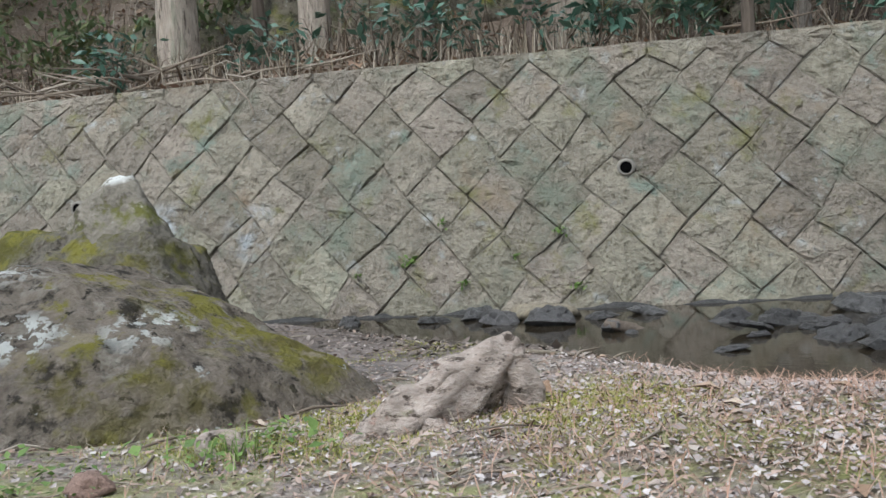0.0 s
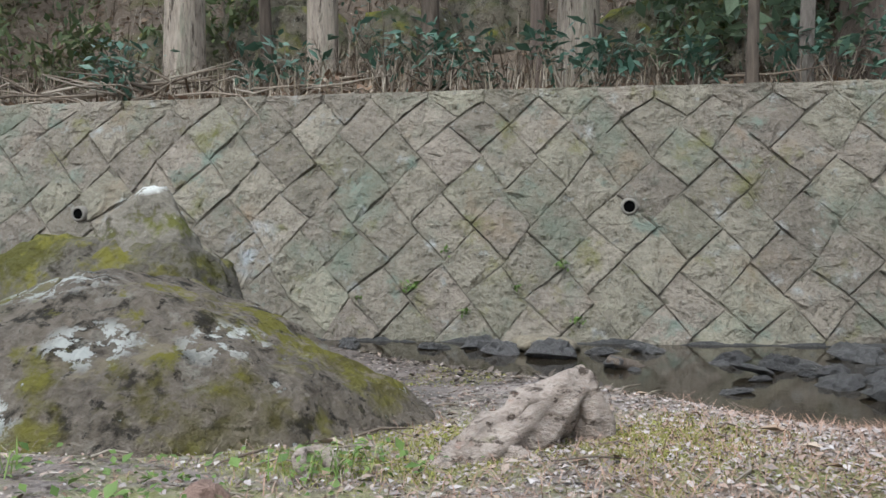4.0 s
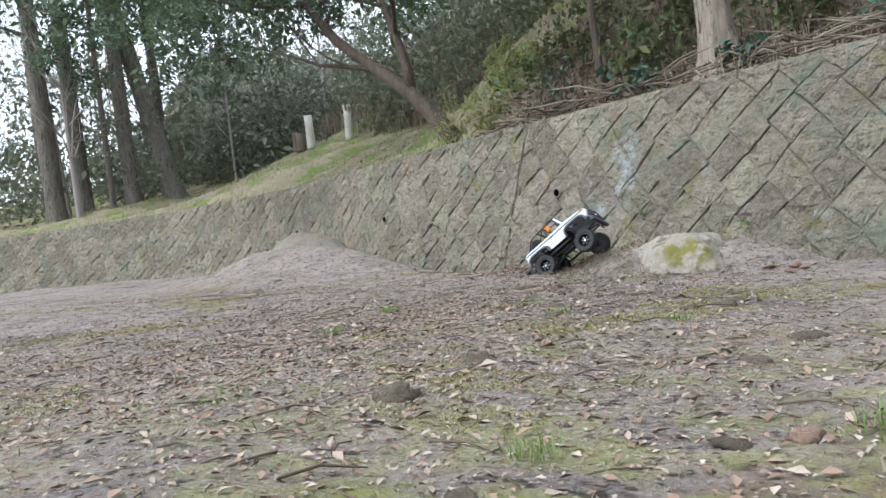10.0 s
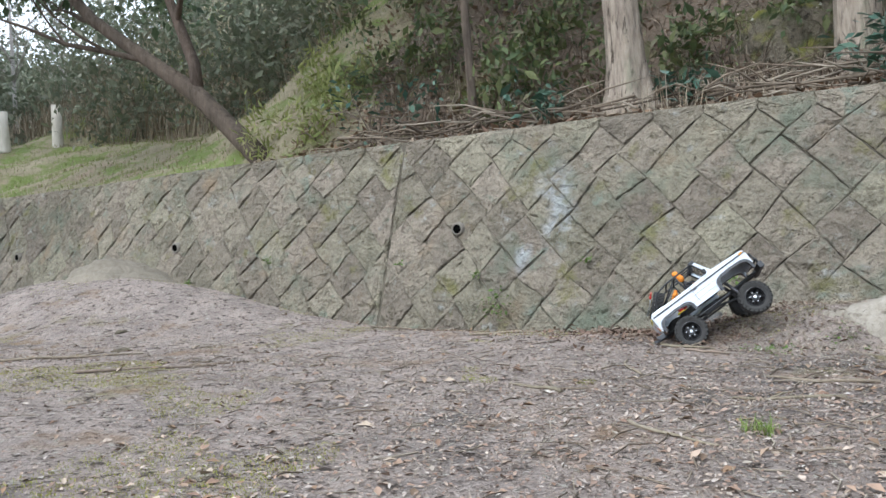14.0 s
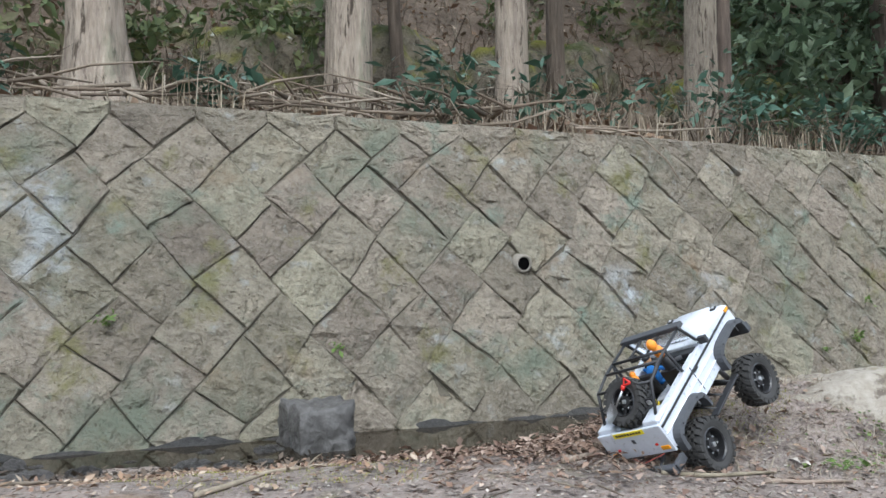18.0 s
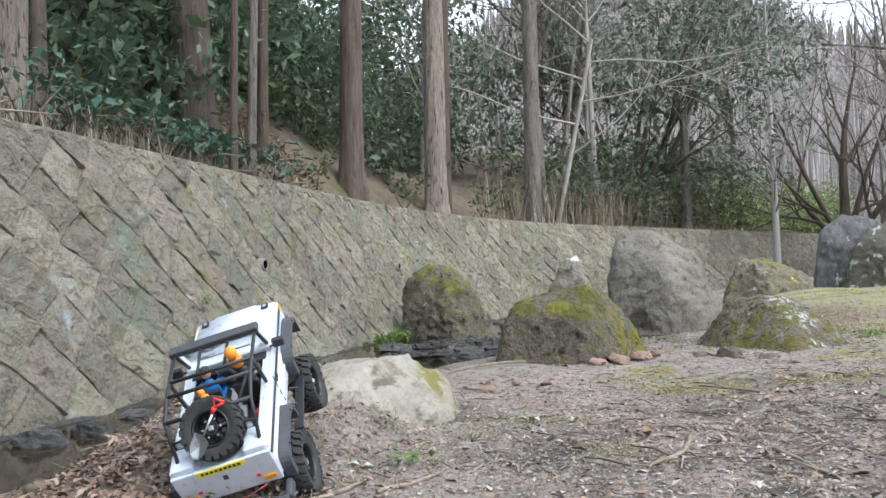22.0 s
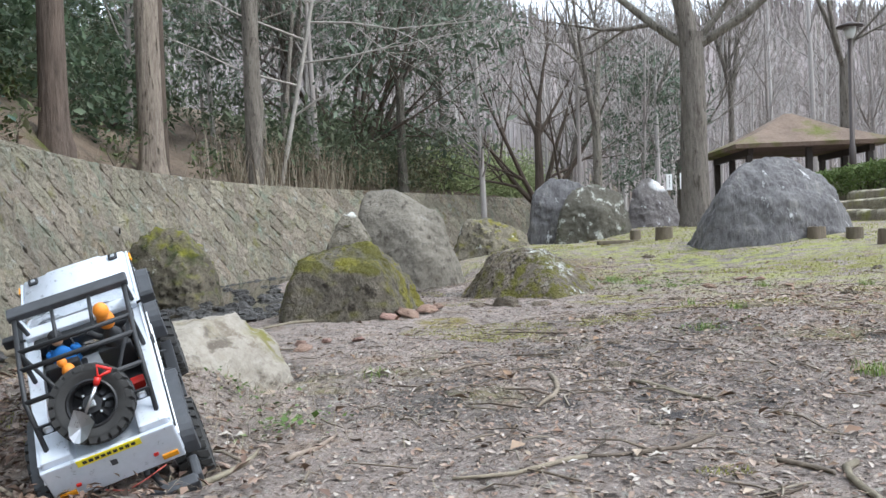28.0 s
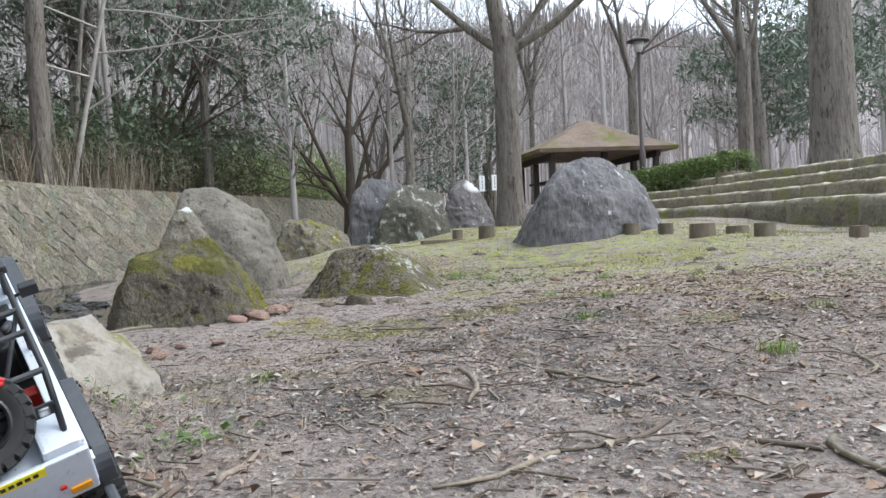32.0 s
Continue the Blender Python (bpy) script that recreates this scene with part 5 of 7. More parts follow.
spots = [(rng.gauss(-9.6, 0.4), wall_y(-9.6) + rng.uniform(0.8, 2.2)) for _ in range(5)]
stuff("yellow_green_bush", leaf_mesh("yellow_green_bush", bush_points(spots, rng, 300, 0.36, 0.5), 0.12, 0.028, many("yellow_green_leaves", [(0.27, 0.30, 0.10), (0.34, 0.36, 0.13), (0.20, 0.24, 0.07), (0.38, 0.36, 0.19)], 0.6, translucent=0.3), 0.9), "loose yellow-green bush beside the leaning tree", "shrubs")
high = [(rng.uniform(-13, -5.5), rng.uniform(7, 10), rng.uniform(5.6, 7.5)) for _ in range(8)] + [(rng.uniform(-26, -15), rng.uniform(3.5, 9), rng.uniform(5.5, 9)) for _ in range(30)]
stuff("hanging_foliage", leaf_mesh("hanging_foliage", [p for c in high for p in cloud(c, (1.1, 1.1, 0.7), 420, rng, 0.4, 1.1, 0.14)], 0.15, 0.07, LEAF_DARK, down=0.3), "dark hanging evergreen foliage", "trees")
feet = [(x, y, ground_z(x, y)) for x, y in ((rng.uniform(-24, -8), 11.2 + abs(rng.gauss(0, 2.5))) for _ in range(7200))]
stuff("dry_grass", blades_mesh("dry_grass", feet, 0.9, 0.022, STALK, 0.5), "tall dry tan grass on the bank", "grass")
feet = [(x, wall_y(x) + v, ground_z(x, wall_y(x) + v)) for x, v in ((rng.uniform(-28, -8.5), rng.uniform(0.35, 6.0)) for _ in range(16000))]
stuff("bank_grass", blades_mesh("bank_grass", feet, 0.07, 0.014, many("bank_grass_blades", [(0.20, 0.24, 0.075), (0.27, 0.28, 0.10), (0.40, 0.33, 0.23), (0.46, 0.38, 0.29)], 0.7, translucent=0.2), 0.7), "green and straw grass on the bank above the wall", "grass")

# the bank just above the wall: dry stalks, glossy shrubs, litter, moss, dead branches
feet = []
for k in range(480):
    x = rng.choice((rng.gauss(-1.9, 0.5), rng.gauss(-0.3, 0.8), rng.gauss(0.6, 0.4), rng.uniform(-6, 4), rng.gauss(-4.7, 0.3), rng.uniform(-8, 8)))
    v = 0.32 + abs(rng.gauss(0, 0.45))
    feet.append((x, wall_y(x) + v, ground_z(x, wall_y(x) + v) - 0.02))
stuff("dry_stalks", blades_mesh("dry_stalks", feet, 0.42, 0.009, STALK, 0.45), "dry straw-coloured stalks along the top of the wall", "grass")
feet = [(x, wall_y(x) + v, ground_z(x, wall_y(x) + v) - 0.02) for x, v in ((rng.gauss(13.8, 1.0), 0.5 + abs(rng.gauss(0, 0.7))) for _ in range(900))]
stuff("bare_shrub_stems", blades_mesh("bare_shrub_stems", feet, 1.2, 0.018, STALK, 0.5), "leafless bush of many thin stems above the wall", "shrubs")


def shrub(x, v, size, leaves, material, label, seed, leaf=0.11):
    y = wall_y(x) + v
    z = ground_z(x, y) - 0.02
    r, s, tips = random.Random(seed), Soup(), []
    thing = new("shrub")
    thing.location = (x, y, z)
    for k in range(5):
        a = r.uniform(0, math.tau)
        grow(s, (0, 0, 0), (0.6 * math.cos(a), 0.6 * math.sin(a), 1), size * r.uniform(0.7, 1.1), 0.012, 1, r, tips, 4, 0.4, 2)
    s.part("branchwork", TWIG, thing)
    pts = [(p[0] + r.gauss(0, size * 0.16), p[1] + r.gauss(0, size * 0.16), p[2] + r.gauss(0, size * 0.13)) for p in tips for _ in range(leaves)]
    ob = new("leaves", leaf_mesh("leaves", pts, leaf, leaf * 0.42, material, 0.5, np.random.default_rng(seed), down=0.2))
    ob.parent = thing
    return tagged(thing, label, "shrub", "shrubs on the bank")


GLOSSY = "low glossy blue-green shrub on top of the wall"
for k, (x, v, size, n) in enumerate(((-3.22, 0.5, 0.42, 5), (-4.75, 0.5, 0.30, 4), (-0.75, 0.55, 0.5, 4), (-0.35, 0.45, 0.40, 4), (0.1, 0.8, 0.5, 3), (0.75, 0.38, 0.42, 5), (1.05, 0.5, 0.38, 4), (1.75, 0.42, 0.34, 4), (-1.6, 0.6, 0.4, 2), (-2.05, 1.0, 0.4, 3), (3.0, 0.9, 0.5, 4), (2.6, 0.42, 0.32, 4), (3.4, 0.5, 0.4, 4), (-6.2, 0.6, 0.35, 4), (-8.3, 0.9, 0.7, 5), (4.5, 0.5, 0.4, 4), (7.6, 0.6, 0.5, 4), (10.4, 0.6, 0.5, 4))):
    shrub(x, v, size, n, LEAF_BLUE if k < 15 else LEAF_MID, GLOSSY if k < 15 else "leafy green shrub on the bank", 200 + k)
pts = []
for k in range(24000):
    x, v = rng.uniform(-10, 6), 0.3 + abs(rng.gauss(0, 2.6))
    y = wall_y(x) + v
    pts.append((x, y, ground_z(x, y) + 0.012))
stuff("bank_litter", leaf_mesh("bank_litter", pts, 0.085, 0.04, DRY_LEAF, 0.45), "brown fallen leaves on the steep bank", "leaf litter")
feet = []
for k in range(5200):
    x, v = rng.uniform(-9, 5), 1.2 + abs(rng.gauss(0, 1.6))
    y = wall_y(x) + v
    feet.append((x, y, ground_z(x, y) + 0.02))
stuff("hanging_roots", blades_mesh("hanging_roots", feet, 0.5, 0.012, TWIG, 1.1), "tangle of dead twigs and roots on the bank", "brushwood")
branches = Soup()
for k in range(240):
    x, v = rng.choice((rng.gauss(-6.6, 0.8), rng.gauss(-4.5, 0.5), rng.uniform(-9, 4), rng.gauss(-3.1, 0.3), rng.gauss(-7.8, 0.6))), 0.35 + abs(rng.gauss(0, 0.6))
    y = wall_y(x) + v
    p = Vector((x, y, ground_z(x, y) + rng.uniform(0.02, 0.22)))
    a, ln = rng.uniform(0, math.tau), rng.uniform(0.3, 1.1)
    d = Vector((math.cos(a), 0.5 * math.sin(a), rng.uniform(-0.15, 0.25)))
    branches.tube([tuple(p), tuple(p + d * ln * 0.5 + Vector((0, 0, rng.uniform(-0.05, 0.08)))), tuple(p + d * ln)], [rng.uniform(0.006, 0.02), 0.01, 0.004], 5, 0.1, True, k)
stuff("fallen_branches", branches.mesh("fallen_branches", TWIG), "pile of dead branches along the top of the wall", "brushwood")
for x, y, sd in ((-1.2, 8.6, 81), (1.5, 8.6, 82), (-4.1, 8.5, 83), (-2.6, 8.7, 84), (2.6, 8.3, 85), (-0.2, 9.0, 86), (-3.2, 9.3, 87)):
    ob = boulder("mossy rock outcrop in the steep bank", (x, y, ground_z(x, y) - 0.35), 0.8, [(180, 0.9, 1.5), (240, 0.6, 2), (300, 0.6, 2), (0, 0.9, 1.5), (90, 0.8, 2)], ROCK_MOSS, sd, 4, 0.09, top=0.7)

# a bushy slope closing the left end, and a wooded hillside far off; haze is put into their colours
def left_slope(u, v):
    a, d = radians(96 + u), 33 + v
    return (d * math.cos(a), d * math.sin(a), 1.2 + (10.5 + 2.0 * wob(u, 0, 0.13, 6)) * smooth(0, 20, v) * smooth(72, 62, u) + 0.5 * wob(u * 0.6, v, 0.9, 3))


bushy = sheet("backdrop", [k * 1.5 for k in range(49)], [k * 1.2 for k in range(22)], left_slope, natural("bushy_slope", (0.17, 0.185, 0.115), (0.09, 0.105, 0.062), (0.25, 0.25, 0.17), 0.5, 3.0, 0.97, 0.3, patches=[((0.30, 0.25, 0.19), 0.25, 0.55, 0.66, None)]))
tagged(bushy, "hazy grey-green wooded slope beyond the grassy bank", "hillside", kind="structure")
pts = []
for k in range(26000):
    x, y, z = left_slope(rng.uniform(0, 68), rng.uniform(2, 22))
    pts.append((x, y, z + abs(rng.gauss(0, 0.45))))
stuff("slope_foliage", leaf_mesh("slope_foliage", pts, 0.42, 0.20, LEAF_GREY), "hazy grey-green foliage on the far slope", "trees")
far_hill = sheet("far_hill", [k * 6.0 for k in range(-26, 27)], [k * 6.0 for k in range(0, 16)], lambda u, v: (
    78 + v * 0.8 + 0.12 * abs(u), u - 8, -1 + 56 * smooth(0, 55, v) * (0.75 + 0.35 * wob(u, v, 0.02, 2)) + 1.2 * wob(u, v, 0.12, 4)), natural("far_woods_floor", (0.30, 0.255, 0.25), (0.22, 0.185, 0.185), (0.37, 0.325, 0.32), 0.06, 0.6, 0.95, 0))
tagged(far_hill, "distant hillside of leafless purple-grey woods", "hill", kind="structure")
# single bent blades stand in for the far trees, here and on the hill
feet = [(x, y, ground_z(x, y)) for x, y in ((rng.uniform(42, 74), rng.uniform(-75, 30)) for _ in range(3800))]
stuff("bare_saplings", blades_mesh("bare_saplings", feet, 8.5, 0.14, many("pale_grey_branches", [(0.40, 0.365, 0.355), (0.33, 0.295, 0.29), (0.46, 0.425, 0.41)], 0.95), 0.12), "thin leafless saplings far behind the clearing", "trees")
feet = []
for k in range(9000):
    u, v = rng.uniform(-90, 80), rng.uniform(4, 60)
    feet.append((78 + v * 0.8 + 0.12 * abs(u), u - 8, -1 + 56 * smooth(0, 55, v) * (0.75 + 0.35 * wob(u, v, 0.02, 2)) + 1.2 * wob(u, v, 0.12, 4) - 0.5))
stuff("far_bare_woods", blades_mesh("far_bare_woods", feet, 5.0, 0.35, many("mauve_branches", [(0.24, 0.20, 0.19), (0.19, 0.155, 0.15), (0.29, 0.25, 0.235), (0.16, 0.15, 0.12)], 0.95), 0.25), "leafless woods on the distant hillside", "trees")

# ---- the model off-road truck, nose up on the mound ----
SILVER = plain("silver_paint", (0.62, 0.66, 0.73), 0.30, 0.2, 0.05, 60.0)
WHITE_P = plain("white_line", (0.82, 0.84, 0.86), 0.5)
BLACK_P = plain("black_plastic", (0.022, 0.023, 0.026), 0.55, 0, 0.2, 60.0)
DARK_P = plain("dark_grey_plastic", (0.055, 0.058, 0.065), 0.6, 0, 0.2, 60.0)
RUBBER = plain("dusty_rubber", (0.035, 0.034, 0.033), 0.85, 0, 0.25, 50.0, 0.0006)
CHROME = plain("bright_steel", (0.62, 0.63, 0.65), 0.3, 0.9, 0.05)
RED_P = plain("red_plastic", (0.55, 0.018, 0.012), 0.4)
ORANGE_P = plain("orange_plastic", (0.80, 0.26, 0.02), 0.55, 0, 0.1, 60)
AMBER_P = plain("amber_lens", (0.80, 0.33, 0.02), 0.25)
YELLOW_P = plain("yellow_film", (0.85, 0.72, 0.03), 0.45)
BLUE_P = plain("blue_cloth", (0.02, 0.17, 0.52), 0.75, 0, 0.15, 60)
SKIN_P = plain("tan_plastic", (0.55, 0.33, 0.19), 0.6)
LAMP_RED, _ln, _lb = node_mat("red_lamp")
_lb.inputs["Base Color"].default_value = (0.6, 0.01, 0.01, 1)
_lb.inputs["Emission Color"].default_value, _lb.inputs["Emission Strength"].default_value = (1, 0.03, 0.02, 1), 3.0
PANE, _ln, _lb = node_mat("clear_screen")
_lb.inputs["Transmission Weight"].default_value, _lb.inputs["Roughness"].default_value, _lb.inputs["IOR"].default_value = 1.0, 0.05, 1.3
_lb.inputs["Base Color"].default_value = (0.8, 0.82, 0.84, 1)

TRUCK = pose(-3.842, 2.076, 0.480, -20.37, -33.83, 26.85)
truck = new("model_truck")
truck.matrix_world = TRUCK
tagged(truck, "silver open-top model off-road truck climbing an earth mound", "model truck")


def box(size, centre, bevel=0.002, bm=None, taper=(1, 1)):
    """A bevelled block; taper narrows its top."""
    own = bm or bmesh.new()
    made = bmesh.ops.create_cube(own, size=1.0)["verts"]
    for v in made:
        k = v.co.z > 0
        v.co = Vector((v.co.x * size[0] * (taper[0] if k else 1), v.co.y * size[1] * (taper[1] if k else 1), v.co.z * size[2])) + Vector(centre)
    if bevel:
        edges = list({e for v in made for e in v.link_edges})
        bmesh.ops.bevel(own, geom=edges, offset=bevel, segments=2, profile=0.6, affect="EDGES")
    return own


def slab(outline, y0, y1, bevel=0.0015):
    """A side profile (x, z) given thickness between y0 and y1."""
    bm = bmesh.new()
    f = bm.faces.new([bm.verts.new((x, y0, z)) for x, z in outline])
    bmesh.ops.recalc_face_normals(bm, faces=[f])
    got = bmesh.ops.extrude_face_region(bm, geom=[f])["geom"]
    for v in got:
        if isinstance(v, bmesh.types.BMVert):
            v.co.y = y1
    bmesh.ops.recalc_face_normals(bm, faces=bm.faces)
    if bevel:
        bmesh.ops.bevel(bm, geom=bm.edges[:], offset=bevel, segments=1, affect="EDGES")
    return bm


def rod(name, path, r, material, parent, n=8, label=""):
    s = Soup()
    s.tube(path, [r] * len(path), n)
    return s.part(name, material, parent, label)


def arch(cx, half, top, sill, n=10, slope=0.55):
    """The outline of a wheel opening, from front to back."""
    pts = []
    for k in range(n + 1):
        a = math.pi * k / n
        pts.append((cx + half * math.copysign(abs(math.cos(a)) ** slope, math.cos(a)), sill + (top - sill) * math.sin(a) ** slope))
    return pts


SILL = 0.145
side_line = [(0.252, 0.170), (0.252, 0.228), (0.10, 0.242), (-0.245, 0.226), (-0.250, SILL + 0.012), (-0.232, SILL)]
side_line += list(reversed(arch(-0.155, 0.075, 0.182, SILL))) + list(reversed(arch(0.155, 0.078, 0.188, SILL)))
for side in (1, -1):
    panel = part("side_panel", slab(side_line, side * 0.100, side * 0.105), SILVER, truck)
    for z, m, t, nm in ((0.218, BLACK_P, 0.006, "belt_moulding"), (0.196, WHITE_P, 0.0022, "crease_line"), (0.172, WHITE_P, 0.0022, "crease_line")):
        x0, x1 = (0.25, -0.247) if z > 0.21 else ((0.08, -0.247) if z > 0.18 else (0.075, -0.085))
        part(nm, box((x0 - x1, 0.003, t), ((x0 + x1) / 2, side * 0.1065, z), 0.0005), m, panel)
    part("door_gap", box((0.0015, 0.002, 0.075), (-0.035, side * 0.1057, 0.195), 0), DARK_P, panel)
    part("door_handle", box((0.022, 0.004, 0.005), (-0.02, side * 0.108, 0.2135), 0.001), BLACK_P, panel)
    # mirror, step, flares
    mirror = part("mirror", box((0.014, 0.026, 0.020), (0.058, side * 0.122, 0.250), 0.003), BLACK_P, truck)
    rod("mirror_arm", [(0.06, side * 0.10, 0.242), (0.058, side * 0.118, 0.247)], 0.0025, BLACK_P, mirror)
    step = part("side_step", box((0.165, 0.022, 0.006), (0.0, side * 0.118, 0.105), 0.002), BLACK_P, truck)
    for x in (-0.055, 0.0, 0.055):
        rod("step_bracket", [(x, side * 0.05, 0.125), (x, side * 0.115, 0.106)], 0.003, BLACK_P, step)
    for cx, half, top in ((0.155, 0.078, 0.190), (-0.155, 0.076, 0.185)):
        bm = bmesh.new()
        inner, outer = arch(cx, half, top, SILL - 0.008, 14), arch(cx, half + 0.012, top + 0.011, SILL - 0.008, 14)
        rings = []
        for (xi, zi), (xo, zo) in zip(inner, outer):
            rings.append([bm.verts.new(p) for p in ((xi, side * 0.104, zi), (xi, side * 0.130, zi - 0.003), (xo, side * 0.128, zo - 0.003), (xo, side * 0.106, zo))])
        for p, q in zip(rings, rings[1:]):
            for k in range(4):
                bm.faces.new((p[k], p[(k + 1) % 4], q[(k + 1) % 4], q[k]))
        bmesh.ops.recalc_face_normals(bm, faces=bm.faces)
        flare = part("fender_flare", bm, DARK_P, truck)
        for k in (2, 5, 9, 12):
            part("rivet", box((0.004, 0.003, 0.004), (inner[k][0], side * 0.131, (inner[k][1] + outer[k][1]) / 2), 0.001), BLACK_P, flare)

# hood, cowl, deck, tail
bm = bmesh.new()
rows = [[bm.verts.new((x, y, z + dz)) for y, dz in ((-0.102, -0.012), (-0.096, 0.0), (-0.055, 0.003), (-0.05, 0.007), (0.05, 0.007), (0.055, 0.003), (0.096, 0.0), (0.102, -0.012))] for x, z in ((0.256, 0.212), (0.253, 0.229), (0.246, 0.233), (0.17, 0.239), (0.085, 0.244))]
for p, q in zip(rows, rows[1:]):
    for k in range(7):
        bm.faces.new((p[k], p[k + 1], q[k + 1], q[k]))
bmesh.ops.recalc_face_normals(bm, faces=bm.faces)
for f in bm.faces:
    f.smooth = True
hood = part("hood", bm, SILVER, truck, "pale silver hood")
for y in (-0.07, 0.07):
    latch = part("hood_latch", box((0.018, 0.018, 0.005), (0.232, y * 1.1, 0.2385), 0.004), BLACK_P, hood)
    part("latch_ring", box((0.008, 0.008, 0.006), (0.232, y * 1.1, 0.240), 0.002), CHROME, latch)
part("hood_vent", box((0.022, 0.034, 0.004), (0.115, 0.055, 0.2485), 0.001), DARK_P, hood)
for y in (-0.05, 0.03):
    rod("wiper", [(0.09, y, 0.248), (0.085, y + 0.045, 0.250)], 0.0018, BLACK_P, hood)
part("front_panel", box((0.006, 0.198, 0.062), (0.252, 0, 0.190), 0.002), SILVER, truck)
part("grille", box((0.006, 0.10, 0.034), (0.2565, 0, 0.195), 0.001), BLACK_P, truck)
for y in (-0.076, 0.076):
    lamp = part("headlight", box((0.008, 0.030, 0.030), (0.2565, y, 0.200), 0.004), CHROME, truck)
    part("indicator", box((0.020, 0.004, 0.008), (0.235, math.copysign(0.1075, y), 0.222), 0.001), AMBER_P, truck)
# front bull bar
for y in (-0.055, 0.055):
    rod("bull_bar_upright", [(0.275, y, 0.12), (0.282, y, 0.165), (0.272, y, 0.205)], 0.005, BLACK_P, truck)
for z, w in ((0.202, 0.055), (0.165, 0.085)):
    rod("bull_bar_rail", [(0.262, -w - 0.02, z), (0.276, -w, z), (0.276, w, z), (0.262, w + 0.02, z)], 0.0045, BLACK_P, truck)
part("front_bumper", box((0.024, 0.215, 0.028), (0.272, 0, 0.130), 0.005), DARK_P, truck)
# tub behind the screen
part("cab_floor", box((0.215, 0.19, 0.004), (-0.03, 0, 0.165), 0.001), DARK_P, truck)
part("cowl", box((0.03, 0.20, 0.012), (0.072, 0, 0.240), 0.003), SILVER, truck)
part("dashboard", box((0.03, 0.18, 0.022), (0.045, 0, 0.226), 0.005), BLACK_P, truck)
part("centre_tray", box((0.11, 0.05, 0.012), (-0.02, 0, 0.176), 0.003), plain("grey_tray", (0.42, 0.44, 0.47), 0.5), truck)
for side in (1, -1):
    part("bed_rail", box((0.30, 0.024, 0.006), (-0.092, side * 0.092, 0.232), 0.002), SILVER, truck, "pale silver side rail")
    part("rear_deck_shoulder", box((0.070, 0.052, 0.034), (-0.212, side * 0.076, 0.222), 0.005, taper=(0.9, 0.9)), SILVER, truck)
    seat = part("seat", box((0.055, 0.060, 0.016), (0.0, side * 0.045, 0.178), 0.005), BLACK_P, truck)
    part("seat_back", box((0.014, 0.058, 0.062), (-0.034, side * 0.045, 0.212), 0.005), BLACK_P, seat)
part("rear_deck", box((0.085, 0.11, 0.012), (-0.205, 0, 0.208), 0.003), SILVER, truck)
tail = part("tail_panel", box((0.008, 0.208, 0.082), (-0.249, 0, 0.187), 0.003), SILVER, truck)
sticker = part("yellow_sticker", box((0.0015, 0.100, 0.014), (-0.2536, 0.0, 0.2205), 0), YELLOW_P, tail)
rng = random.Random(8)
for k in range(9):
    part("bar", box((0.0008, 0.0065, 0.006), (-0.2546, 0.038 - k * 0.0095, 0.2205), 0), BLACK_P, sticker)
part("tail_badge", box((0.002, 0.010, 0.012), (-0.2535, 0.0, 0.195), 0.0005), DARK_P, tail)
for side in (1, -1):
    part("tail_indicator", box((0.004, 0.026, 0.011), (-0.2545, side * 0.082, 0.163), 0.001), AMBER_P, tail)
    part("reflector", box((0.003, 0.008, 0.006), (-0.2545, side * 0.062, 0.176), 0.001), RED_P, tail)
bumper = part("rear_bumper", box((0.022, 0.225, 0.026), (-0.300, 0, 0.128), 0.005), DARK_P, truck)
for side in (1, -1):
    part("tail_lamp", box((0.003, 0.007, 0.005), (-0.3125, side * 0.075, 0.128), 0.001), LAMP_RED, bumper)
    rod("bumper_arm", [(-0.24, side * 0.04, 0.125), (-0.295, side * 0.06, 0.128)], 0.006, BLACK_P, bumper)
    part("bumper_end", box((0.045, 0.014, 0.022), (-0.275, side * 0.112, 0.130), 0.004), DARK_P, bumper)
for k, w in enumerate((0.004, 0.004, 0.004, 0.008, 0.009)):
    part("bar", box((0.001, w, 0.010), (-0.3118, 0.018 - k * 0.0085, 0.128), 0), WHITE_P, bumper)
# windscreen with a dark bar on top
frame_pts = [((0.082, s * 0.097, 0.243), (0.046, s * 0.092, 0.312)) for s in (1, -1)]
for (a, b), s in zip(frame_pts, (1, -1)):
    part("screen_pillar", slab([(0.094, 0.240), (0.054, 0.315), (0.040, 0.312), (0.076, 0.240)], s * 0.098, s * 0.091, 0.001), SILVER, truck)
screen = bmesh.new()
screen.faces.new([screen.verts.new(p) for p in ((0.083, -0.091, 0.246), (0.083, 0.091, 0.246), (0.048, 0.091, 0.311), (0.048, -0.091, 0.311))])
bmesh.ops.solidify(screen, geom=screen.faces[:], thickness=0.0015)
pane = part("windscreen", screen, PANE, truck)
pane.visible_shadow = False
part("roof_bar", box((0.026, 0.206, 0.014), (0.042, 0, 0.318), 0.003), DARK_P, truck)
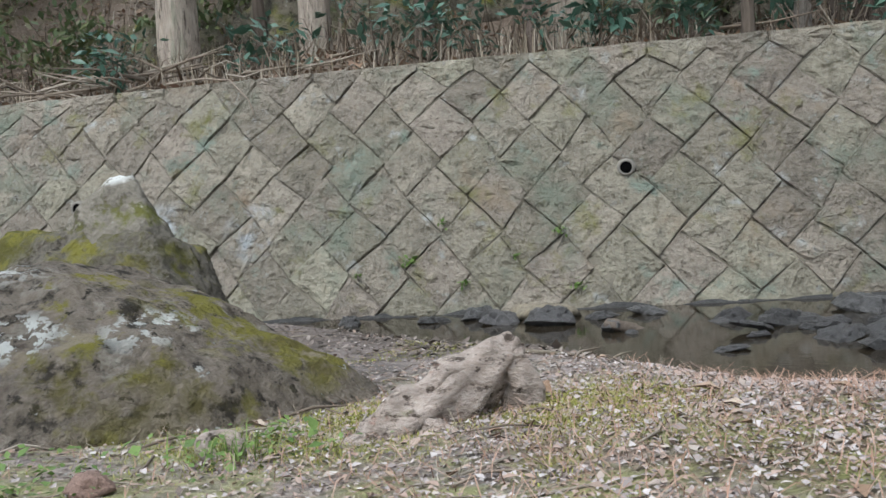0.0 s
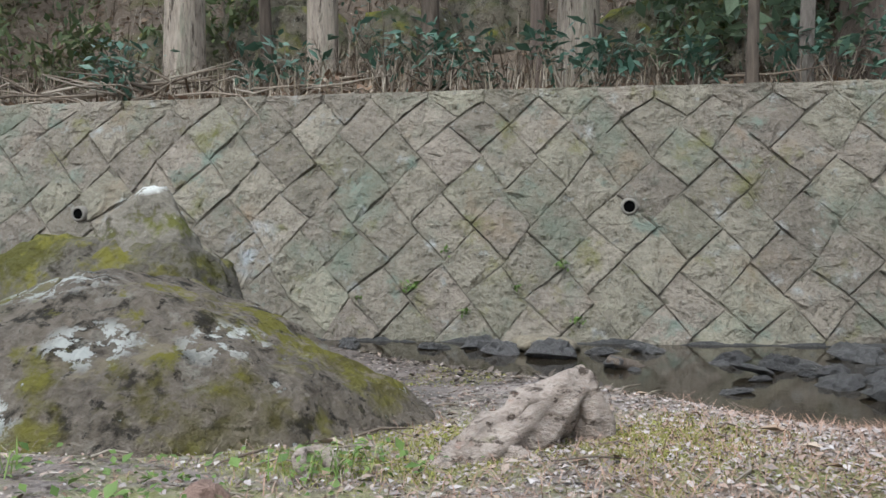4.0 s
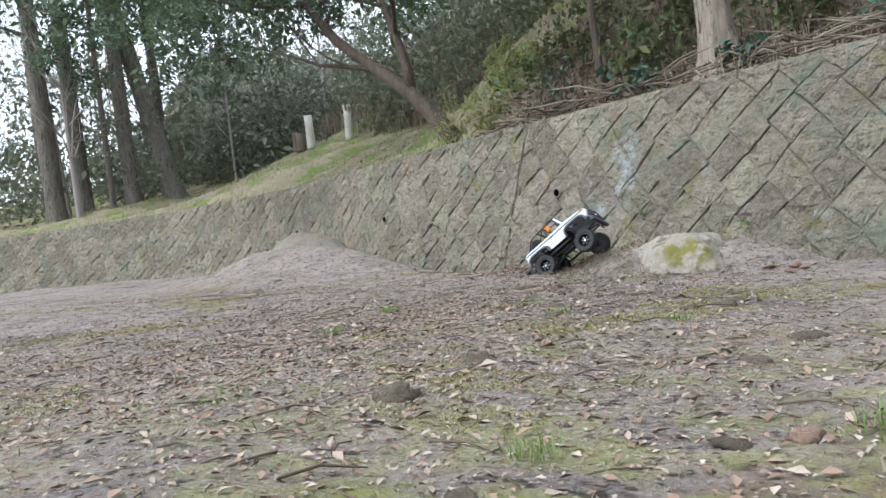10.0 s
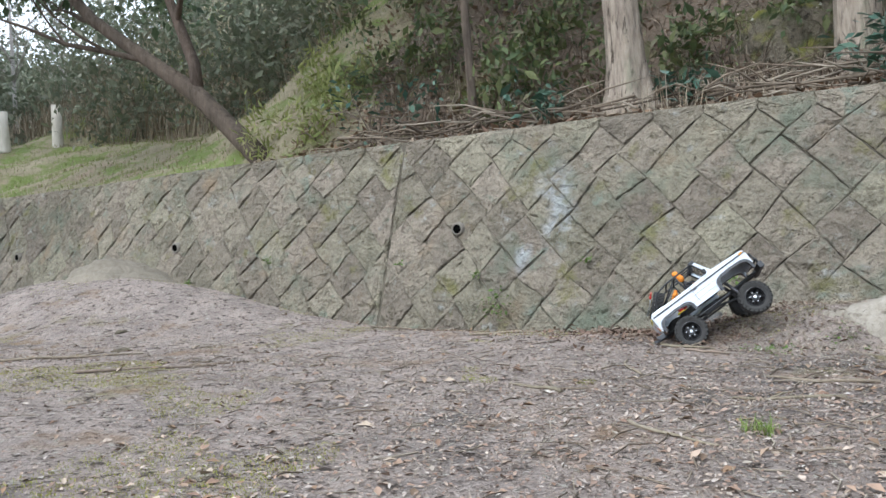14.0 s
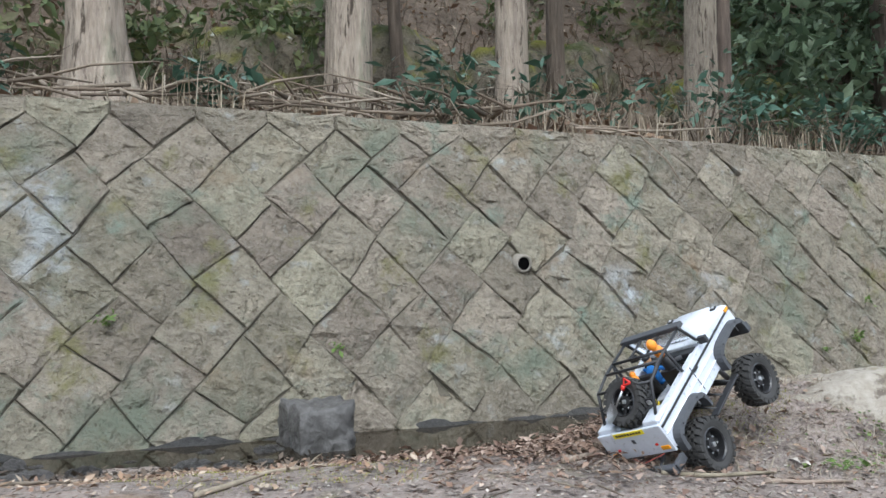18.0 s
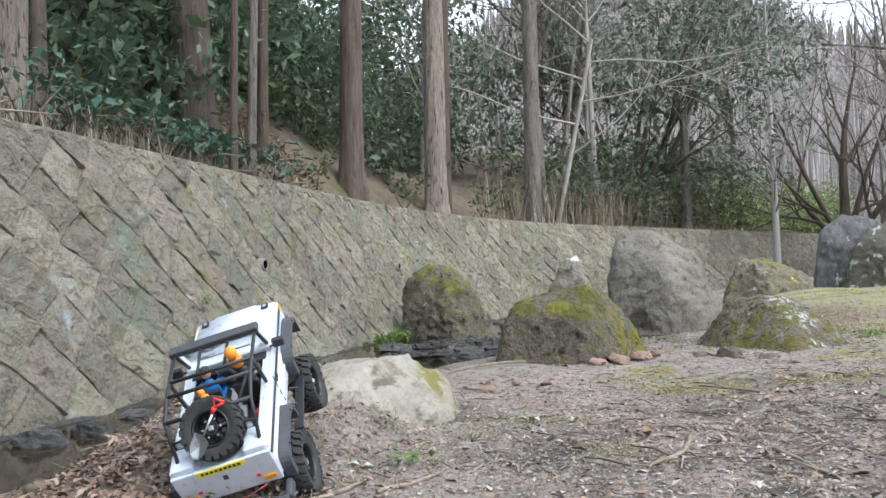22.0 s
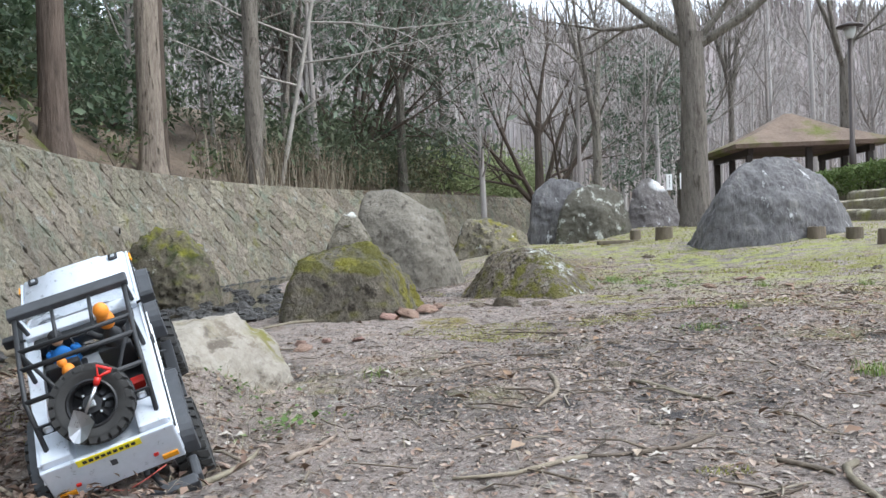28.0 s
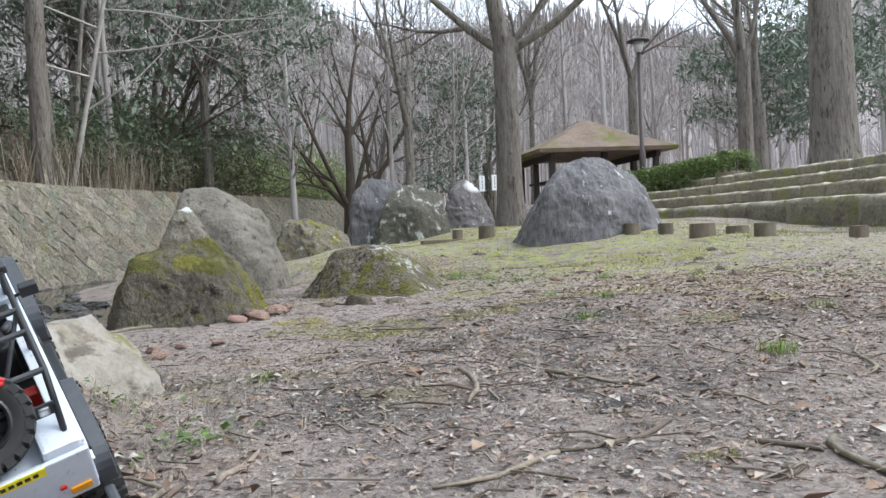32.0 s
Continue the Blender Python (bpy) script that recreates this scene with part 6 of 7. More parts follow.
# roll cage
C = 0.0042
for s in (1, -1):
    rod("cage_side_rail", [(0.04, s * 0.094, 0.314), (-0.10, s * 0.092, 0.312), (-0.165, s * 0.092, 0.300), (-0.228, s * 0.086, 0.226)], C, BLACK_P, truck)
    rod("cage_front_post", [(0.072, s * 0.094, 0.240), (0.036, s * 0.094, 0.314)], C, BLACK_P, truck)
    rod("cage_mid_post", [(-0.05, s * 0.093, 0.235), (-0.055, s * 0.092, 0.313)], C, BLACK_P, truck)
    rod("cage_inner_rail", [(0.04, s * 0.032, 0.314), (-0.055, s * 0.030, 0.313)], C * 0.8, BLACK_P, truck)
    rod("cage_rear_brace", [(-0.055, s * 0.092, 0.313), (-0.16, s * 0.030, 0.250)], C * 0.8, BLACK_P, truck)
    bracket = part("light_bracket", box((0.003, 0.028, 0.022), (-0.196, s * 0.074, 0.262), 0.001), BLACK_P, truck)
    part("work_lamp", box((0.006, 0.014, 0.014), (-0.198, s * 0.074, 0.262), 0.004), CHROME, bracket)
for x, z in ((-0.055, 0.313), (-0.10, 0.312), (-0.165, 0.300)):
    rod("cage_cross_bar", [(x, -0.092, z), (x, 0.092, z)], C, BLACK_P, truck)
# steering wheel
s = Soup()
s.tube([(0.022 + 0.010 * math.sin(a * math.tau / 18), 0.045 + 0.021 * math.cos(a * math.tau / 18), 0.232 + 0.019 * math.sin(a * math.tau / 18)) for a in range(19)], [0.0026] * 19, 6)
wheel_ring = s.part("steering_wheel", BLACK_P, truck)
rod("steering_column", [(0.04, 0.045, 0.220), (0.022, 0.045, 0.232)], 0.004, BLACK_P, wheel_ring)
# chassis
for s_ in (1, -1):
    rod("chassis_rail", [(0.25, s_ * 0.035, 0.125), (0.05, s_ * 0.035, 0.118), (-0.05, s_ * 0.035, 0.118), (-0.25, s_ * 0.035, 0.128)], 0.007, BLACK_P, truck, 6)
part("gearbox", box((0.09, 0.05, 0.035), (0.0, 0, 0.118), 0.006), DARK_P, truck)
rod("drive_shaft", [(0.15, 0, 0.075), (0.03, 0, 0.105)], 0.005, DARK_P, truck)
rod("drive_shaft", [(-0.15, 0, 0.075), (-0.03, 0, 0.105)], 0.005, DARK_P, truck)
s = Soup()
s.tube([(-0.262, 0.03, 0.150), (-0.272, 0.0, 0.138), (-0.268, -0.04, 0.146), (-0.260, -0.07, 0.150)], [0.0012] * 4, 5)
s.part("wire", plain("red_wire", (0.4, 0.08, 0.06), 0.6), truck)


def tyre_mesh():
    """A fat off-road tyre, axle along y: a rounded carcass with staggered lugs."""
    bm = bmesh.new()
    prof = [(0.042, 0.020), (0.055, 0.0265), (0.062, 0.0265), (0.066, 0.022), (0.0665, 0.0), (0.066, -0.022), (0.062, -0.0265), (0.055, -0.0265), (0.042, -0.020)]
    n = 36
    rings = [[bm.verts.new((r * math.cos(a * math.tau / n), y, r * math.sin(a * math.tau / n))) for r, y in prof] for a in range(n)]
    for a in range(n):
        p, q = rings[a], rings[(a + 1) % n]
        for k in range(len(prof) - 1):
            bm.faces.new((p[k], p[k + 1], q[k + 1], q[k])).smooth = True
    bmesh.ops.recalc_face_normals(bm, faces=bm.faces)
    carcass = bpy.data.meshes.new("tyre")
    bm.to_mesh(carcass)
    bm.clear()
    for a in range(22):
        for y, turn, lift in ((0.0195, 0.0, 0), (-0.0195, 0.5, 0), (0.006, 0.5, 1), (-0.006, 0.0, 1)):
            t = (a + turn) * math.tau / 22
            made = bmesh.ops.create_cube(bm, size=1)["verts"]
            for v in made:
                x, yy, z = v.co.x * (0.013 if not lift else 0.011), v.co.y * (0.017 if not lift else 0.010), v.co.z * 0.010
                if not lift and v.co.y * y > 0:
                    z -= 0.003
                x += yy * (0.35 if y > 0 else -0.35)
                zz = 0.0675 + z
                v.co = Vector((x * math.cos(t) + zz * math.sin(t), y + yy, -x * math.sin(t) + zz * math.cos(t)))
    bmesh.ops.recalc_face_normals(bm, faces=bm.faces)
    me = bpy.data.meshes.new("tread")
    bm.to_mesh(me)
    bm.free()
    me.materials.append(RUBBER)
    carcass.materials.append(RUBBER)
    return carcass, me


def rim_mesh():
    bm = bmesh.new()
    n = 30
    prof = [(0.044, 0.021), (0.041, 0.0225), (0.038, 0.019), (0.037, 0.004), (0.020, 0.010), (0.016, 0.013), (0.0001, 0.013)]
    rings = []
    for a in range(n):
        t = a * math.tau / n
        hole = (a % 5) in (1, 2, 3)
        rings.append([bm.verts.new((r * math.cos(t), (y - (0.010 if hole and k in (3, 4) else 0)), r * math.sin(t))) for k, (r, y) in enumerate(prof)])
    for a in range(n):
        p, q = rings[a], rings[(a + 1) % n]
        for k in range(len(prof) - 1):
            bm.faces.new((p[k], q[k], q[k + 1], p[k + 1]))
    back = [bm.verts.new((0.043 * math.cos(a * math.tau / n), -0.019, 0.043 * math.sin(a * math.tau / n))) for a in range(n)]
    for a in range(n):
        bm.faces.new((rings[a][0], back[a], back[(a + 1) % n], rings[(a + 1) % n][0]))
    bm.faces.new(list(reversed(back)))
    bmesh.ops.recalc_face_normals(bm, faces=bm.faces)
    me = bpy.data.meshes.new("rim")
    bm.to_mesh(me)
    bm.free()
    me.materials.append(plain("black_rim", (0.028, 0.028, 0.03), 0.35, 0.3))
    return me


(TYRE, TREAD_LUGS), RIM = tyre_mesh(), rim_mesh()
hub_bm = box((0.012, 0.006, 0.012), (0, 0.0155, 0), 0.002)
HUB = bpy.data.meshes.new("hub_nut")
hub_bm.to_mesh(HUB)
hub_bm.free()
HUB.materials.append(CHROME)


def wheel(local, parent):
    w = new("wheel", TYRE.copy())
    w.data.name = "tyre"
    w.name = "wheel"
    w.parent = parent
    w.matrix_local = local
    for nm, me in (("rim", RIM), ("hub_nut", HUB)):
        o = new(nm, me)
        o.parent = w
    o = new("tread", TREAD_LUGS)
    o.parent = w
    tagged(o, kind="stuff")
    for k in range(6):
        o = new("wheel_bolt", HUB)
        o.parent = w
        o.scale = (0.35, 0.5, 0.35)
        o.location = (0.021 * math.cos(k * 1.047), 0.004, 0.021 * math.sin(k * 1.047))
    return w


def settle(x, y, z0):
    """How far a wheel hangs or lifts on its springs to meet the ground."""
    p = TRUCK @ Vector((x, y, z0))
    up = (TRUCK.to_3x3() @ Vector((0, 0, 1))).normalized()
    for k in range(9):
        d = -0.045 + k * 0.011
        q = p + up * (d - 0.074)
        if q.z > ground_z(q.x, q.y) - 0.004:
            return d
    return 0.043


for x in (0.155, -0.155):
    lifts = {}
    for s in (1, -1):
        lifts[s] = settle(x, s * 0.108, 0.074)
        turn = 0 if s > 0 else 180
        wheel(pose(x, s * 0.108, 0.074 + lifts[s], 0, 17 * x * 10, turn), truck)
        spring = rod("shock_absorber", [(x - math.copysign(0.02, x), s * 0.052, 0.085 + lifts[s] * 0.6), (x - math.copysign(0.045, x), s * 0.048, 0.165)], 0.008, plain("spring_grey", (0.12, 0.12, 0.13), 0.5, 0.4), truck)
    rod("axle", [(x, 0.085, 0.074 + lifts[1]), (x, 0.015, 0.074 + lifts[1] * 0.6 + lifts[-1] * 0.4), (x, -0.085, 0.074 + lifts[-1])], 0.009, BLACK_P, truck)
spare = wheel(pose(-0.185, 0, 0.268, 48, 0, 90), truck)
spare.name = "spare_wheel"
spare.scale = (0.9, 0.9, 0.9)
rod("spare_carrier", [(-0.12, 0, 0.22), (-0.165, 0, 0.25)], 0.006, BLACK_P, truck)


# things carried in the truck
def carried_thing(name, bm_or_me, label, category, materials):
    me = bm_or_me
    if isinstance(bm_or_me, bmesh.types.BMesh):
        me = bpy.data.meshes.new(name)
        bm_or_me.to_mesh(me)
        bm_or_me.free()
    for m in materials:
        me.materials.append(m)
    ob = new(name, me)
    ob.matrix_world = TRUCK
    return tagged(ob, label, category)


def figure(seat, lean, blobs, limbs, name, label, materials):
    """A small doll as one plain shape: rounded blobs (place, size, slot) and limbs (path, radius, slot)."""
    bm = bmesh.new()
    for place, size, slot in blobs:
        made = bmesh.ops.create_icosphere(bm, subdivisions=3, radius=1)["verts"]
        for v in made:
            v.co = Vector((v.co.x * size[0], v.co.y * size[1], v.co.z * size[2])) + Vector(place)
            for f in v.link_faces:
                f.material_index, f.smooth = slot, True
    for path, r, slot in limbs:
        s = Soup()
        s.tube(path, [r] * len(path), 8)
        vs = [bm.verts.new(v) for v in s.verts]
        for f in s.faces:
            g = bm.faces.new([vs[k] for k in f])
            g.material_index, g.smooth = slot, True
    rot = Matrix.Translation(seat) @ Matrix.Rotation(lean, 4, "Y")
    bm.transform(rot)
    return carried_thing(name, bm, label, "doll", materials)


figure((-0.005, 0.045, 0.186), 0.25, [((0, 0, 0.030), (0.014, 0.020, 0.030), 0), ((0.004, 0, 0.074), (0.012, 0.011, 0.014), 1), ((0.002, 0, 0.082), (0.013, 0.012, 0.010), 2)],
       [([(0, 0.02, 0.05), (0.018, 0.026, 0.036), (0.036, 0.014, 0.050)], 0.006, 0), ([(0, -0.02, 0.05), (0.018, -0.026, 0.036), (0.036, -0.014, 0.050)], 0.006, 0), ([(0, 0.01, 0.004), (0.04, 0.014, 0.012), (0.06, 0.014, -0.012)], 0.0075, 0), ([(0, -0.01, 0.004), (0.04, -0.014, 0.012), (0.06, -0.014, -0.012)], 0.0075, 0)],
       "doll", "small doll in blue clothes seated at the steering wheel", [BLUE_P, SKIN_P, BLACK_P])
figure((-0.02, -0.050, 0.200), -0.1, [((0, 0, 0.040), (0.016, 0.020, 0.040), 1), ((0, 0, 0.100), (0.015, 0.015, 0.020), 0), ((-0.004, 0, 0.128), (0.014, 0.013, 0.016), 0)],
       [([(0, 0.018, 0.06), (0.02, 0.03, 0.05), (0.025, 0.04, 0.06)], 0.006, 1), ([(0, -0.018, 0.06), (0.02, -0.03, 0.05)], 0.006, 1), ([(0, 0.01, 0.01), (0.03, 0.012, -0.005)], 0.008, 1), ([(0, -0.01, 0.01), (0.03, -0.012, -0.005)], 0.008, 1)],
       "doll", "small doll in black with an orange head, sitting high", [ORANGE_P, BLACK_P])
figure((-0.085, 0.030, 0.245), 0.0, [((0, 0, 0.020), (0.015, 0.011, 0.012), 0), ((0.012, 0.006, 0.032), (0.009, 0.008, 0.009), 0), ((0, 0, 0.0), (0.014, 0.012, 0.018), 1)],
       [([(-0.01, 0, 0.018), (-0.024, -0.004, 0.012)], 0.005, 0)], "doll", "small orange doll lying over the roll cage", [ORANGE_P, BLACK_P])
can = box((0.020, 0.036, 0.042), (-0.105, 0.066, 0.195), 0.004)
box((0.010, 0.018, 0.006), (-0.105, 0.066, 0.219), 0.002, can)
carried_thing("jerry_can", can, "small red toy fuel can in the truck bed", "fuel can", [RED_P])
can = box((0.018, 0.030, 0.034), (-0.10, -0.066, 0.190), 0.004)
carried_thing("jerry_can", can, "small red toy fuel can behind the seat", "fuel can", [RED_P])
for k in range(3):
    s = Soup()
    y = 0.02 - k * 0.012
    s.tube([(-0.06, y + 0.03, 0.176), (-0.135, y - 0.01, 0.182)], [0.0028] * 2, 6)
    carried_thing("rod", s.mesh("rod", YELLOW_P), "thin yellow rod lying in the truck bed", "rod", [])
# shovel strapped to the spare wheel
axis_m = pose(-0.185, 0, 0.268, 48, 0, 90)
shovel = new("toy_shovel")
shovel.matrix_world = TRUCK @ axis_m @ Matrix.Rotation(radians(-52), 4, "Y")
tagged(shovel, "toy shovel with red grip and steel blade on the spare", "shovel")
bm = bmesh.new()
prof = [(0.0, -0.062), (0.010, -0.058), (0.017, -0.046), (0.0185, -0.020), (0.006, -0.016), (-0.006, -0.016), (-0.0185, -0.020), (-0.017, -0.046), (-0.010, -0.058)]
rim_v = [bm.verts.new((x + z * 0.25, 0.037 + 0.002 * (abs(x) > 0.015), z)) for x, z in prof]
mid_v = bm.verts.new((-0.010, 0.030, -0.038))
for a, b in zip(rim_v, rim_v[1:] + rim_v[:1]):
    bm.faces.new((a, b, mid_v))
bmesh.ops.solidify(bm, geom=bm.faces[:], thickness=0.0012)
part("blade", bm, CHROME, shovel)
rod("shaft", [(-0.004, 0.034, -0.018), (0.008, 0.036, 0.03)], 0.0026, CHROME, shovel)
s = Soup()
s.tube([(0.008, 0.036, 0.028), (0.012, 0.037, 0.040)], [0.0045, 0.006], 8)
s.tube([(0.002, 0.037, 0.058), (0.012, 0.037, 0.040), (0.024, 0.037, 0.054), (0.002, 0.037, 0.060)], [0.0032] * 4, 6)
s.part("grip", RED_P, shovel)

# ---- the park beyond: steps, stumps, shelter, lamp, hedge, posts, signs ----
# sunlit tan is put into the blocks' upward faces; the moss is real growth
BLOCK = natural("mossy_block_lit_tops", (0.22, 0.195, 0.14), (0.09, 0.078, 0.052), (0.36, 0.325, 0.255), 5.0, 26.0, 0.93, 0.03, 0.12, patches=[((0.19, 0.19, 0.07), 2.5, 0.50, 0.64, None), ((0.50, 0.45, 0.35), 6.0, 0.42, 0.56, (0.3, 0.8))])
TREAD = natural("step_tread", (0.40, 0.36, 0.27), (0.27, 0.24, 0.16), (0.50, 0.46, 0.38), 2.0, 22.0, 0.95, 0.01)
WOOD_OLD = natural("weathered_wood", (0.16, 0.125, 0.09), (0.075, 0.06, 0.045), (0.25, 0.21, 0.165), 4.0, 24.0, 0.92, 0.012, 0.15, stretch=(1, 1, 0.2))
CUT_END = natural("cut_wood", (0.34, 0.29, 0.22), (0.22, 0.18, 0.13), (0.44, 0.39, 0.31), 8.0, 40.0, 0.9, 0.005)
steps = new("stone_steps")
tagged(steps, "broad mossy stone steps up to a terrace", "steps")


def step_block(w, d, h, seed):
    """A rough hewn kerb stone with worn edges."""
    bm = bmesh.new()
    bmesh.ops.create_cube(bm, size=1)
    bmesh.ops.subdivide_edges(bm, edges=bm.edges[:], cuts=4, use_grid_fill=True)
    for v in bm.verts:
        q = Vector((v.co.x * w, v.co.y * d, v.co.z * h))
        e = [max(0.0, abs(c) - 0.38) / 0.12 for c in v.co]
        pull = 0.016 * max(0.0, sum(e) - 1.0)
        n = Vector(v.co).normalized()
        v.co = q - n * pull + n * (0.016 * noise.noise(q * 9 + Vector((seed, 0, 0))) + 0.006 * noise.noise(q * 26 + Vector((seed, 3, 0))))
    for f in bm.faces:
        f.smooth = True
    return bm


bm = bmesh.new()
for k in range(4):
    z0 = 0.79 + 0.165 * k
    r = random.Random(300 + k)
    x = -6.0
    y_of = lambda x, k=k: -3.55 - 0.115 * (x + 3.0) - 0.52 * k
    while x < 9.0:
        w = r.uniform(0.42, 0.75)
        d = r.uniform(0.0, 0.03)
        b = step_block(w - 0.012, 0.24, (0.175 if k else 0.36) + r.uniform(-0.008, 0.014), r.random() * 50)
        bmesh.ops.translate(b, verts=b.verts, vec=(x + w / 2, y_of(x + w / 2) - 0.12 + d, z0 + (0.07 if k else -0.022)))
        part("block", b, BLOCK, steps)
        x += w
    quad = [bm.verts.new(p) for p in ((-6.0, y_of(-6) - 0.14, z0 + 0.148), (9.0, y_of(9.0) - 0.14, z0 + 0.148), (9.0, y_of(9.0) - 0.70, z0 + 0.165), (-6.0, y_of(-6) - 0.70, z0 + 0.165))]
    low = [bm.verts.new((v.co.x, v.co.y - 0.01 * (i < 2), v.co.z - 0.045)) for i, v in enumerate(quad)]
    bm.faces.new(quad)
    for i in range(4):
        bm.faces.new((quad[i], low[i], low[(i + 1) % 4], quad[(i + 1) % 4]))
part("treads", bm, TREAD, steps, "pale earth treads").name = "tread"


def stump(x, y, r, h, label, group):
    thing = new("stump")
    thing.location = (x, y, ground_z(x, y) - 0.02)
    trunk_soup(0, 0, 0, r, h, (0, 0), 0.12, 14, seed=int(x * 100) % 97).part("trunk", WOOD_OLD, thing)
    bm = bmesh.new()
    bm.faces.new([bm.verts.new((r * 0.99 * math.cos(a * math.tau / 16), r * 0.99 * math.sin(a * math.tau / 16), h + 0.003)) for a in range(16)])
    part("cut_face", bm, CUT_END, thing)
    return tagged(thing, label, "stump", group)


for x, y, r, h in ((1.83, -2.21, 0.07, 0.12), (1.60, -2.44, 0.065, 0.12), (0.75, -2.27, 0.10, 0.13), (0.15, -2.42, 0.075, 0.12), (-0.45, -2.75, 0.06, 0.10), (5.1, -1.46, 0.065, 0.14), (4.1, -1.52, 0.095, 0.16), (0.95, -2.75, 0.09, 0.08)):
    stump(x, y, r, h, "short weathered wooden stump set in the grass", "short stumps in a row")
rng = random.Random(9)
for x, y, s_ in ((-1.25, 0.1, 0.05), (-0.9, -0.75, 0.04), (-2.35, 0.35, 0.045), (-2.15, 0.12, 0.04), (-1.75, -0.55, 0.06), (2.0, -0.72, 0.08), (-0.98, -1.23, 0.06), (-3.08, 0.90, 0.035), (-0.35, -1.5, 0.06), (-0.15, -1.75, 0.05)):
    loose_stone(x, y, ground_z(x, y) - 0.006, s_, WOOD_OLD, "dark knob of root standing out of the soil", "root knobs", rng)
plank = part("plank", box((0.10, 0.55, 0.05), (0, 0, 0), 0.01), WOOD_OLD, None)
plank.location = (4.9, -1.18, ground_z(4.9, -1.18) + 0.02)
tagged(plank, "low weathered plank lying in the grass", "plank")

# open shelter with a hipped roof
ROOF = natural("bark_roof", (0.20, 0.145, 0.11), (0.12, 0.085, 0.065), (0.29, 0.225, 0.18), 2.0, 18.0, 0.95, 0.02, patches=[((0.12, 0.13, 0.03), 0.8, 0.50, 0.62, None)])
POSTW = plain("dark_timber", (0.045, 0.035, 0.03), 0.8, 0, 0.2, 20)
shelter = new("shelter")
shelter.location, shelter.rotation_euler = (14.35, -7.9, ground_z(14.35, -7.9)), (0, 0, radians(-6))
gz = ground_z(14.35, -7.9)
EAVE, APEX, HALF = 2.60 - gz, 3.45 - gz, 1.78
bm = bmesh.new()
lo = [bm.verts.new((sx * HALF, sy * HALF, EAVE)) for sx, sy in ((-1, -1), (1, -1), (1, 1), (-1, 1))]
mid = [bm.verts.new((sx * HALF * 0.5, sy * HALF * 0.5, EAVE + (APEX - EAVE) * 0.46)) for sx, sy in ((-1, -1), (1, -1), (1, 1), (-1, 1))]
hi = [bm.verts.new((sx * 0.09, sy * 0.09, APEX)) for sx, sy in ((-1, -1), (1, -1), (1, 1), (-1, 1))]
und = [bm.verts.new((v.co.x * 0.98, v.co.y * 0.98, EAVE - 0.09)) for v in lo]
for i in range(4):
    j = (i + 1) % 4
    bm.faces.new((lo[i], lo[j], mid[j], mid[i]))
    bm.faces.new((mid[i], mid[j], hi[j], hi[i]))
    bm.faces.new((und[j], und[i], lo[i], lo[j])[::-1])
bm.faces.new(hi)
bm.faces.new(und[::-1])
bmesh.ops.recalc_face_normals(bm, faces=bm.faces)
part("roof", bm, ROOF, shelter, "brown hipped roof with a mossy edge")
for sx, sy in ((-1, -1), (1, -1), (1, 1), (-1, 1), (0, -1), (0, 1), (-1, 0), (1, 0)):
    part("post", box((0.13, 0.13, EAVE), (sx * 1.35, sy * 1.35, EAVE / 2 - 0.05), 0.01), POSTW, shelter)
for sy in (-1, 1):
    part("beam", box((3.0, 0.12, 0.16), (0, sy * 1.35, EAVE - 0.16), 0.01), POSTW, shelter)
    part("bench", box((2.2, 0.35, 0.06), (0, sy * 1.05, 0.42), 0.01), POSTW, shelter)
tagged(shelter, "open timber park shelter with a brown hipped roof", "shelter")

LAMP = plain("brown_metal", (0.055, 0.042, 0.038), 0.5, 0.3)
lamp_post = new("street_lamp")
lamp_post.location = (11.95, -8.2, ground_z(11.95, -8.2))
lh = 5.02 - ground_z(11.95, -8.2)
s = Soup()
s.tube([(0, 0, 0), (0, 0, 0.9), (0, 0, 0.92), (0, 0, lh - 0.3)], [0.075, 0.075, 0.055, 0.05], 12)
s.part("pole", LAMP, lamp_post)
s = Soup()
s.tube([(0, 0, lh - 0.3), (0, 0, lh - 0.22), (0, 0, lh - 0.05)], [0.06, 0.10, 0.13], 14)
s.part("lantern", plain("milky_glass", (0.55, 0.55, 0.52), 0.4), lamp_post)
s = Soup()
s.tube([(0, 0, lh - 0.05), (0, 0, lh - 0.02), (0, 0, lh + 0.06)], [0.27, 0.27, 0.05], 18)
s.part("cap", LAMP, lamp_post)
tagged(lamp_post, "dark brown park lamp with a flat round cap", "street lamp")

hedge = new("hedge")
hedge.location = (0, 0, 0)
rng = random.Random(12)
pts = []
for k in range(21000):
    t = rng.random()
    x, y = 8.9 - 2.5 * t, -5.78 - 1.05 * t
    a = rng.uniform(0, math.pi)
    rr = rng.uniform(0.8, 1.05)
    pts.append((x + rng.uniform(-0.1, 0.1), y - 0.38 * rr * math.cos(a), 1.12 + 0.24 * t + 0.52 * rr * abs(math.sin(a)) ** 0.6))
o = new("foliage", leaf_mesh("foliage", pts, 0.045, 0.022, many("hedge_leaves", [(0.13, 0.19, 0.05), (0.17, 0.23, 0.07), (0.10, 0.15, 0.045), (0.20, 0.24, 0.09)], 0.6, translucent=0.25), 0.7))
o.parent = hedge
s = Soup()
for k in range(24):
    x, y = 8.8 - 2.3 * k / 23, -5.80 - 1.0 * k / 23
    s.tube([(x, y, ground_z(x, y) - 0.05), (x + rng.uniform(-0.1, 0.1), y, ground_z(x, y) + 0.5)], [0.02, 0.01], 5)
s.part("stem", BARK_DARK, hedge)
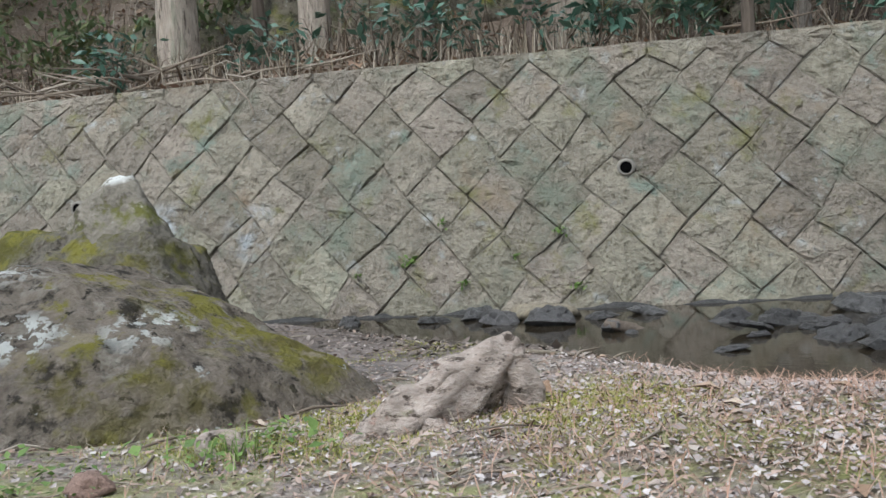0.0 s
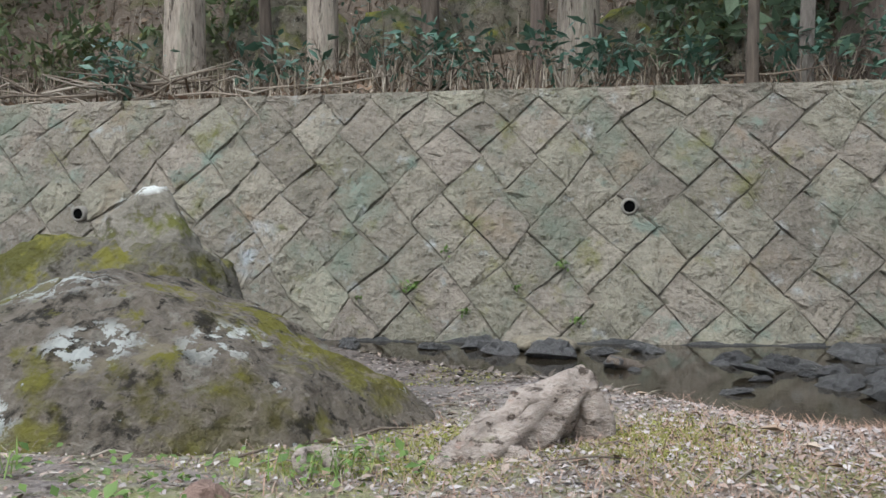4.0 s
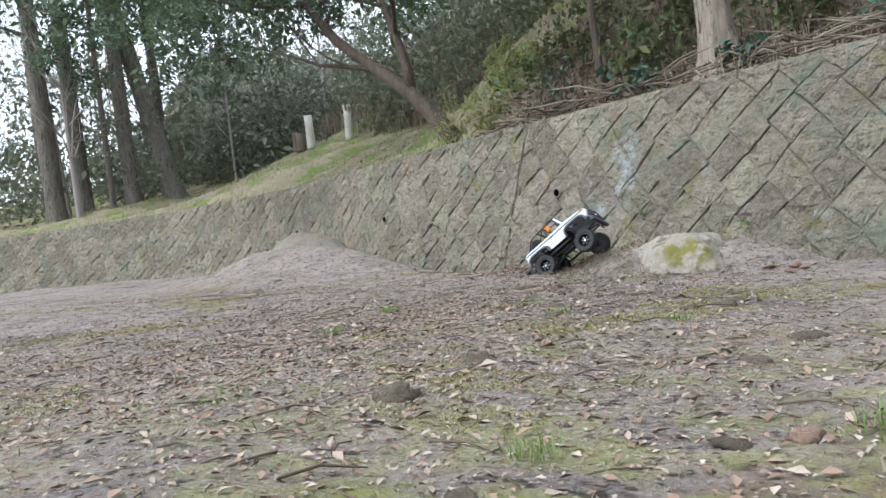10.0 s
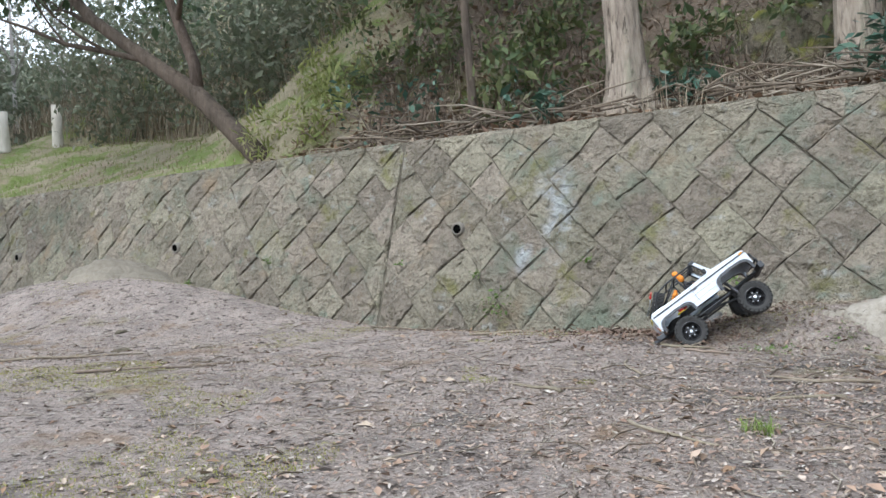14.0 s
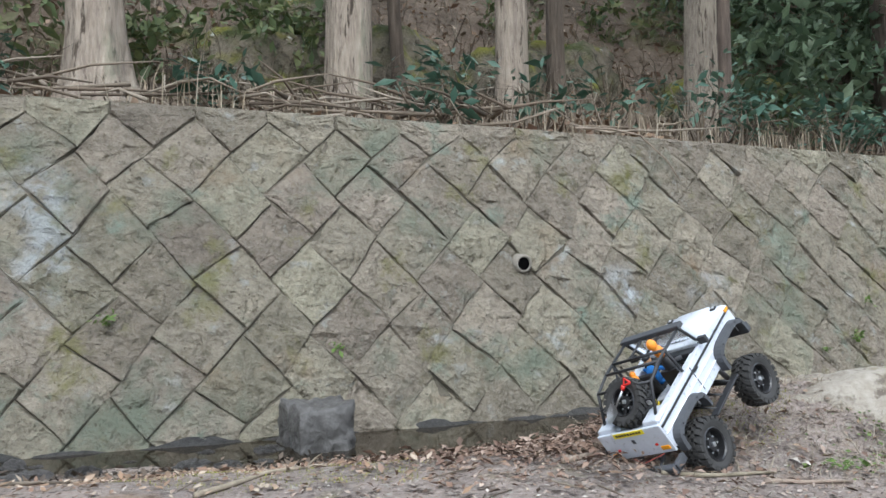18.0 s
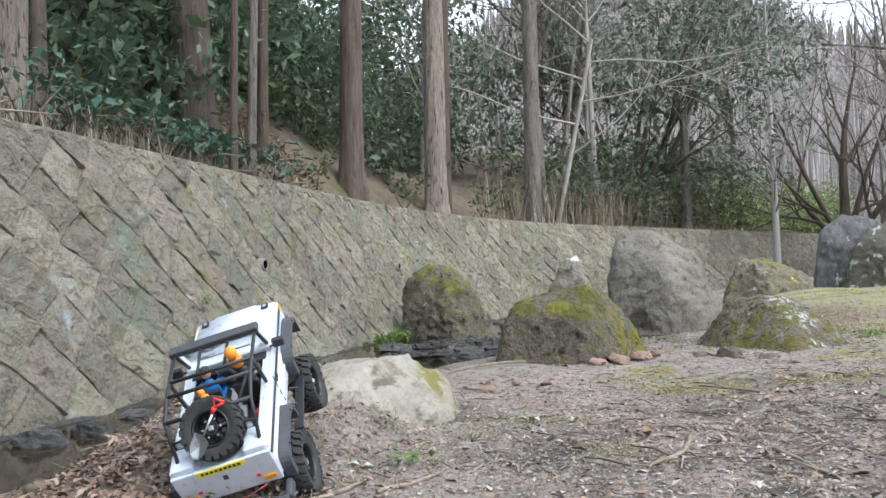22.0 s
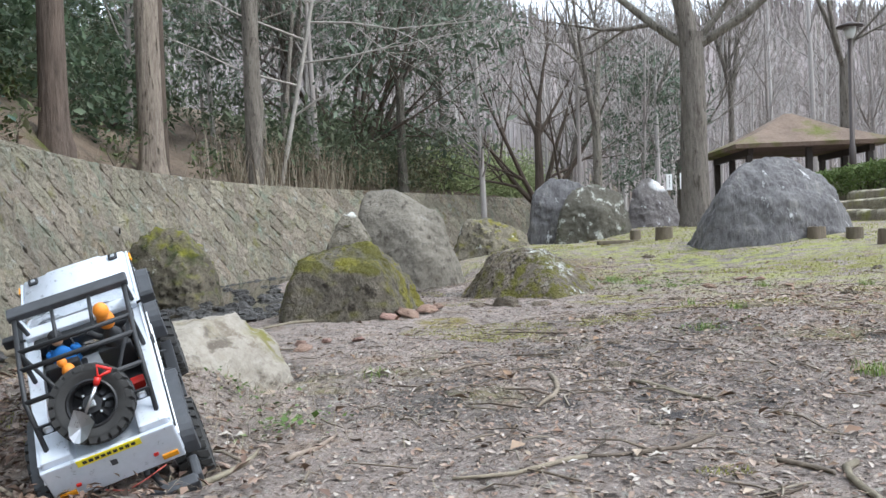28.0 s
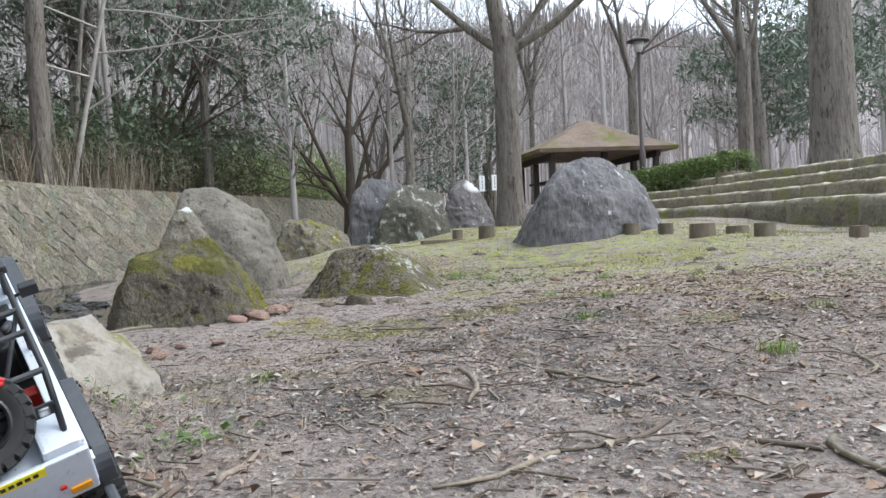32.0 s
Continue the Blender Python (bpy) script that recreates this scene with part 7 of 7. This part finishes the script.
tagged(hedge, "clipped fresh green hedge above the steps", "hedge")
stump(6.05, -6.35, 0.22, 0.3, "pale old tree stump with spreading roots beside the hedge", "old stumps")
SIGN = plain("white_board", (0.78, 0.78, 0.76), 0.5)
for x, y in ((9.76, -3.68), (9.84, -3.45)):
    sign = new("sign")
    gz = ground_z(x, y)
    sign.location = (x, y, gz)
    part("post", box((0.05, 0.05, 0.75), (0, 0, 0.37), 0.005), WOOD_OLD, sign)
    part("board", box((0.02, 0.11, 0.30), (-0.04, 0, 0.85), 0.004), SIGN, sign)
    for k in range(4):
        part("bar", box((0.004, 0.012, 0.045), (-0.052, 0.0, 0.95 - k * 0.06), 0), POSTW, sign)
    tagged(sign, "small upright white sign on a wooden post", "sign", "small signs")
# posts on the grassy bank at the left end
PALE_POST = natural("pale_post", (0.60, 0.56, 0.49), (0.42, 0.38, 0.32), (0.74, 0.71, 0.65), 4.0, 14.0, 0.9, 0.01, stretch=(1, 1, 0.3))
for x, y, h, r, m, lab in ((-21.1, 9.98, 0.95, 0.13, PALE_POST, "pale stripped post"), (-20.45, 10.9, 1.05, 0.13, PALE_POST, "pale stripped post"), (-21.3, 9.75, 0.5, 0.16, WOOD_OLD, "cut tree stump"), (-21.6, 9.75, 0.6, 0.10, WOOD_OLD, "leaning cut stump")):
    post = new("post")
    post.location = (x, y, ground_z(x, y) - 0.05)
    post.rotation_euler = (0.05 * (x % 1), 0.04, 0)
    s = Soup()
    s.tube([(0, 0, 0), (0, 0, 0.05), (0.01, 0, h * 0.5), (0, 0.01, h)], [r * 1.15, r * 1.05, r * 0.95, r * 0.9], 10, 0.06)
    s.part("shaft", m, post)
    tagged(post, lab + " standing in grass on the bank", "post", "posts on the bank")

# ---- what lies on the ground ----
ROOT = natural("root_wood", (0.40, 0.32, 0.265), (0.20, 0.15, 0.12), (0.58, 0.51, 0.45), 14.0, 70.0, 0.9, 0.02, stretch=(1, 1, 2.2), patches=[((0.075, 0.055, 0.042), 24.0, 0.56, 0.64, None), ((0.10, 0.11, 0.025), 7.0, 0.58, 0.70, (0.1, 0.8)), ((0.33, 0.17, 0.12), 9.0, 0.62, 0.72, None)])
root = new("tree_root")
root.location, root.scale = (0.93, 0.54, ground_z(0.9, 0.5) - 0.012), (0.84, 0.84, 0.98)


def gnarl(path, radii, seed, ridges=5):
    """A twisted root: fluted along its length, with knots and hollows."""
    s = Soup()
    s.tube(path, radii, 26, 0.0, True, seed)
    off = Vector((seed * 2.3, seed, 0))
    n = 26
    for i, v in enumerate(s.verts[:len(path) * n]):
        k, a = divmod(i, n)
        c, q = Vector(path[k]), Vector(v)
        w = 1 + 0.16 * math.sin(ridges * a * math.tau / n + k * 0.55 + seed) + 0.30 * noise.fractal(q * 16 + off, 0.8, 2.0, 3) + 0.10 * noise.noise(q * 60 + off)
        s.verts[i] = tuple(c + (q - c) * w)
    return s


def along(points, count):
    xs = list(range(len(points)))
    out = []
    for k in range(count):
        t = k * (len(points) - 1) / (count - 1)
        out.append(tuple(lerp_table(t, xs, [p[j] for p in points]) for j in range(len(points[0]))))
    return out


for name, pts, count, sd in (("main_root", [(-0.21, -0.20, -0.03, 0.030), (-0.15, -0.13, 0.012, 0.045), (-0.08, -0.06, 0.04, 0.055), (-0.01, 0.0, 0.068, 0.052), (0.045, 0.05, 0.10, 0.040), (0.075, 0.075, 0.125, 0.022)], 22, 3),
                             ("foot_root", [(0.06, 0.06, 0.11, 0.030), (0.075, 0.06, 0.06, 0.040), (0.082, 0.05, 0.0, 0.046), (0.09, 0.045, -0.04, 0.05)], 12, 4),
                             ("side_root", [(-0.10, -0.10, 0.01, 0.025), (-0.06, -0.13, 0.0, 0.03), (0.0, -0.15, -0.02, 0.025), (0.04, -0.17, -0.04, 0.015)], 12, 6),
                             ("knot", [(-0.075, -0.075, 0.06, 0.014), (-0.045, -0.06, 0.092, 0.016), (-0.012, -0.04, 0.088, 0.014), (0.0, -0.025, 0.06, 0.016)], 10, 5)):
    fine = along(pts, count)
    gnarl([p[:3] for p in fine], [p[3] for p in fine], sd).part(name, ROOT, root)
for k in range(7):
    a = -2.6 + k * 0.35
    s = Soup()
    s.tube([(-0.14 + 0.02 * k, -0.14, 0.01), (-0.14 + 0.02 * k + 0.07 * math.cos(a), -0.14 + 0.07 * math.sin(a), -0.0), (-0.14 + 0.12 * math.cos(a), -0.15 + 0.12 * math.sin(a), -0.02)], [0.008, 0.006, 0.003], 6, 0.1)
    s.part("fine_root", ROOT, root)
tagged(root, "gnarled weathered tree root standing out of the moss", "root")
knot = new("tree_root", None)
knot.location, knot.scale = (0.60, 0.27, ground_z(0.60, 0.27)), (0.8, 0.8, 0.8)
s = Soup()
s.tube([(0.035 * math.cos(a * 0.42 + 0.5), 0.028 * math.sin(a * 0.5), 0.008 + 0.03 * math.sin(a * 0.33)) for a in range(14)], [0.012 + 0.005 * math.sin(a) for a in range(14)], 9, 0.06)
s.part("loop", ROOT, knot)
tagged(knot, "small looped root end in the moss", "root")

SOIL_CHIP = many("litter_chips", [(0.27, 0.20, 0.155), (0.35, 0.29, 0.245), (0.13, 0.098, 0.078), (0.46, 0.40, 0.355), (0.32, 0.225, 0.175), (0.09, 0.07, 0.06), (0.40, 0.31, 0.25), (0.25, 0.165, 0.125)], 0.85)
PALE_CHIP = many("pale_chips", [(0.40, 0.345, 0.29), (0.47, 0.42, 0.37), (0.34, 0.29, 0.24), (0.52, 0.48, 0.44)], 0.8)
GRAVEL = many("gravel", [(0.33, 0.285, 0.265), (0.40, 0.355, 0.335), (0.22, 0.185, 0.17), (0.47, 0.425, 0.40), (0.35, 0.255, 0.205)], 0.85)
MOSS_TUFT = many("moss_blades", [(0.28, 0.28, 0.06), (0.36, 0.35, 0.09), (0.22, 0.235, 0.05), (0.38, 0.34, 0.14)], 0.8, translucent=0.2)
GRASS = many("grass_blades", [(0.18, 0.28, 0.06), (0.24, 0.34, 0.085), (0.14, 0.22, 0.05), (0.30, 0.32, 0.12)], 0.6, translucent=0.25)
rng = random.Random(21)


def spot_on_clearing():
    """Somewhere on the dry ground, more often near where the ground is seen close."""
    while True:
        k = rng.random()
        if k < 0.28:
            x, y = rng.gauss(-3.3, 0.9), rng.gauss(0.9, 0.8)
        elif k < 0.44:
            x, y = rng.gauss(0.3, 1.1), rng.gauss(0.4, 0.8)
        elif k < 0.60:
            x, y = rng.gauss(-6.3, 1.4), rng.gauss(1.0, 0.9)
        elif k < 0.78:
            x, y = rng.gauss(-2.6, 1.2), rng.gauss(-0.6, 0.6)
        else:
            x, y = rng.uniform(-11, 7), rng.uniform(-4, 3.6)
        if shore_v(x) - (y - wall_y(x)) > 0.12:
            return x, y


def scatter(count, lift=0.004, keep=None):
    out = []
    while len(out) < count:
        x, y = spot_on_clearing()
        if keep is None or keep(x, y):
            out.append((x, y, ground_z(x, y) + lift))
    return out


def mossy(x, y):
    return noise.noise(Vector((x * 1.15 + 4.2, y * 1.15, 0.7))) + 0.35 * noise.noise(Vector((x * 4.0, y * 4.0, 2.0))) + 0.25 * smooth(-0.4, -2.5, y) - 0.6 * bell(x, y, -3.5, 0.8, 1.3, 1.1, 1.0) - 0.45 * bell(x, y, 1.5, 0.3, 1.0, 0.9, 1.0)


nrng = np.random.default_rng(4)
stuff("leaf_litter", leaf_mesh("leaf_litter", scatter(24000), 0.0155, 0.0065, SOIL_CHIP, 0.22, nrng, 0.25), "brown fallen leaves and bark chips on the soil", "leaf litter")
stuff("large_litter", leaf_mesh("large_litter", scatter(1500), 0.030, 0.014, DRY_LEAF, 0.25, nrng, 0.35), "dry brown leaves scattered on the soil", "leaf litter")
warm = [(x, y, ground_z(x, y) + 0.003) for x, y in ((rng.gauss(-2.6, 1.3), rng.gauss(-0.9, 0.75)) for _ in range(9000))]
stuff("brown_litter", leaf_mesh("brown_litter", warm, 0.019, 0.010, many("warm_brown_leaves", [(0.34, 0.23, 0.165), (0.27, 0.175, 0.125), (0.43, 0.33, 0.26), (0.20, 0.125, 0.09), (0.50, 0.41, 0.34)], 0.85), 0.25, nrng, 0.25), "warm brown leaf litter over the clearing", "leaf litter")
stuff("crumbled_litter", leaf_mesh("crumbled_litter", scatter(130000, 0.001), 0.010, 0.005, SOIL_CHIP, 0.28, nrng), "crumbled leaf and bark litter on the soil", "leaf litter")
stuff("pale_chips", leaf_mesh("pale_chips", scatter(2600, 0.004), 0.014, 0.008, PALE_CHIP, 0.18, nrng), "pale wood chips and dry leaf scraps", "leaf litter")
stuff("needle_litter", blades_mesh("needle_litter", scatter(7000, 0.002), 0.035, 0.0013, STALK, 3.0, nrng), "fine twigs and needles on the soil", "leaf litter")
big = leaf_mesh("bank_leaves", [(x, y, ground_z(x, y) + 0.006) for x, y in ((rng.gauss(-4.4, 0.9), rng.gauss(2.85, 0.42)) for _ in range(5200)) if shore_v(x) - (y - wall_y(x)) > 0.0], 0.023, 0.011, DRY_LEAF, 0.3, nrng)
heap = leaf_mesh("leaf_heap", [(x, y, ground_z(x, y) + abs(rng.gauss(0, 0.012)) + 0.004) for x, y in ((rng.gauss(-4.15, 0.30), rng.gauss(2.42, 0.26)) for _ in range(5200))], 0.021, 0.010, many("damp_leaves", [(0.16, 0.10, 0.07), (0.23, 0.155, 0.115), (0.09, 0.06, 0.045), (0.33, 0.25, 0.20), (0.13, 0.08, 0.06)], 0.75), 0.35, nrng, 0.3)
stuff("leaf_heap", heap, "damp brown leaves heaped on the bank", "leaf litter")
stuff("bank_leaves", big, "larger brown leaves on the stream bank", "leaf litter")
stones = leaf_mesh("gravel", [(x, y, ground_z(x, y) + 0.003) for x, y in ((rng.gauss(1.7, 0.55), min(1.25, rng.gauss(0.5, 0.40))) for _ in range(20000))], 0.0075, 0.0062, GRAVEL, 0.3, nrng, 0.35)
chips = leaf_mesh("stone_chips", [(x, y, ground_z(x, y) + 0.004) for x, y in ((rng.gauss(1.75, 0.6), min(1.3, rng.gauss(0.5, 0.42))) for _ in range(5200))], 0.0115, 0.0080, GRAVEL, 0.15, nrng, 0.12)
needles = [(x, y, ground_z(x, y) + 0.002) for x, y in ((rng.gauss(1.5, 0.5), rng.gauss(0.35, 0.35)) for _ in range(5000))]
stuff("red_needles", blades_mesh("red_needles", needles, 0.03, 0.0014, many("red_brown_needles", [(0.33, 0.20, 0.14), (0.26, 0.15, 0.10), (0.40, 0.27, 0.20)], 0.85), 3.0, nrng), "reddish-brown fallen needles on the gravel", "leaf litter")
mire = leaf_mesh("mud_scraps", [(x, y, ground_z(x, y) + 0.004) for x, y in ((rng.gauss(1.2, 0.55), rng.uniform(1.3, 2.5)) for _ in range(4200)) if shore_v(x) - (y - wall_y(x)) > -0.02], 0.026, 0.012, many("sodden_scraps", [(0.09, 0.07, 0.055), (0.14, 0.11, 0.09), (0.05, 0.04, 0.033), (0.24, 0.20, 0.17)], 0.7), 0.3, nrng)
stuff("mud_scraps", mire, "dark sodden leaf scraps on the mud by the stream", "leaf litter")
stuff("stone_chips", chips, "pale flat chips of stone and wood on the soil", "gravel")
stuff("gravel", stones, "grey gravel and grit on the soil", "gravel")
stuff("moss", blades_mesh("moss", scatter(70000, -0.001, lambda x, y: mossy(x, y) > 0.27), 0.0075, 0.0026, MOSS_TUFT, 0.8, nrng), "yellow-green moss in patches", "moss")
near_root = [(x, y, ground_z(x, y) - 0.002) for x, y in [(rng.gauss(1.13, 0.085), rng.gauss(0.56, 0.11)) for _ in range(14000)] + [(rng.gauss(0.75, 0.10), rng.gauss(0.55, 0.12)) for _ in range(7000)] + [(rng.gauss(0.6, 0.12), rng.gauss(0.33, 0.07)) for _ in range(2600)]]
stuff("moss_by_root", blades_mesh("moss_by_root", near_root, 0.009, 0.0022, MOSS_TUFT, 0.8, nrng), "thick yellow-green moss round the root", "moss")
stuff("thin_grass", blades_mesh("thin_grass", [(x, y, ground_z(x, y)) for x, y in ((rng.uniform(-0.5, 11), rng.uniform(-4.0, 1.6)) for _ in range(26000)) if mossy(x, y) > 0.02 and (x > 2.4 or y < -0.5)], 0.022, 0.006, MOSS_TUFT, 0.8, nrng), "thin yellow-green grass over the far clearing", "grass")
mud = leaf_mesh("mud_litter", [(x, wall_y(x) + shore_v(x) - d, ground_z(x, wall_y(x) + shore_v(x) - d) + 0.004) for x, d in ((rng.uniform(-8, 5), rng.uniform(-0.1, 0.9)) for _ in range(9000))], 0.03, 0.014, many("wet_litter", [(0.06, 0.045, 0.033), (0.10, 0.075, 0.055), (0.035, 0.028, 0.022), (0.17, 0.13, 0.10)], 0.6), 0.4, nrng)
stuff("wet_litter", mud, "dark sodden litter along the water's edge", "leaf litter")
clover = []
for cx, cy, n, sp in ((0.42, 0.10, 160, 0.10), (0.0, 0.05, 160, 0.13), (0.64, 0.30, 160, 0.07), (-0.5, 0.0, 120, 0.15), (-3.63, 1.80, 110, 0.06), (-2.64, 0.45, 60, 0.08), (-0.45, -0.2, 90, 0.12), (-3.35, 1.95, 60, 0.06), (-2.0, -1.1, 60, 0.1), (0.2, -0.3, 90, 0.2)):
    for _ in range(n):
        x, y = rng.gauss(cx, sp), rng.gauss(cy, sp)
        clover.append((x, y, ground_z(x, y) + rng.uniform(0.004, 0.03)))
stuff("seedlings", leaf_mesh("seedlings", clover, 0.014, 0.010, LEAF_FRESH, 0.35, nrng), "small fresh green seedlings on the soil", "plants")


weed = []
for _ in range(700):
    x = rng.uniform(3.1, 4.7)
    weed.append((x, wall_y(x, 0.1) - 0.10 - abs(rng.gauss(0, 0.10)), 0.10 + abs(rng.gauss(0, 0.05))))
stuff("stream_weed", leaf_mesh("stream_weed", weed, 0.05, 0.028, LEAF_FRESH, 0.5, nrng), "fresh green weed along the wall's waterline", "plants")
silt = sheet("mud_bank", [2.9 + 0.15 * k for k in range(14)], list(range(5)), lambda x, k: (x, wall_y(x, 0.1) + 0.02 - 0.10 * k, 0.10 - 0.022 * k + 0.03 * wob(x, k, 3.0) - 0.1 * smooth(3.2, 2.9, x) - 0.1 * smooth(4.6, 4.95, x)), natural("wet_mud", (0.07, 0.055, 0.042), (0.03, 0.024, 0.018), (0.13, 0.105, 0.085), 6.0, 40.0, 0.6, 0.02))
tagged(silt, "dark wet mud bank at the foot of the wall", "mud", kind="structure")


def tuft(x, y, h, n, material, label):
    r = np.random.default_rng(int((x + 20) * 100))
    feet = [(rng.gauss(0, h * 0.42), rng.gauss(0, h * 0.42), 0) for _ in range(int(n * 1.2))]
    ob = new("grass_tuft")
    ob.location = (x, y, ground_z(x, y) - 0.004)
    blades = new("grass", blades_mesh("grass", feet, h * 0.8, 0.0026, material, 0.9, r))
    blades.parent = ob
    tagged(blades, kind="stuff")
    return tagged(ob, label, "grass", "grass tufts")


for x, y, h, n in ((-0.74, -0.58, 0.075, 70), (-0.56, -0.09, 0.05, 60), (0.13, 0.10, 0.075, 110), (-0.22, 0.01, 0.07, 60), (0.62, 0.26, 0.07, 60), (-3.47, 0.34, 0.055, 90), (-2.16, 0.16, 0.05, 60), (-2.60, 0.45, 0.05, 50), (-3.05, 1.62, 0.05, 40), (-1.7, 0.2, 0.05, 40), (-2.9, -0.3, 0.06, 50), (-1.1, -1.0, 0.06, 50)):
    tuft(x, y, h, n, GRASS, "small green grass tuft in the soil")

STICK = natural("bare_stick", (0.20, 0.16, 0.12), (0.10, 0.08, 0.06), (0.33, 0.28, 0.22), 5.0, 40.0, 0.9, 0.004, 0.3)


def stick(x0, y0, x1, y1, r, lift=0.0, bend=0.02):
    pts = []
    for k in range(6):
        t = k / 5
        x, y = x0 + (x1 - x0) * t + bend * math.sin(t * 5 + x0 * 9), y0 + (y1 - y0) * t + bend * math.cos(t * 4 + y0 * 7) - bend
        pts.append((x, y, ground_z(x, y) + r * 0.8 + lift * t))
    thing = new("stick")
    thing.location = pts[0]
    loc = [tuple(Vector(p) - Vector(pts[0])) for p in pts]
    s = Soup()
    s.tube(loc, [r, r * 1.05, r * 0.9, r * 0.85, r * 0.7, r * 0.5], 7, 0.10, True, int(x0 * 50))
    s.part("stem", STICK, thing)
    if math.hypot(x1 - x0, y1 - y0) > 0.25:
        s = Soup()
        p = Vector(loc[3])
        s.tube([tuple(p), tuple(p + Vector((0.04, 0.05, 0.012))), tuple(p + Vector((0.07, 0.11, 0.008)))], [r * 0.6, r * 0.5, r * 0.25], 5, 0.1)
        s.part("side_twig", STICK, thing)
    return tagged(thing, "bare fallen stick lying on the soil", "stick", "fallen sticks")


for a in ((-3.91, 0.92, -4.02, 1.23, 0.005), (-4.02, 1.23, -4.13, 1.45, 0.005), (-3.33, 0.92, -3.62, 0.84, 0.006), (-3.24, 1.15, -3.59, 1.22, 0.007), (-4.11, 0.88, -4.19, 0.87, 0.005), (-4.16, 0.78, -4.36, 0.90, 0.007), (-3.06, 1.46, -2.96, 1.27, 0.006),
          (-4.15, 1.90, -3.84, 1.84, 0.006), (-3.98, 1.75, -3.78, 1.71, 0.006), (-4.3, 2.1, -4.05, 2.24, 0.008), (-3.9, 2.55, -3.45, 2.75, 0.012), (-3.22, 3.45, -3.10, 3.20, 0.02), (-2.2, 4.35, -1.5, 4.45, 0.016), (-0.6, 0.05, -0.42, 0.02, 0.012), (-7.2, 0.6, -6.6, 1.2, 0.008),
          (-6.2, 0.5, -5.7, 1.0, 0.007), (-5.2, 2.2, -4.7, 2.6, 0.007), (-6.0, 2.4, -5.5, 2.8, 0.007), (-1.0, 0.9, -0.7, 1.2, 0.006), (0.9, 1.3, 1.3, 1.5, 0.006), (1.2, 1.9, 1.7, 2.1, 0.008), (-2.3, 0.9, -2.0, 1.15, 0.005), (-3.8, 0.4, -3.55, 0.15, 0.005), (-1.3, 2.0, -1.7, 2.6, 0.008)):
    stick(*a)
small = Soup()
for k in range(1400):
    x, y = spot_on_clearing()
    a, ln, r = rng.uniform(0, math.tau), rng.uniform(0.04, 0.16), rng.uniform(0.001, 0.003)
    z = ground_z(x, y) + r
    small.tube([(x, y, z), (x + 0.5 * ln * math.cos(a + 0.2), y + 0.5 * ln * math.sin(a + 0.2), z + rng.uniform(0, 0.01)), (x + ln * math.cos(a), y + ln * math.sin(a), z)], [r, r, r * 0.6], 4, 0, False)
stuff("small_twigs", small.mesh("small_twigs", TWIG), "small dead twigs scattered on the soil", "twigs")
feet = [(x, y, ground_z(x, y) + 0.002) for x, y in ((rng.gauss(-3.45, 0.30), rng.gauss(2.15, 0.24)) for _ in range(1700))]
stuff("mound_straw", blades_mesh("mound_straw", feet, 0.045, 0.0016, STALK, 2.6, nrng), "dry rootlets and straw on the earth mound", "straw")
curled = many("pale_leaves", [(0.44, 0.39, 0.33), (0.52, 0.48, 0.43), (0.40, 0.31, 0.23)], 0.8)
for k, (x, y) in enumerate(((-3.06, 1.61), (-3.04, 1.48), (-3.31, 1.48), (-4.05, 1.06), (-3.79, 0.98), (-3.34, 1.57), (-3.14, 2.36), (-2.5, 0.6), (-4.2, 0.7), (-3.7, 1.9))):
    ob = new("fallen_leaf", leaf_mesh("fallen_leaf", [(0, 0, 0.008), (0.004, 0.003, 0.008)], 0.036, 0.022, curled, 0.15, np.random.default_rng(k), 0.4))
    ob.location = (x, y, ground_z(x, y) + (0.02 if k == 4 else 0.0))
    tagged(ob, "pale curled fallen leaf on the soil", "leaf", "pale fallen leaves")

# plants in the joints of the wall
for k, (x, z, size) in enumerate(((-6.19, 0.34, 0.24), (-5.41, 0.70, 0.08), (-4.22, 0.52, 0.06), (-6.44, 0.61, 0.06), (-0.30, 0.45, 0.08), (0.87, 0.24, 0.07), (-0.05, 0.70, 0.06), (0.45, 0.45, 0.05), (0.76, 0.60, 0.06), (-0.66, 0.37, 0.05), (0.10, 0.28, 0.06), (3.02, 0.10, 0.09), (-7.3, 0.72, 0.06), (-9.0, 0.8, 0.07), (-10.2, 0.6, 0.08))):
    r = random.Random(k)
    pts = [wall_point(x + r.gauss(0, size * 0.30), z + r.gauss(0, size * 0.24), 0.05 + abs(r.gauss(0, size * 0.3))) for _ in range(int(34 * size / 0.08))]
    root_at = Vector(wall_point(x, z, 0.04))
    sprout = new("wall_plant")
    sprout.location = root_at
    fronds = new("leaves", leaf_mesh("leaves", [tuple(Vector(p) - root_at) for p in pts], 0.032, 0.017, LEAF_FRESH, 0.6, np.random.default_rng(k)))
    fronds.parent = sprout
    tagged(fronds, kind="stuff")
    tagged(sprout, "fresh green plant rooted in a wall joint", "plant", "plants in the wall")
for pts, r in (([(-2.35, 1.95), (-2.05, 1.965), (-1.80, 1.93), (-1.62, 1.75), (-1.55, 1.60)], 0.008),):
    s = Soup()
    s.tube([wall_point(x, z, 0.06) for x, z in pts], [r, r, r * 0.9, r * 0.7, r * 0.4], 6, 0.1)
    ob = s.part("stick", STICK)
    tagged(ob, "thin bare branch hanging over the top of the wall", "stick")
